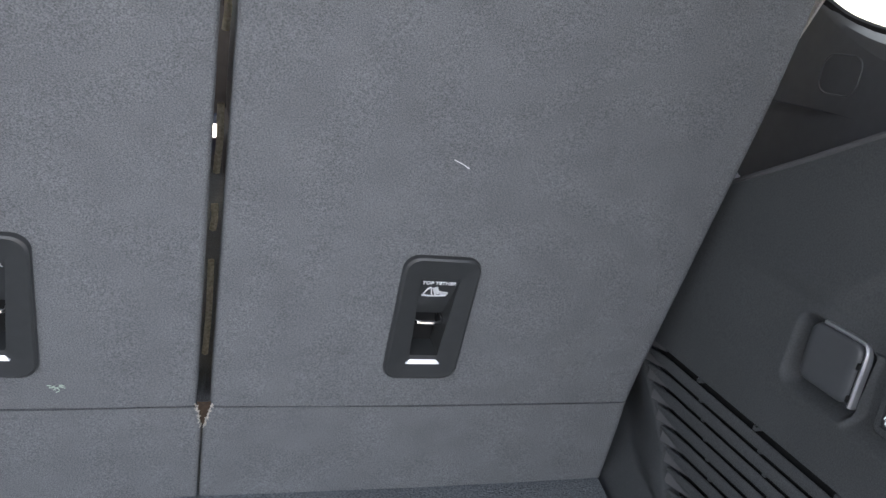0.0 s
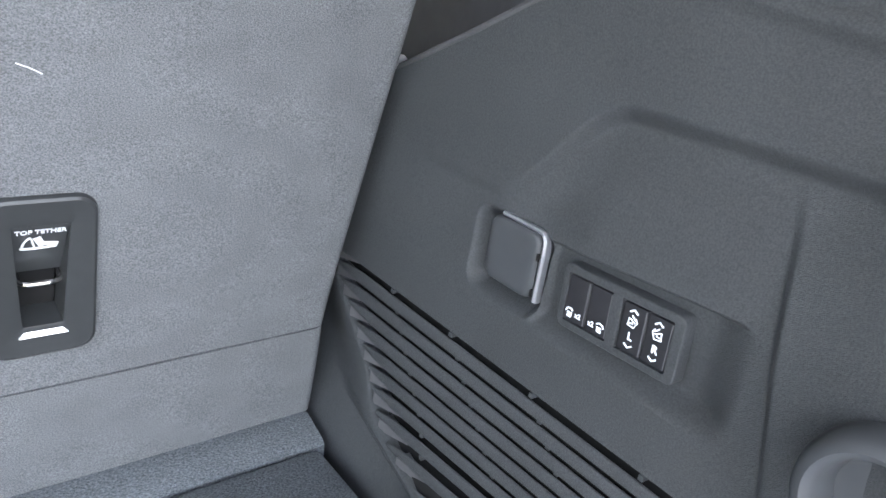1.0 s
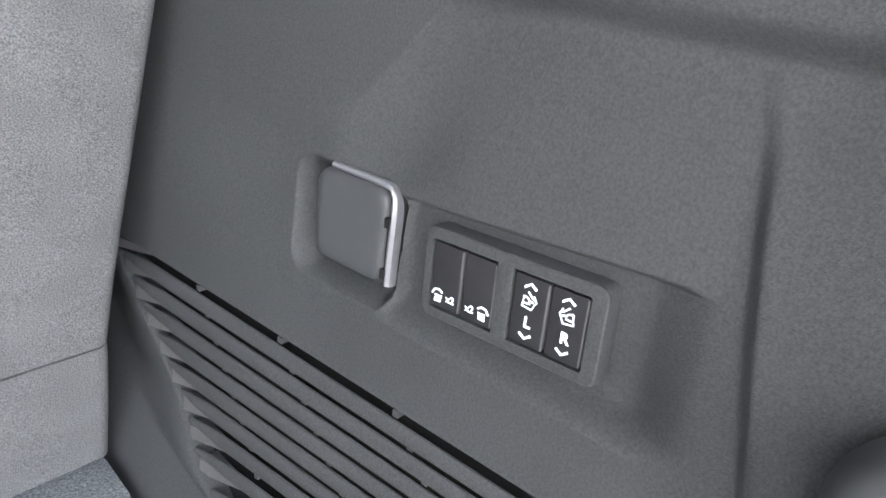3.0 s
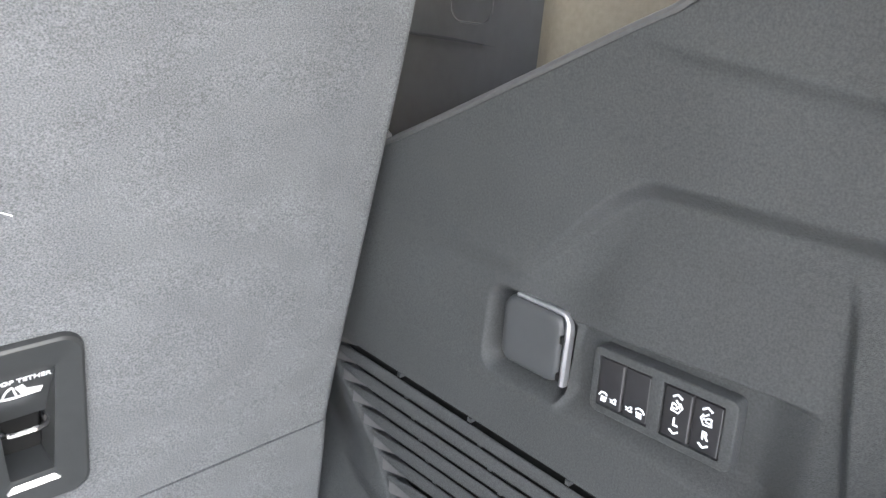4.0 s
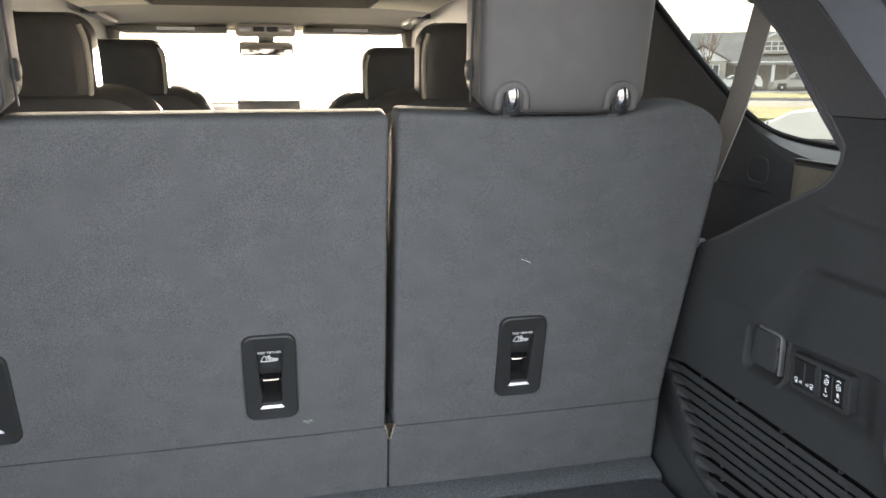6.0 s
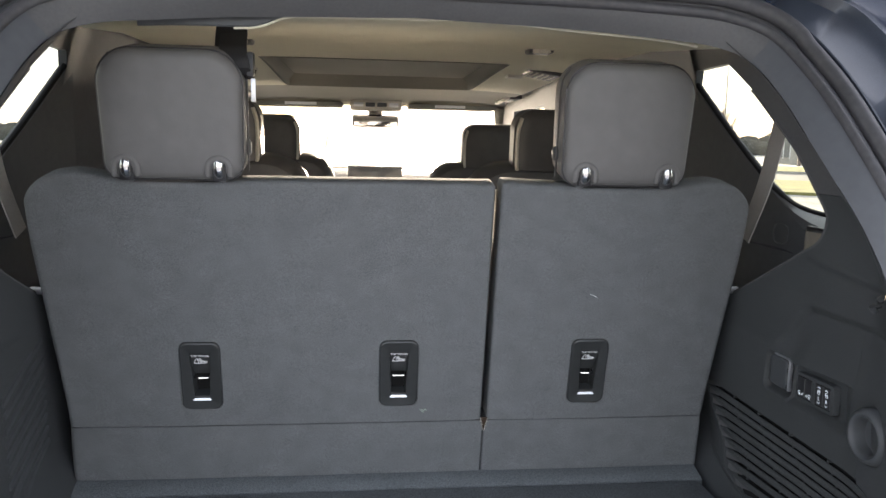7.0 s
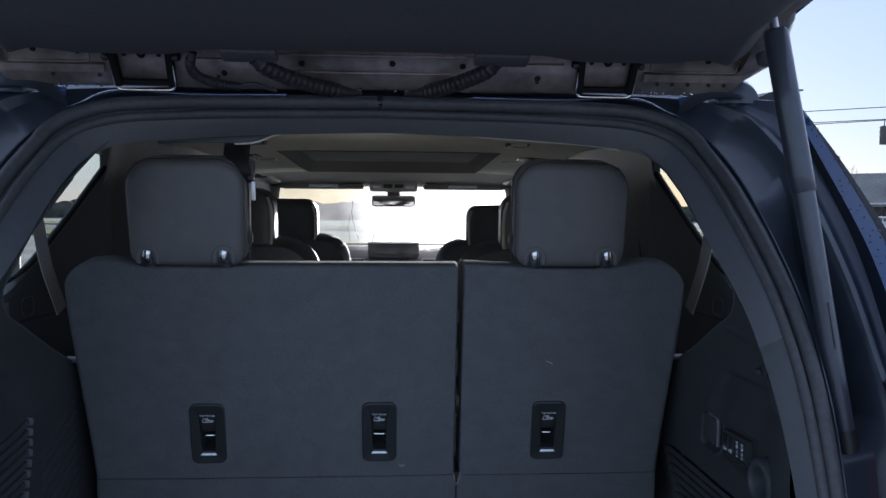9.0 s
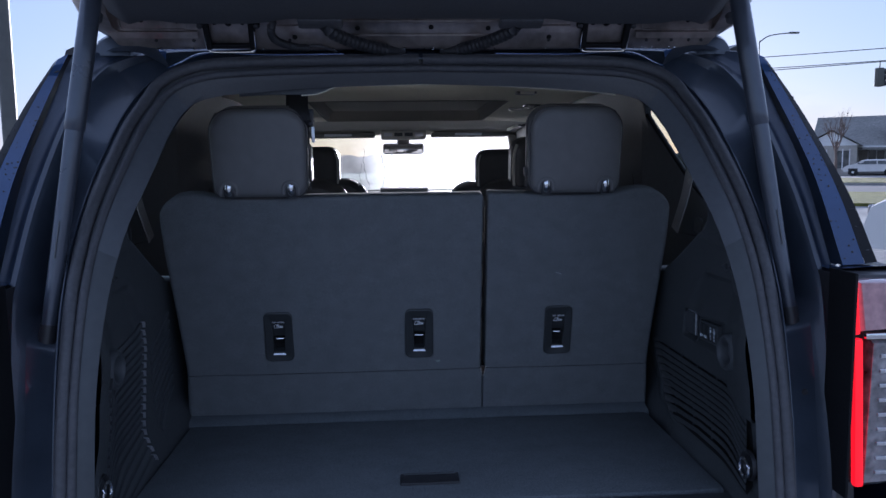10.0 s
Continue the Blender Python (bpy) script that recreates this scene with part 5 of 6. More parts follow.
    part("painted_strip", loft(bmesh.new(), [ein, [a.lerp(b, 0.55) + Vector((0, -0.006, 0)) for a, b in zip(ein, eo)]]), PAINT, post)
    part("black_edge", loft(bmesh.new(), [[a.lerp(b, 0.56) + Vector((0, -0.006, 0)) for a, b in zip(ein, eo)], [p + Vector((0, 0.004, 0)) for p in eo], [p + Vector((sx * 0.012, 0.05, 0)) for p in eo], [p + Vector((sx * 0.004, 0.11, 0.0)) for p in eo]]), MATTE_BLACK, post)
    bm = bmesh.new()
    rng = random.Random(20 + sx)
    for k in range(90):
        t = rng.random()
        i = int(t * 39)
        f = rng.random()
        base = ein[i].lerp(eo[i], f) + Vector((0, -0.0065 * min(1, f / 0.5) + (0.010 if f > 0.56 else 0) * (f - 0.56) / 0.44, 0))
        r = rng.uniform(0.0007, 0.0022)
        bmesh.ops.create_icosphere(bm, subdivisions=1, radius=r, matrix=Matrix.Translation(base) @ Matrix.Diagonal((1, 0.5, 1, 1)))
    part("water_drops", bm, BLACK_GLASS, post)
# rubber plugs, bolts in the jamb
for x, z in ((0.60, 0.93), (0.618, 1.03), (-0.60, 0.96)):
    part("jamb_plug", lathe(bmesh.new(), [(0.006, 0), (0.005, 0.002), (0, 0.002)], 12, Matrix.Translation((x, 0.03, z)) @ Matrix.Rotation(radians(90), 4, "X")), BLACK, opening)

# ---- body ----
body = thing("car_body", "dark blue metallic body of a large car seen at its tail", "car body", kind="structure")
rows = [[Vector((w * s, y, z - 0.06 * abs(s) ** 4)) for s in [k / 8 for k in range(-8, 9)]] for y, z, w in ((0.382, 1.650, 0.60), (0.40, 1.672, 0.615), (0.46, 1.700, 0.62), (0.8, 1.730, 0.64), (1.6, 1.745, 0.65), (2.5, 1.725, 0.65), (3.15, 1.655, 0.64))]
part("roof_panel", loft(bmesh.new(), rows), PAINT, body)
for sx in (-1, 1):
    prof = [(0.68, 1.232), (0.80, 1.236), (0.90, 1.20), (0.965, 1.10), (0.985, 0.90), (0.975, 0.62), (0.94, 0.36), (0.85, 0.30)]
    rows = []
    for y, k in ((0.055, 0.86), (0.12, 0.93), (0.5, 0.985), (1.2, 1.0), (2.8, 1.0), (3.9, 0.97), (4.55, 0.90), (4.75, 0.80)):
        rows.append([Vector((sx * (0.60 + (x - 0.60) * k if y < 1 else x * k), y + 0.0, z if y < 3.0 else z - 0.10 * smoothstep(3.0, 4.7, y) * (z > 1))) for x, z in prof])
    part("side_panel_outer", loft(bmesh.new(), rows), PAINT, body)
    part("roof_rail", sweep(bmesh.new(), curve([(sx * 0.665, 0.40, 1.62), (sx * 0.675, 0.9, 1.655), (sx * 0.68, 1.8, 1.68), (sx * 0.665, 3.0, 1.62)], 20), 0.035, 8), BLACK, body)
    part("rear_bumper", box((sx * 0.42, -0.10, 0.60), (0.86, 0.22, 0.36), 0.06, seg=3), PAINT, body)
    for wy in (0.95, 3.95):
        part("wheel", lathe(bmesh.new(), [(0.20, -0.11), (0.34, -0.11), (0.37, -0.08), (0.375, 0.0), (0.37, 0.08), (0.34, 0.11), (0.20, 0.11)], 32, Matrix.Translation((sx * 0.84, wy, 0.375)) @ Matrix.Rotation(radians(90), 4, "Y")), TYRE, body)
part("rear_sill", box((0, 0.01, 0.66), (1.34, 0.10, 0.20), 0.02), PAINT_IN, body)
part("underbody", box((0, 2.1, 0.38), (1.66, 4.3, 0.10), 0.03), BLACK, body)
part("cabin_floor", box((0, 2.0, 0.46), (1.40, 2.9, 0.04)), FELT_DARK, body)
part("hood", loft(bmesh.new(), [[Vector((w * s, y, z - 0.05 * abs(s) ** 3)) for s in [k / 6 for k in range(-6, 7)]] for y, z, w in ((3.80, 1.19, 0.78), (4.3, 1.14, 0.84), (4.65, 1.06, 0.84), (4.78, 0.95, 0.80), (4.80, 0.4, 0.78))]), PAINT, body)


def tail_lamp(sx):
    t = thing("tail_lamp", "lit red tail lamp with clear lower lens", "tail lamp", group="tail lamps")
    def pl(pts, y0, y1, b):
        bm = prism([(sx * x, z) for x, z in pts], y0 - y1, Matrix.Translation((0, y0, 0)), b)
        return bm
    part("housing", pl([(0.664, 0.88), (0.80, 0.88), (0.86, 1.05), (0.83, 1.228), (0.662, 1.228)], 0.12, 0.0, 0.01), BLACK, t)
    part("upper_lens", pl([(0.672, 1.142), (0.80, 1.146), (0.82, 1.215), (0.80, 1.224), (0.660, 1.224)], 0.0, -0.030, 0.008), RED_LENS, t)
    part("side_lens", pl([(0.69, 0.885), (0.79, 0.89), (0.81, 1.13), (0.695, 1.13)], 0.0, -0.022, 0.008), CLEAR_LENS, t, "clear ribbed lens")
    for k in range(9):
        part("lens_rib", box((sx * 0.745, -0.0235, 0.91 + 0.024 * k), (0.07, 0.003, 0.006), 0.001), SATIN, t)
    part("light_bar_upper", box((0, 0, 0), (0.012, 0.014, 0.090), 0.004, pose(sx * 0.659, -0.026, 1.184, 0, -6 * sx, 0)), RED_LED, t, "glowing red light bar")
    part("light_bar_lower", box((0, 0, 0), (0.015, 0.014, 0.245), 0.005, pose(sx * 0.676, -0.022, 1.010, 0, -3 * sx, 0)), RED_LED, t, "glowing red light bar")
    part("chrome_strip", box((sx * 0.745, -0.024, 1.136), (0.13, 0.012, 0.010), 0.003), CHROME, t, "chrome strip between the lenses")
    part("lamp_bezel", box((sx * 0.6475, -0.015, 1.06), (0.005, 0.070, 0.36), 0.002), MATTE_BLACK, t)
    return t


tail_lamp(1)
tail_lamp(-1)

# ---- tailgate, open ----
GATE_UP = 18.0
GATE = pose(0, 0.352, 1.641, -GATE_UP)      # -y runs down the gate, z to its outside


def gp(x, v, z=0.0):
    return Vector((x, -v, z))


gate = thing("tailgate", "open dark blue tailgate with black inner trim and bare hinge edge", "tailgate", GATE)
# frame of the steep hinge edge: x across, z up the metal, -y to the open
GM = Matrix(((1, 0, 0, 0), (0, 0.629, -0.778, -0.004), (0, 0.778, 0.629, 0.002), (0, 0, 0, 1)))
rows = []
for v, z, w in ((-0.012, 0.020, 0.560), (-0.012, 0.008, 0.560), (-0.008, 0.001, 0.562), (0.004, 0.002, 0.570), (0.030, 0.023, 0.590), (0.056, 0.044, 0.600), (0.075, 0.046, 0.598), (0.16, 0.02, 0.572), (0.30, 0.02, 0.57)):
    rows.append([gp(w * s, v, z + 0.0012 * math.sin(9 * s + 2)) for s in [k / 24 for k in range(-24, 25)]])
part("inner_metal", loft(bmesh.new(), rows), GATE_METAL, gate, "metal at the hinge edge, brown reflected tone in its colour")
for x0, x1 in ((-0.56, -0.44), (-0.27, -0.20), (0.21, 0.29), (0.43, 0.57)):
    loop = [GM @ Vector(((x0 + x1) / 2 + px, -0.0012, 0.044 + pz)) for px, pz in rrect(abs(x1 - x0), 0.022, 0.006)]
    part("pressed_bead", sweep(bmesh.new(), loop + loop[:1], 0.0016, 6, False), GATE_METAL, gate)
for z in (0.022, 0.050):
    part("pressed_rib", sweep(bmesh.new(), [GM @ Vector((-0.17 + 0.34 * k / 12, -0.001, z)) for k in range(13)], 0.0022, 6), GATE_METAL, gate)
bm = bmesh.new()
rows = []
for v, z, w in ((0.126, 0.006, 0.556), (0.128, -0.009, 0.556), (0.136, -0.0135, 0.555), (0.20, -0.018, 0.545), (0.35, -0.035, 0.562), (0.62, -0.052, 0.585), (0.66, -0.060, 0.590), (0.92, -0.060, 0.585), (0.985, -0.045, 0.575), (1.0, 0.0, 0.565)):
    rows.append([gp(w * s, v + (-0.018 * (1 - smoothstep(0.05, 0.14, abs(abs(w * s) - 0.36))) - 0.03 * smoothstep(0.46, 0.55, abs(w * s)) if v < 0.15 else 0), z - 0.0 + (0.03 * max(0, abs(s) - 0.93) / 0.07)) for s in [k / 40 for k in range(-40, 41)]])
loft(bm, rows)
part("inner_trim", bm, TRIM_BLACK, gate, "black plastic inner trim")
rows = []
for v, z, w in ((0.012, 0.070, 0.605), (0.03, 0.078, 0.615), (0.10, 0.085, 0.614), (0.15, 0.088, 0.603), (0.195, 0.090, 0.614), (0.26, 0.094, 0.636), (0.36, 0.098, 0.658), (0.55, 0.10, 0.68), (0.9, 0.10, 0.67), (1.0, 0.06, 0.65), (1.0, 0.0, 0.60)):
    rows.append([gp(w * s, v, z - 0.04 * abs(s) ** 4) for s in [k / 10 for k in range(-10, 11)]])
part("outer_skin", loft(bmesh.new(), rows), PAINT, gate)
for sx in (-1, 1):
    # side wall: bare metal ear by the hinge, black trim notched at the strut
    side = [(-0.012, 0.585), (0.0, 0.604), (0.045, 0.622), (0.10, 0.614), (0.15, 0.597), (0.187, 0.582), (0.205, 0.589), (0.235, 0.600), (0.32, 0.622), (0.45, 0.642), (0.65, 0.648), (1.0, 0.615)]
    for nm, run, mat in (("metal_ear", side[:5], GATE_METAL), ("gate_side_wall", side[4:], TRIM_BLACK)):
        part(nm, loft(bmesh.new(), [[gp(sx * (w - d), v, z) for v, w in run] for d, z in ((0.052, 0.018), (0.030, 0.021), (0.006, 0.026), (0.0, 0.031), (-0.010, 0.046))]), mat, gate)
    part("bump_stop", lathe(bmesh.new(), [(0.014, 0.0), (0.013, 0.012), (0.008, 0.016), (0, 0.016)], 16, Matrix.Translation(gp(sx * 0.572, 0.12, 0.004)) @ Matrix.Rotation(radians(180), 4, "X")), RUBBER, gate)
bm = bmesh.new()
loft(bm, [[gp(x * k, v, z) for x, v in ((-0.15, 0.86), (0.15, 0.86), (0.075, 1.0), (-0.075, 1.0))] for k, z in ((1.0, -0.055), (0.96, -0.078))], True, True)
part("latch_cover", bm, SMOOTH, gate, "lighter grey latch cover")
la = part("latch", box(gp(0, 0.965, -0.080), (0.045, 0.07, 0.012), 0.004), BLACK, gate)
part("latch_claw", box(gp(0, 0.965, -0.087), (0.014, 0.020, 0.008), 0.003), CHROME, la)
# wiring and washer hoses between gate and roof
def hose(name, pts, r, ribs):
    m = GATE.inverted()
    path = curve(pts, 70)
    bm = bmesh.new()
    sweep(bm, [m @ q for q in path], lambda t: r * (0.86 + (0.16 * (0.5 + 0.5 * math.sin(t * ribs * 2 * math.pi)) if 0.06 < t < 0.80 else 0)), 10)
    part(name, bm, BLACK, gate, "black ribbed rubber hose")
hose("wire_hose", [(-0.176, 0.245, 1.664), (-0.160, 0.262, 1.652), (-0.125, 0.30, 1.643), (-0.085, 0.338, 1.638), (-0.035, 0.375, 1.634)], 0.0125, 18)
hose("wire_hose", [(0.172, 0.245, 1.664), (0.158, 0.262, 1.653), (0.125, 0.30, 1.644), (0.092, 0.338, 1.639), (0.045, 0.375, 1.634)], 0.0125, 18)
hose("washer_hose", [(-0.268, 0.262, 1.674), (-0.274, 0.272, 1.656), (-0.268, 0.292, 1.645), (-0.245, 0.318, 1.639), (-0.215, 0.335, 1.638)], 0.0078, 22)
part("wire_tail", sweep(bmesh.new(), [GATE.inverted() @ q for q in curve([(-0.225, 0.332, 1.638), (-0.20, 0.34, 1.643), (-0.18, 0.352, 1.640), (-0.165, 0.366, 1.635)], 14)], 0.003, 6), RUBBER, gate)
for x in (-0.182, 0.178):
    part("hose_boot", box(gp(x, 0.118, -0.010), (0.080, 0.030, 0.014), 0.006), RUBBER, gate)
# hinges
for cx in (-0.36, 0.358):
    h = part("hinge", box((cx, -0.010, 0.070), (0.100, 0.016, 0.010), 0.003, GM), MATTE_BLACK, gate, "black gate hinge bracket")
    loop = [GM @ Vector((cx + a * w, -0.012, z)) for a, w, z in ((-1, 0.0450, 0.034), (-1, 0.0455, 0.016), (-1, 0.0455, 0.004), (-1, 0.0435, -0.003), (-1, 0.0380, -0.0065), (-1, 0.020, -0.0072), (1, 0.0, -0.0072), (1, 0.020, -0.0072), (1, 0.0380, -0.0065), (1, 0.0435, -0.003), (1, 0.0455, 0.004), (1, 0.0455, 0.016), (1, 0.0450, 0.034))]
    part("hinge_loop", sweep(bmesh.new(), curve(loop, 60), 0.0022, 8), CHROME, h, "bright wet hinge loop")
    part("hinge_top_bar", box((cx, -0.0195, 0.0740), (0.094, 0.004, 0.004), 0.0015, GM), CHROME, h)
    part("hinge_cross_bar", box((cx, -0.008, 0.0045), (0.086, 0.008, 0.008), 0.002, GM), MATTE_BLACK, h)
    for sx in (-1, 1):
        part("hinge_arm", box((0, 0, 0), (0.011, 0.014, 0.076), 0.003, GM @ Matrix.Translation((cx + sx * 0.0415, -0.008, 0.036)) @ Matrix.Rotation(radians(sx * 2), 4, "Y")), MATTE_BLACK, h)
        part("hinge_ear", box((cx + sx * 0.051, -0.006, 0.045), (0.013, 0.010, 0.012), 0.003, GM), MATTE_BLACK, h)
        part("hinge_bolt", lathe(bmesh.new(), [(0.0055, 0), (0.0055, 0.005), (0.004, 0.006), (0, 0.006)], 6, GM @ Matrix.Translation((cx + sx * 0.052, -0.010, 0.045)) @ Matrix.Rotation(radians(90), 4, "X")), BLACK, h)
        part("hinge_leaf", box((0, 0, 0), (0.006, 0.006, 0.022), 0.001, GM @ Matrix.Translation((cx + sx * 0.028, -0.004, 0.055)) @ Matrix.Rotation(radians(sx * 14), 4, "Y")), MATTE_BLACK, h)
    part("hinge_hook", sweep(bmesh.new(), [GM @ Vector((cx + 0.006 * math.cos(a), -0.006, 0.056 - 0.012 * math.sin(a))) for a in [math.pi * k / 12 for k in range(13)]], 0.0026, 8), MATTE_BLACK, h)
rng = random.Random(3)
bm = bmesh.new()
for k in range(120):
    cx = rng.uniform(-0.575, 0.575) if k < 50 else rng.choice((-1, 1)) * rng.uniform(0.42, 0.575)
    bmesh.ops.create_icosphere(bm, subdivisions=1, radius=rng.uniform(0.0010, 0.0026), matrix=Matrix.Translation(gp(cx, rng.uniform(-0.010, 0.0), 0.0005)) @ Matrix.Diagonal((1, 1, 0.8, 1)))
tagged(part("water_drops", bm, CHROME, gate), "water drops hanging on the metal edge", "", "", "stuff")
for cx in (-0.50, -0.43, -0.25, 0.25, 0.445, 0.47, 0.495, 0.53, 0.555):
    part("edge_bolt", lathe(bmesh.new(), [(0.0034, 0), (0.003, 0.002), (0, 0.003)], 8, GM @ Matrix.Translation((cx, -0.001, 0.012)) @ Matrix.Rotation(radians(90), 4, "X")), BLACK, gate)
# stepped flanges pressed along the metal, holes above them
for z, x0, x1 in ((0.024, -0.575, -0.42), (0.024, 0.42, 0.58), (0.036, -0.29, -0.20), (0.036, 0.20, 0.29)):
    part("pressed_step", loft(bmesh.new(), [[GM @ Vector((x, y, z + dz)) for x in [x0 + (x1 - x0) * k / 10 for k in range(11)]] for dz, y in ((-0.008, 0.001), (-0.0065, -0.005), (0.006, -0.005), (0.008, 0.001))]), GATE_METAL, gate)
for x, z in ((-0.52, 0.052), (-0.455, 0.050), (-0.24, 0.018), (-0.12, 0.036), (0.02, 0.038), (0.13, 0.036), (0.25, 0.018), (0.44, 0.052), (0.52, 0.052)):
    part("access_hole", lathe(bmesh.new(), [(0.0050, 0.0), (0.004, 0.001), (0, 0.001)], 12, GM @ Matrix.Translation((x, -0.0012, z)) @ Matrix.Rotation(radians(90), 4, "X")), RECESS_SHADE, gate)
# lift struts
for sx in (-1, 1):
    a, b = Vector((sx * 0.617, 0.080, 1.144)), Vector((sx * 0.537, 0.150, 1.712))
    s = thing("lift_strut", "dark grey powered strut holding the open tailgate", "lift strut", group="lift struts")
    d = (b - a).normalized()
    part("upper_tube", sweep(bmesh.new(), [a + d * q for q in (0.335, 0.338, 0.36, 0.45, 0.555, 0.56)], lambda t: 0.0160 if 0.02 < t < 0.98 else 0.0135, 18), STRUT, s)
    part("lower_tube", sweep(bmesh.new(), [a + d * (0.02 + 0.32 * k / 8) for k in range(9)], lambda t: 0.0118 + 0.0025 * t, 18), STRUT, s)
    part("socket", sweep(bmesh.new(), [a + d * q for q in (-0.018, -0.012, 0.012, 0.022)], 0.0135, 12), BLACK, s)
    part("ball_stud", rod(a + Vector((0, 0.035, 0)), a + Vector((0, -0.008, 0)), 0.007), CHROME, s)
    part("upper_socket", sweep(bmesh.new(), [a + d * q for q in (0.558, 0.565, 0.585, 0.60)], 0.0055, 12), SATIN, s)
    part("strut_print", box((0, 0, 0), (0.004, 0.001, 0.06), 0, Matrix.Translation(a + d * 0.16 + Vector((0, -0.0135, 0))) @ d.to_track_quat("Z", "Y").to_matrix().to_4x4()), PILLAR, s)

# ---- belts ----

def woven(path, width, thick, across, ribs):
    """A webbing strap with raised lengthwise ribs on both faces."""
    half = []
    for j in range(ribs):
        a = -1 + 2 * j / ribs
        half += [(a + 2 / ribs * f, h) for f, h in ((0.04, 0.0), (0.22, 1.0), (0.78, 1.0), (0.96, 0.0))]
    section = [(a, 1 + 1.1 * h) for a, h in half] + [(a, -1 - 1.1 * h) for a, h in reversed(half)]
    rows = []
    for i, p in enumerate(path):
        d = (path[min(i + 1, len(path) - 1)] - path[max(i - 1, 0)]).normalized()
        s = Vector(across)
        s = (s - d * s.dot(d)).normalized()
        k = d.cross(s)
        rows.append([p + s * (width / 2 * a) + k * (thick / 2 * b) for a, b in section])
    return loft(bmesh.new(), rows, True, True)


for sx in (-1, 1):
    bl = thing("seat_belt", "grey woven belt from the window shelf to the third-row seat", "seat belt", group="third-row belts")
    part("lower_webbing", woven(curve([(sx * 0.662, 0.384, 1.276), (sx * 0.660, 0.408, 1.308), (sx * 0.655, 0.473, 1.380), (sx * 0.645, 0.556, 1.488)], 16), 0.032, 0.0014, (0, 0.73, -0.68), 7), WEB_SHADED, bl)
    part("upper_webbing", woven(curve([(sx * 0.643, 0.566, 1.490), (sx * 0.642, 0.590, 1.41), (sx * 0.640, 0.614, 1.338), (sx * 0.625, 0.640, 1.25)], 16), 0.047, 0.0014, (0.02 * sx, 1, 0), 9), WEB, bl)
    part("guide", box((sx * 0.648, 0.566, 1.497), (0.02, 0.07, 0.03), 0.008), BLACK, bl)
cb = thing("center_belt", "dark woven belt hanging stowed from the headliner", "seat belt")
part("webbing", ribbon(bmesh.new(), curve([(-0.268, 0.575, 1.590), (-0.268, 0.555, 1.560), (-0.264, 0.525, 1.525), (-0.258, 0.503, 1.508), (-0.252, 0.512, 1.500), (-0.25, 0.53, 1.515)], 20), 0.046, 0.0022, (1, 0.1, 0)), WEB_DARK, cb)
part("loop_fold", ribbon(bmesh.new(), curve([(-0.262, 0.548, 1.568), (-0.258, 0.510, 1.540), (-0.252, 0.492, 1.516), (-0.25, 0.505, 1.505)], 14), 0.040, 0.003, (1, -0.15, 0)), WEB_DARK, cb)
bk = part("tongue", box((-0.232, 0.505, 1.518), (0.010, 0.02, 0.036), 0.003), BLACK, cb)
part("tongue_plate", box((-0.229, 0.507, 1.482), (0.007, 0.004, 0.034), 0.001), SATIN, bk)
part("escutcheon", box((-0.262, 0.585, 1.592), (0.075, 0.04, 0.010), 0.004), PIPING, cb)


# ---- second row and front seats ----
def car_chair(name, label, x, y, z_top, group, inner):
    s = thing(name, label, "car seat", pose(x, y, 0.48), group)
    h = z_top - 0.48
    lean = Matrix.Rotation(radians(9), 4, "X")
    part("back", loft(bmesh.new(), [[Vector((px * k, yy, 0.40 + (h - 0.20 - 0.40) / 2 + pz * k2)) for px, pz in rrect(0.50, h - 0.20 - 0.30, 0.11, 8)] for yy, k, k2 in ((-0.075, 0.80, 0.84), (-0.065, 0.94, 0.95), (-0.04, 1, 1), (0.03, 1, 1), (0.06, 0.9, 0.92))], True, True), LEATHER_DARK, s).matrix_basis = Matrix.Translation((0, 0.0, 0)) @ lean @ Matrix.Translation((0, 0.12, 0))
    part("cushion", box((0, 0.32, 0.30), (0.50, 0.52, 0.16), 0.05, seg=3), LEATHER_DARK, s)
    part("base", box((0, 0.30, 0.115), (0.40, 0.42, 0.23), 0.02), BLACK, s)
    hr = part("headrest", loft(bmesh.new(), [[Vector((px * k, yy, pz * k2)) for px, pz in rrect(0.255, 0.195, 0.05, 8)] for yy, k, k2 in ((-0.05, 0.72, 0.74), (-0.047, 0.90, 0.90), (-0.035, 1, 1), (0.02, 1, 1), (0.045, 0.88, 0.9))], True, True), LEATHER_DARK, s, "dark leatherette headrest")
    hr.matrix_basis = Matrix.Translation((0, -0.03, h - 0.10)) @ Matrix.Rotation(radians(6), 4, "X")
    part("pale_piping", sweep(bmesh.new(), curve([(inner * 0.113, -0.046, -0.085), (inner * 0.1195, -0.0455, -0.04), (inner * 0.120, -0.0455, 0.04), (inner * 0.111, -0.046, 0.078)], 18), 0.0052, 6), PIPING, hr)
    part("shoulder_piping", sweep(bmesh.new(), curve([(-0.235, 0.04, h - 0.30), (-0.20, 0.02, h - 0.235), (-0.10, 0.012, h - 0.212), (0.10, 0.012, h - 0.212), (0.20, 0.02, h - 0.235), (0.235, 0.04, h - 0.30)], 26), 0.0055, 6), PIPING, s)
    for sx in (-1, 1):
        part("post", rod((sx * 0.07, -0.02, h - 0.26), (sx * 0.07, -0.03, h - 0.16), 0.007), CHROME, s)
    return s


car_chair("second_row_seat", "dark leatherette captain's chair with pale piping", -0.445, 1.33, 1.515, "second-row chairs", 1)
car_chair("second_row_seat", "dark leatherette captain's chair with pale piping", 0.448, 1.33, 1.505, "second-row chairs", -1)
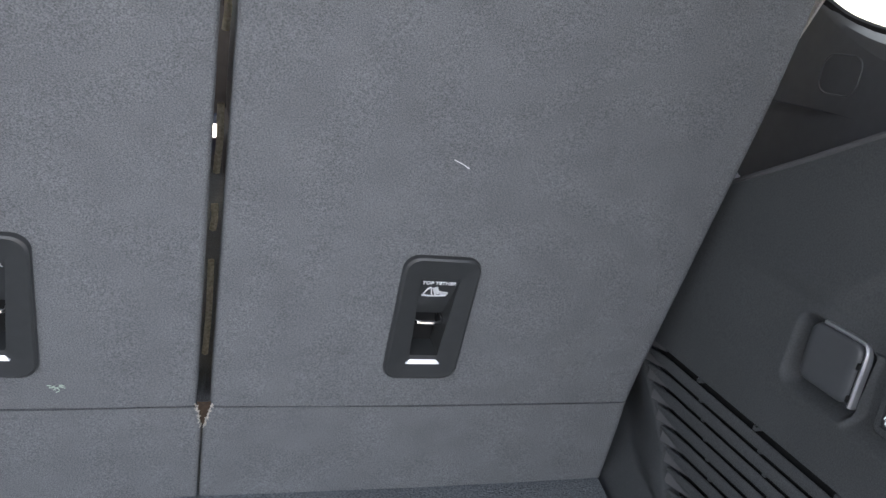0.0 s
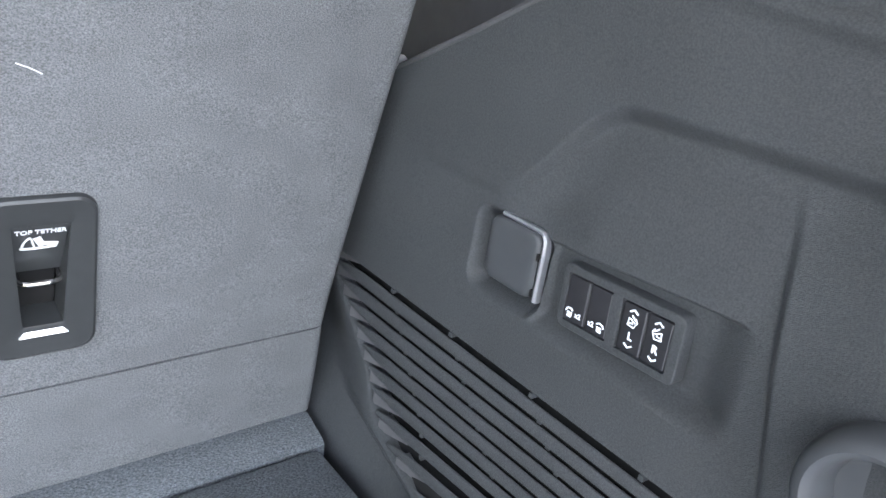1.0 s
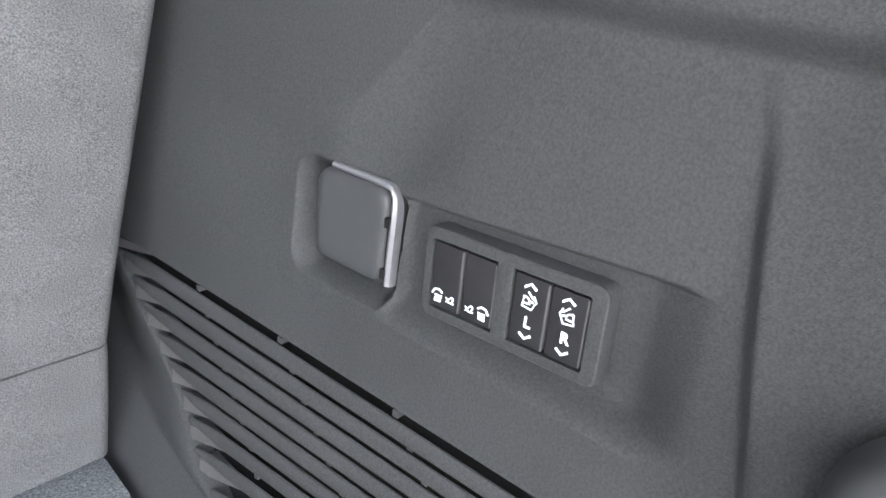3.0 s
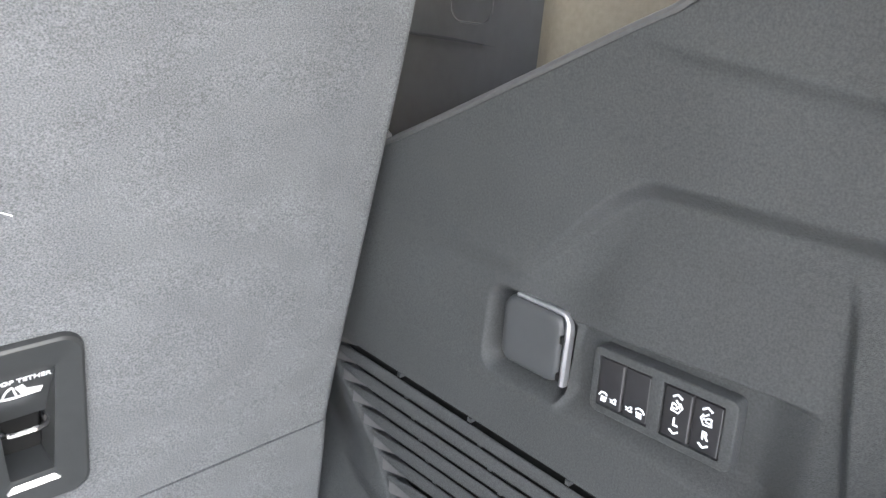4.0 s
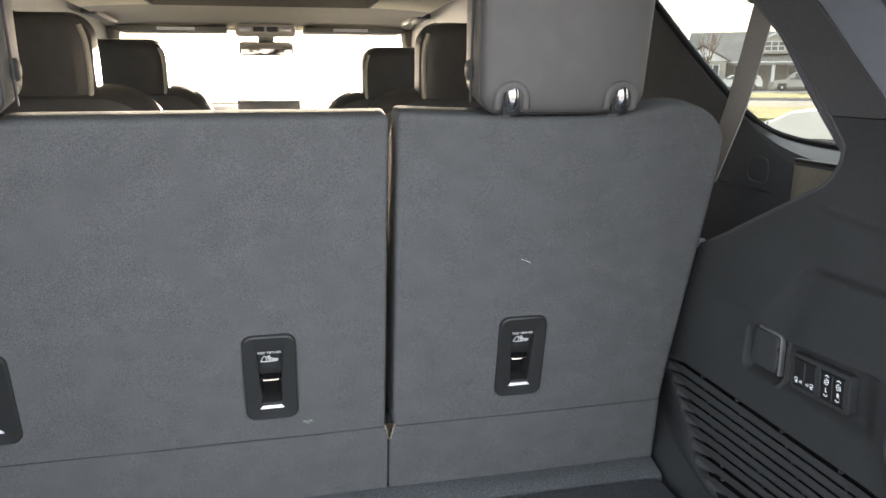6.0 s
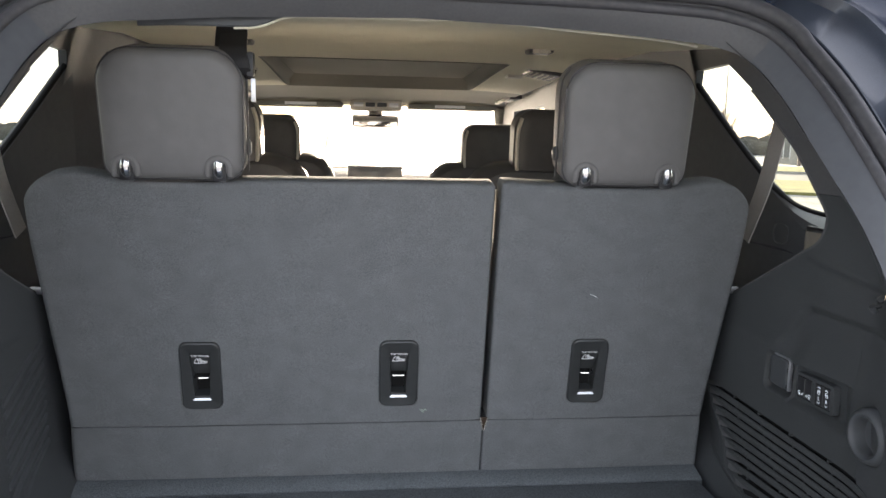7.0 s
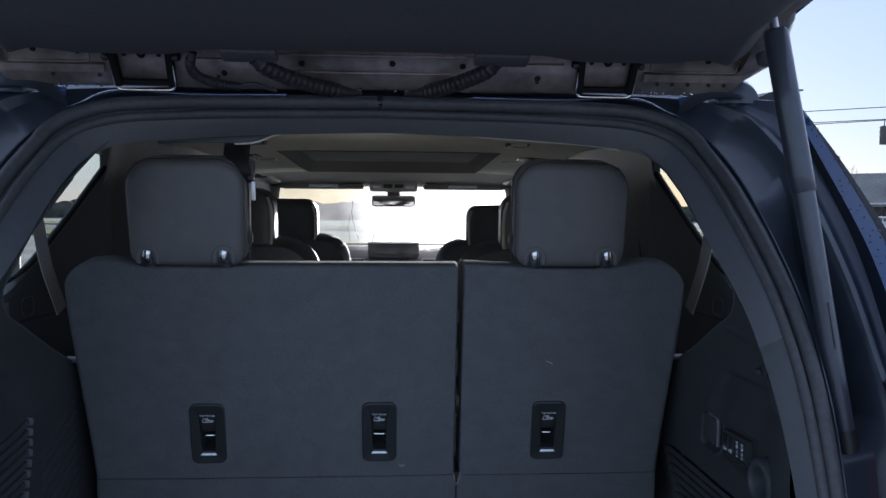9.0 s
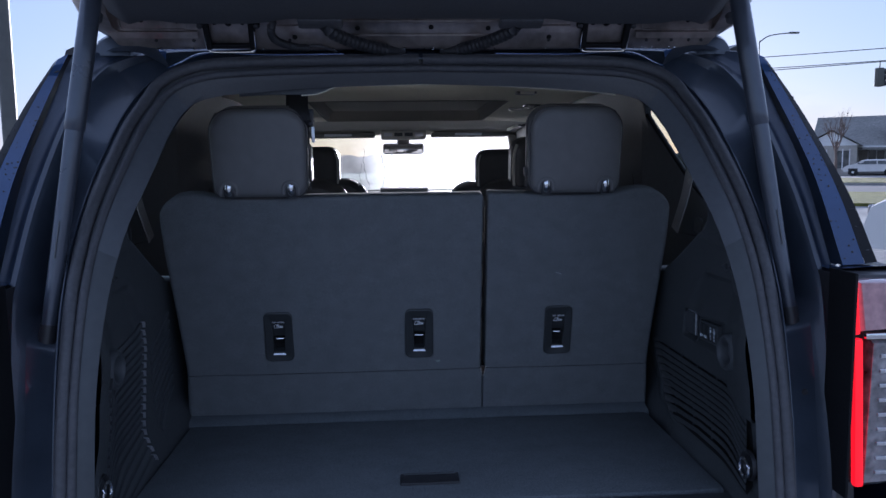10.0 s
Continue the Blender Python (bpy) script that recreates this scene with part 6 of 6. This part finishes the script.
car_chair("front_seat", "dark leatherette front seat with pale piping", -0.415, 2.15, 1.503, "front seats", 1)
car_chair("front_seat", "dark leatherette front seat with pale piping", 0.425, 2.15, 1.485, "front seats", -1)


# ---- outside: ground, road, lawns ----
BEAR = radians(35)
V_AX, U_AX = Vector((math.sin(BEAR), math.cos(BEAR), 0)), Vector((math.cos(BEAR), -math.sin(BEAR), 0))
OUT = Matrix((( U_AX.x, V_AX.x, 0, 0), (U_AX.y, V_AX.y, 0, 0), (0, 0, 1, 0), (0, 0, 0, 1)))    # x along the road, y away from the car


def sheet(name, x0, x1, y0, y1, z, mat, label, cat, m=None, nx=12, ny=6, kind="structure", side=0.0):
    bm = bmesh.new()
    rows = [[Vector((x0 + (x1 - x0) * i / nx, y0 + (y1 - y0) * j / ny, z)) for i in range(nx + 1)] for j in range(ny + 1)]
    if side:
        rows = [[p - Vector((0, 0, side)) for p in rows[0]], *rows, [p - Vector((0, 0, side)) for p in rows[-1]]]
    loft(bm, rows)
    if m is not None:
        bm.transform(m)
    return tagged(part(name, bm, mat, smooth=False), label, cat, kind=kind)


sheet("ground", -900, 900, -900, 900, 0.0, ASPHALT, "asphalt ground of the car park, paled to bounce light upward", "ground", nx=30, ny=30)
sheet("lawn", -260, 260, 26, 36.5, 0.10, LAWN, "strip of pale winter grass beside the road", "lawn", OUT, side=0.10)
sheet("road", -260, 260, 38, 50, 0.012, ROAD, "pale grey asphalt road", "road", OUT)
sheet("kerb", -260, 260, 50, 50.3, 0.14, CONCRETE, "pale concrete kerb along the road", "kerb", OUT, side=0.14)
sheet("lawn", -260, 260, 50.3, 66, 0.16, LAWN, "strip of yellow-green grass before the building", "lawn", OUT, side=0.16)
sheet("pavement", -260, 260, 66.0, 80, 0.10, CONCRETE, "pale forecourt before the building", "pavement", OUT)
lm = thing("road_marking", "white dashed line along the road", "road marking", kind="structure")
for k in range(14):
    part("dash", box((-60 + 9 * k, 44, 0.02), (3.0, 0.12, 0.008), 0, OUT), TRIM_WHITE, lm)


def gable_roof(x0, x1, y0, y1, z0, z1, over=0.4):
    """A roof with its ridge along x."""
    bm = bmesh.new()
    ym = (y0 + y1) / 2
    for a, b in ((y0 - over, ym), (y1 + over, ym)):
        loft(bm, [[Vector((x, a, z0)) for x in (x0 - over, x1 + over)], [Vector((x, b, z1)) for x in (x0 - over, x1 + over)]])
        loft(bm, [[Vector((x, a, z0 - 0.18)) for x in (x0 - over, x1 + over)], [Vector((x, b, z1 - 0.18)) for x in (x0 - over, x1 + over)]])
    bm.transform(OUT)
    return bm


hall = thing("porch_building", "low grey shingled building with white porch columns and a dormer", "building")
ZB = 0.12
part("wall", box((18.2, 91, ZB + 1.5), (49.6, 10, 3.0), 0, OUT), SIDING, hall)
part("main_roof", gable_roof(-6.6, 43, 84.5, 97, 2.95, 6.2, 0.5), SHINGLE, hall)
part("porch_roof", loft(bmesh.new(), [[OUT @ Vector((x, y, z)) for x in (-7.1, 43.5)] for y, z in ((82.0, 2.75), (84.6, 3.10), (84.6, 2.95), (82.0, 2.55), (82.0, 2.75))]), SHINGLE, hall)
part("porch_beam", box((18.2, 82.3, 2.72), (50.2, 0.3, 0.36), 0, OUT), TRIM_WHITE, hall)
for k in range(10):
    cx = -3.5 + 5.1 * k
    co = part("column", box((cx, 82.3, ZB + 1.3), (0.34, 0.34, 2.5), 0.03, OUT), TRIM_WHITE, hall)
    part("column_base", box((cx, 82.3, ZB + 0.4), (0.62, 0.62, 0.8), 0.03, OUT), SIDING, co)
for k in range(9):
    cx = -0.9 + 5.1 * k
    wi = part("window", box((cx, 85.95, ZB + 1.45), (2.2, 0.12, 1.9), 0.0, OUT), HOUSE_GLASS, hall)
    for dx in (-1.12, -0.37, 0.37, 1.12):
        part("mullion", box((cx + dx, 85.86, ZB + 1.45), (0.09, 0.1, 2.0), 0, OUT), TRIM_WHITE, wi)
    for dz in (0.46, 1.45, 2.44):
        part("sash_rail", box((cx, 85.86, ZB + dz), (2.3, 0.1, 0.09), 0, OUT), TRIM_WHITE, wi)


def dormer(cx):
    d = part("dormer", box((cx, 86.2, 4.35), (3.2, 3.2, 1.3), 0, OUT), SIDING, hall)
    bm = bmesh.new()
    for sx in (-1, 1):
        for dz in (0, -0.16):
            loft(bm, [[OUT @ Vector((cx + sx * 2.05, y, 4.75 + dz)) for y in (84.3, 88.5)], [OUT @ Vector((cx, y, 5.75 + dz)) for y in (84.3, 88.5)]])
    part("dormer_roof", bm, SHINGLE, d)
    for sx in (-1, 1):
        part("dormer_fascia", box((0, 0, 0), (2.35, 0.12, 0.2), 0, OUT @ Matrix.Translation((cx + sx * 1.0, 84.28, 5.19)) @ Matrix.Rotation(radians(sx * 26), 4, "Y")), TRIM_WHITE, d)
    bm = bmesh.new()
    bm.faces.new([bm.verts.new(OUT @ Vector(q)) for q in ((cx - 1.7, 84.5, 4.85), (cx + 1.7, 84.5, 4.85), (cx, 84.5, 5.65))])
    part("dormer_gable", bm, SIDING, d, smooth=False)
    for dx in (-0.62, 0, 0.62):
        part("dormer_pane", box((cx + dx, 84.56, 4.42), (0.52, 0.08, 0.8), 0, OUT), HOUSE_GLASS, d)
    for dx in (-0.93, -0.31, 0.31, 0.93):
        part("dormer_mullion", box((cx + dx, 84.52, 4.42), (0.10, 0.1, 0.95), 0, OUT), TRIM_WHITE, d)
    for dz in (3.96, 4.42, 4.88):
        part("dormer_rail", box((cx, 84.51, dz), (1.96, 0.1, 0.09), 0, OUT), TRIM_WHITE, d)


dormer(1.6)
# wing with a front gable
part("wing_wall", box((-5.0, 83.5, ZB + 1.5), (4.4, 5, 3.0), 0, OUT), SIDING, hall)
bm = bmesh.new()
for sx in (-1, 1):
    loft(bm, [[OUT @ Vector((-5.0 + sx * 2.7, y, 2.9)) for y in (80.5, 92)], [OUT @ Vector((-5.0, y, 4.5)) for y in (80.5, 92)]])
part("wing_roof", bm, SHINGLE, hall)
bm = bmesh.new()
bm.faces.new([bm.verts.new(OUT @ Vector(q)) for q in ((-7.4, 80.9, 2.95), (-2.6, 80.9, 2.95), (-5.0, 80.9, 4.35))])
part("wing_gable", bm, TRIM_WHITE, hall, smooth=False)
for cx in (-6.0, -4.0):
    part("wing_window", box((cx, 80.95, ZB + 1.5), (1.2, 0.12, 1.7), 0, OUT), HOUSE_GLASS, hall)
    for dx in (-0.6, 0, 0.6):
        part("wing_mullion", box((cx + dx, 80.87, ZB + 1.5), (0.1, 0.1, 2.0), 0, OUT), TRIM_WHITE, hall)


def bare_tree(name, base, height, seed, label):
    t = thing(name, label, "tree", Matrix.Translation(base))
    rng = random.Random(seed)
    trunk, twigs = bmesh.new(), bmesh.new()

    def grow(bm, p, d, ln, r, level):
        pts = [p]
        dd = d.copy()
        for k in range(4):
            dd = (dd + Vector((rng.uniform(-0.16, 0.16), rng.uniform(-0.16, 0.16), 0.06))).normalized()
            pts.append(pts[-1] + dd * ln / 4)
        sweep(bm, pts, lambda q: r * (1 - 0.55 * q), 5 if level else 8)
        if level < 4:
            for k in range(5 if level < 2 else 4):
                a = rng.uniform(0, 2 * math.pi)
                side = Vector((math.cos(a), math.sin(a), rng.uniform(0.5, 1.2))).normalized()
                q = pts[rng.randint(2, 4)] if level else pts[2].lerp(pts[4], rng.random())
                grow(twigs if level > 0 else trunk, q, (dd * 0.7 + side * 0.6).normalized(), ln * rng.uniform(0.45, 0.62), r * 0.42, level + 1)
    grow(trunk, Vector((0, 0, 0)), Vector((0, 0, 1)), height * 0.45, height * 0.022, 0)
    part("trunk", trunk, BARK, t)
    part("crown", twigs, BARK, t, "fine bare twigs")
    return t


bare_tree("bare_tree", OUT @ Vector((-4.0, 72, 0.1)), 7.0, 4, "leafless tree with a fine rounded crown by the building")
bare_tree("bare_tree", OUT @ Vector((-14, 98, 0.1)), 9.0, 6, "leafless tree behind the building's roof")
bare_tree("bare_tree", (-24, 26, 0), 8.0, 7, "leafless tree beyond the car park")
bare_tree("bare_tree", (-34, 30, 0), 9.0, 8, "leafless tree beyond the car park")


def small_car(name, label, paint, m, length=4.7, height=1.62, width=1.86, van=False):
    c = thing(name, label, "car", m)
    L = length
    # side outline (y along the car, front at plus), lofted across with tumblehome
    prof = [(-L / 2, 0.42), (-L / 2 - 0.02, 0.80), (-L / 2 + 0.10, 1.02), (-L / 2 + 0.35, height - 0.10), (-L / 2 + 0.9, height), (0.25, height), (0.75, height - 0.08), (1.25, 1.12), (1.40, 1.06), (L / 2 - 0.35, 0.96), (L / 2 - 0.08, 0.84), (L / 2, 0.62), (L / 2 - 0.03, 0.38)]
    rows = []
    for s in [k / 10 for k in range(-10, 11)]:
        row = []
        for y, z in prof:
            w = width / 2 * (1 - 0.20 * smoothstep(0.95, height, z))
            edge = max(0, abs(s) - 0.75) / 0.25
            row.append(Vector((w * (math.copysign(1, s) * (abs(s) ** 0.9)), y * (1 - 0.035 * edge ** 2), 0.38 + (z - 0.38) * (1 - 0.05 * edge ** 2))))
        rows.append(row)
    bm = bmesh.new()
    loft(bm, rows)
    bm.faces.new([bm.verts.new(p) for p in rows[0]])
    bm.faces.new([bm.verts.new(p) for p in rows[-1]])
    part("body", bm, paint, c, sharp=30)
    part("windshield", loft(bmesh.new(), [[Vector((s * width * 0.39, y, z)) for s in (-1, -0.5, 0, 0.5, 1)] for y, z in ((1.235, 1.135), (0.99, 1.345), (0.772, height - 0.070))]), HOUSE_GLASS, c, "dark windshield")
    for sx in (-1, 1):
        for y0, y1 in ((-L / 2 + 0.55, -0.55), (-0.45, 0.55)):
            bm = bmesh.new()
            loft(bm, [[Vector((sx * (width / 2 * (1 - 0.20 * smoothstep(0.95, height, z)) + 0.006), y, z)) for y in (y0 + (0.25 * (z > 1.3) if y0 < -1 else 0), y1 + (0.45 if z < 1.2 and y1 > 0 else 0))] for z in (1.06, 1.25, height - 0.14)])
            part("side_window", bm, HOUSE_GLASS, c)
        for wy in (-L / 2 + 0.85, L / 2 - 0.85):
            w = part("wheel", lathe(bmesh.new(), [(0.22, -0.10), (0.31, -0.10), (0.335, -0.07), (0.335, 0.07), (0.31, 0.10), (0.22, 0.10)], 24, Matrix.Translation((sx * (width / 2 - 0.08), wy, 0.335)) @ Matrix.Rotation(radians(90), 4, "Y")), TYRE, c)
            part("rim", lathe(bmesh.new(), [(0.21, -0.085), (0.20, 0.09), (0.06, 0.105), (0, 0.105)], 20, Matrix.Translation((sx * (width / 2 - 0.08), wy, 0.335)) @ Matrix.Rotation(radians(90 * sx), 4, "Y")), SATIN, w)
        mr = part("door_mirror", box((sx * (width / 2 + 0.09), 0.95, 1.14), (0.20, 0.11, 0.15), 0.035, seg=3), BLACK, c)
        part("mirror_face", box((sx * (width / 2 + 0.095), 0.892, 1.14), (0.16, 0.006, 0.11), 0.002), BLACK_GLASS, mr)
        part("headlight", box((sx * width * 0.36, L / 2 - 0.16, 0.78), (0.36, 0.22, 0.13), 0.04, seg=3), CLEAR_LENS, c)
        part("wheel_arch", box((sx * (width / 2 - 0.03), L / 2 - 0.85, 0.42), (0.075, 0.80, 0.56), 0.10, seg=3), BLACK, c)
    part("hood_seam", sweep(bmesh.new(), curve([(-width * 0.40, L / 2 - 0.42, 0.965), (0, L / 2 - 0.20, 0.93), (width * 0.40, L / 2 - 0.42, 0.965)], 16), 0.006, 5), BLACK, c)
    return c


small_car("parked_car", "pale beige car parked two bays along", CAR_WHITE, pose(7.06, 4.76, 0, 0, 0, 15) @ Matrix.Diagonal((1.05, 1.1, 1.08, 1)), 5.25, 1.62)
small_car("parked_van", "tan minivan parked before the building", CAR_TAN, OUT @ pose(4.0, 78, 0.1, 0, 0, 90), 4.9, 1.75)
small_car("parked_car", "pale car parked before the building", CAR_WHITE, OUT @ pose(-1.5, 78, 0.1, 0, 0, 90), 4.5, 1.5)

# traffic signal on span wires
sig = thing("traffic_signal", "grey three-lamp traffic signal hung on span wires", "traffic signal")
S0 = Vector((math.sin(radians(33.7)) * 45 - 0.06, math.cos(radians(33.7)) * 45 - 1.13, 5.7))
part("signal_body", box((0, 0, 0), (0.34, 0.30, 0.95), 0.04, Matrix.Translation(S0)), SIGNAL, sig)
for k in (-1, 0, 1):
    part("signal_visor", lathe(bmesh.new(), [(0.15, 0.0), (0.15, 0.22), (0.135, 0.22), (0.12, 0.0)], 14, Matrix.Translation(S0 + Vector((0.14, 0.05, 0.30 * k))) @ Matrix.Rotation(radians(90), 4, "Y")), BLACK, sig)
    part("signal_lamp", lathe(bmesh.new(), [(0.12, 0.0), (0.10, 0.03), (0, 0.04)], 14, Matrix.Translation(S0 + Vector((0.16, 0.05, 0.30 * k))) @ Matrix.Rotation(radians(90), 4, "Y")), BLACK_GLASS, sig)
part("hanger", rod(S0 + Vector((0, 0, 0.45)), S0 + Vector((0, 0, 0.82)), 0.03), SIGNAL, sig)
for dz0, dz1, sag in ((0.85, 0.75, 0.3), (0.80, 0.55, 0.2), (1.5, 1.0, 0.5)):
    w = thing("span_wire", "dark overhead wire across the sky", "wire", group="overhead wires")
    part("cable", sweep(bmesh.new(), [S0 + U_AX * q + V_AX * (0.3 * dz0) + Vector((0, 0, dz0 + (0.010 * q if dz1 < 0.6 else -0.002 * q) + (0.0006 * q * q))) for q in range(-60, 41, 4)], 0.022, 5), BLACK, w)
for bx, by, hgt, lab in ((26.4, 52.24, 10.15, "grey steel street lamp over the road"), (-8.6, 16.3, 7.0, "blue-grey steel sign pole at the car park")):
    pl = thing("street_lamp" if hgt > 8 else "sign_pole", lab, "pole", Matrix.Translation((bx, by, 0)))
    part("pole", rod((0, 0, 0), (0, 0, hgt), 0.06 if hgt > 8 else 0.16, 12, 0.04 if hgt > 8 else 0.16), SIGNAL, pl)
    if hgt > 8:
        part("arm", sweep(bmesh.new(), curve([(0, 0, hgt - 0.1), (0.6, -0.3, hgt + 0.3), (1.8, -0.9, hgt + 0.4)], 10), 0.04, 6), SIGNAL, pl)
        part("lamp_head", box((2.0, -1.0, hgt + 0.38), (0.7, 0.25, 0.12), 0.04), SIGNAL, pl)

# far woods all round the horizon
bm = bmesh.new()
rng = random.Random(9)
for ring_r in (230, 250):
    n = 420
    for k in range(n):
        a = 2 * math.pi * (k + rng.random()) / n
        h = rng.uniform(3.0, 5.0) * (1.0 if ring_r == 230 else 1.25)
        w = rng.uniform(3.5, 7.0)
        c = Vector((ring_r * math.sin(a), ring_r * math.cos(a), 0))
        d = Vector((math.cos(a), -math.sin(a), 0))
        rows = []
        for z, q in ((0, 0.8), (0.3, 1.0), (0.6, 0.95), (0.85, 0.68), (0.96, 0.35), (1.0, 0.05)):
            rows.append([c + d * (w * q * math.cos(b) * rng.uniform(0.8, 1.15)) + Vector((math.sin(a), math.cos(a), 0)) * (w * q * math.sin(b) * 0.6) + Vector((0, 0, h * z * rng.uniform(0.95, 1.05))) for b in [2 * math.pi * i / 7 for i in range(7)]])
        loft(bm, rows, True, False)
tagged(part("far_woods", bm, HEDGE), "low dark line of far leafless woods on the horizon", "woods", kind="stuff")
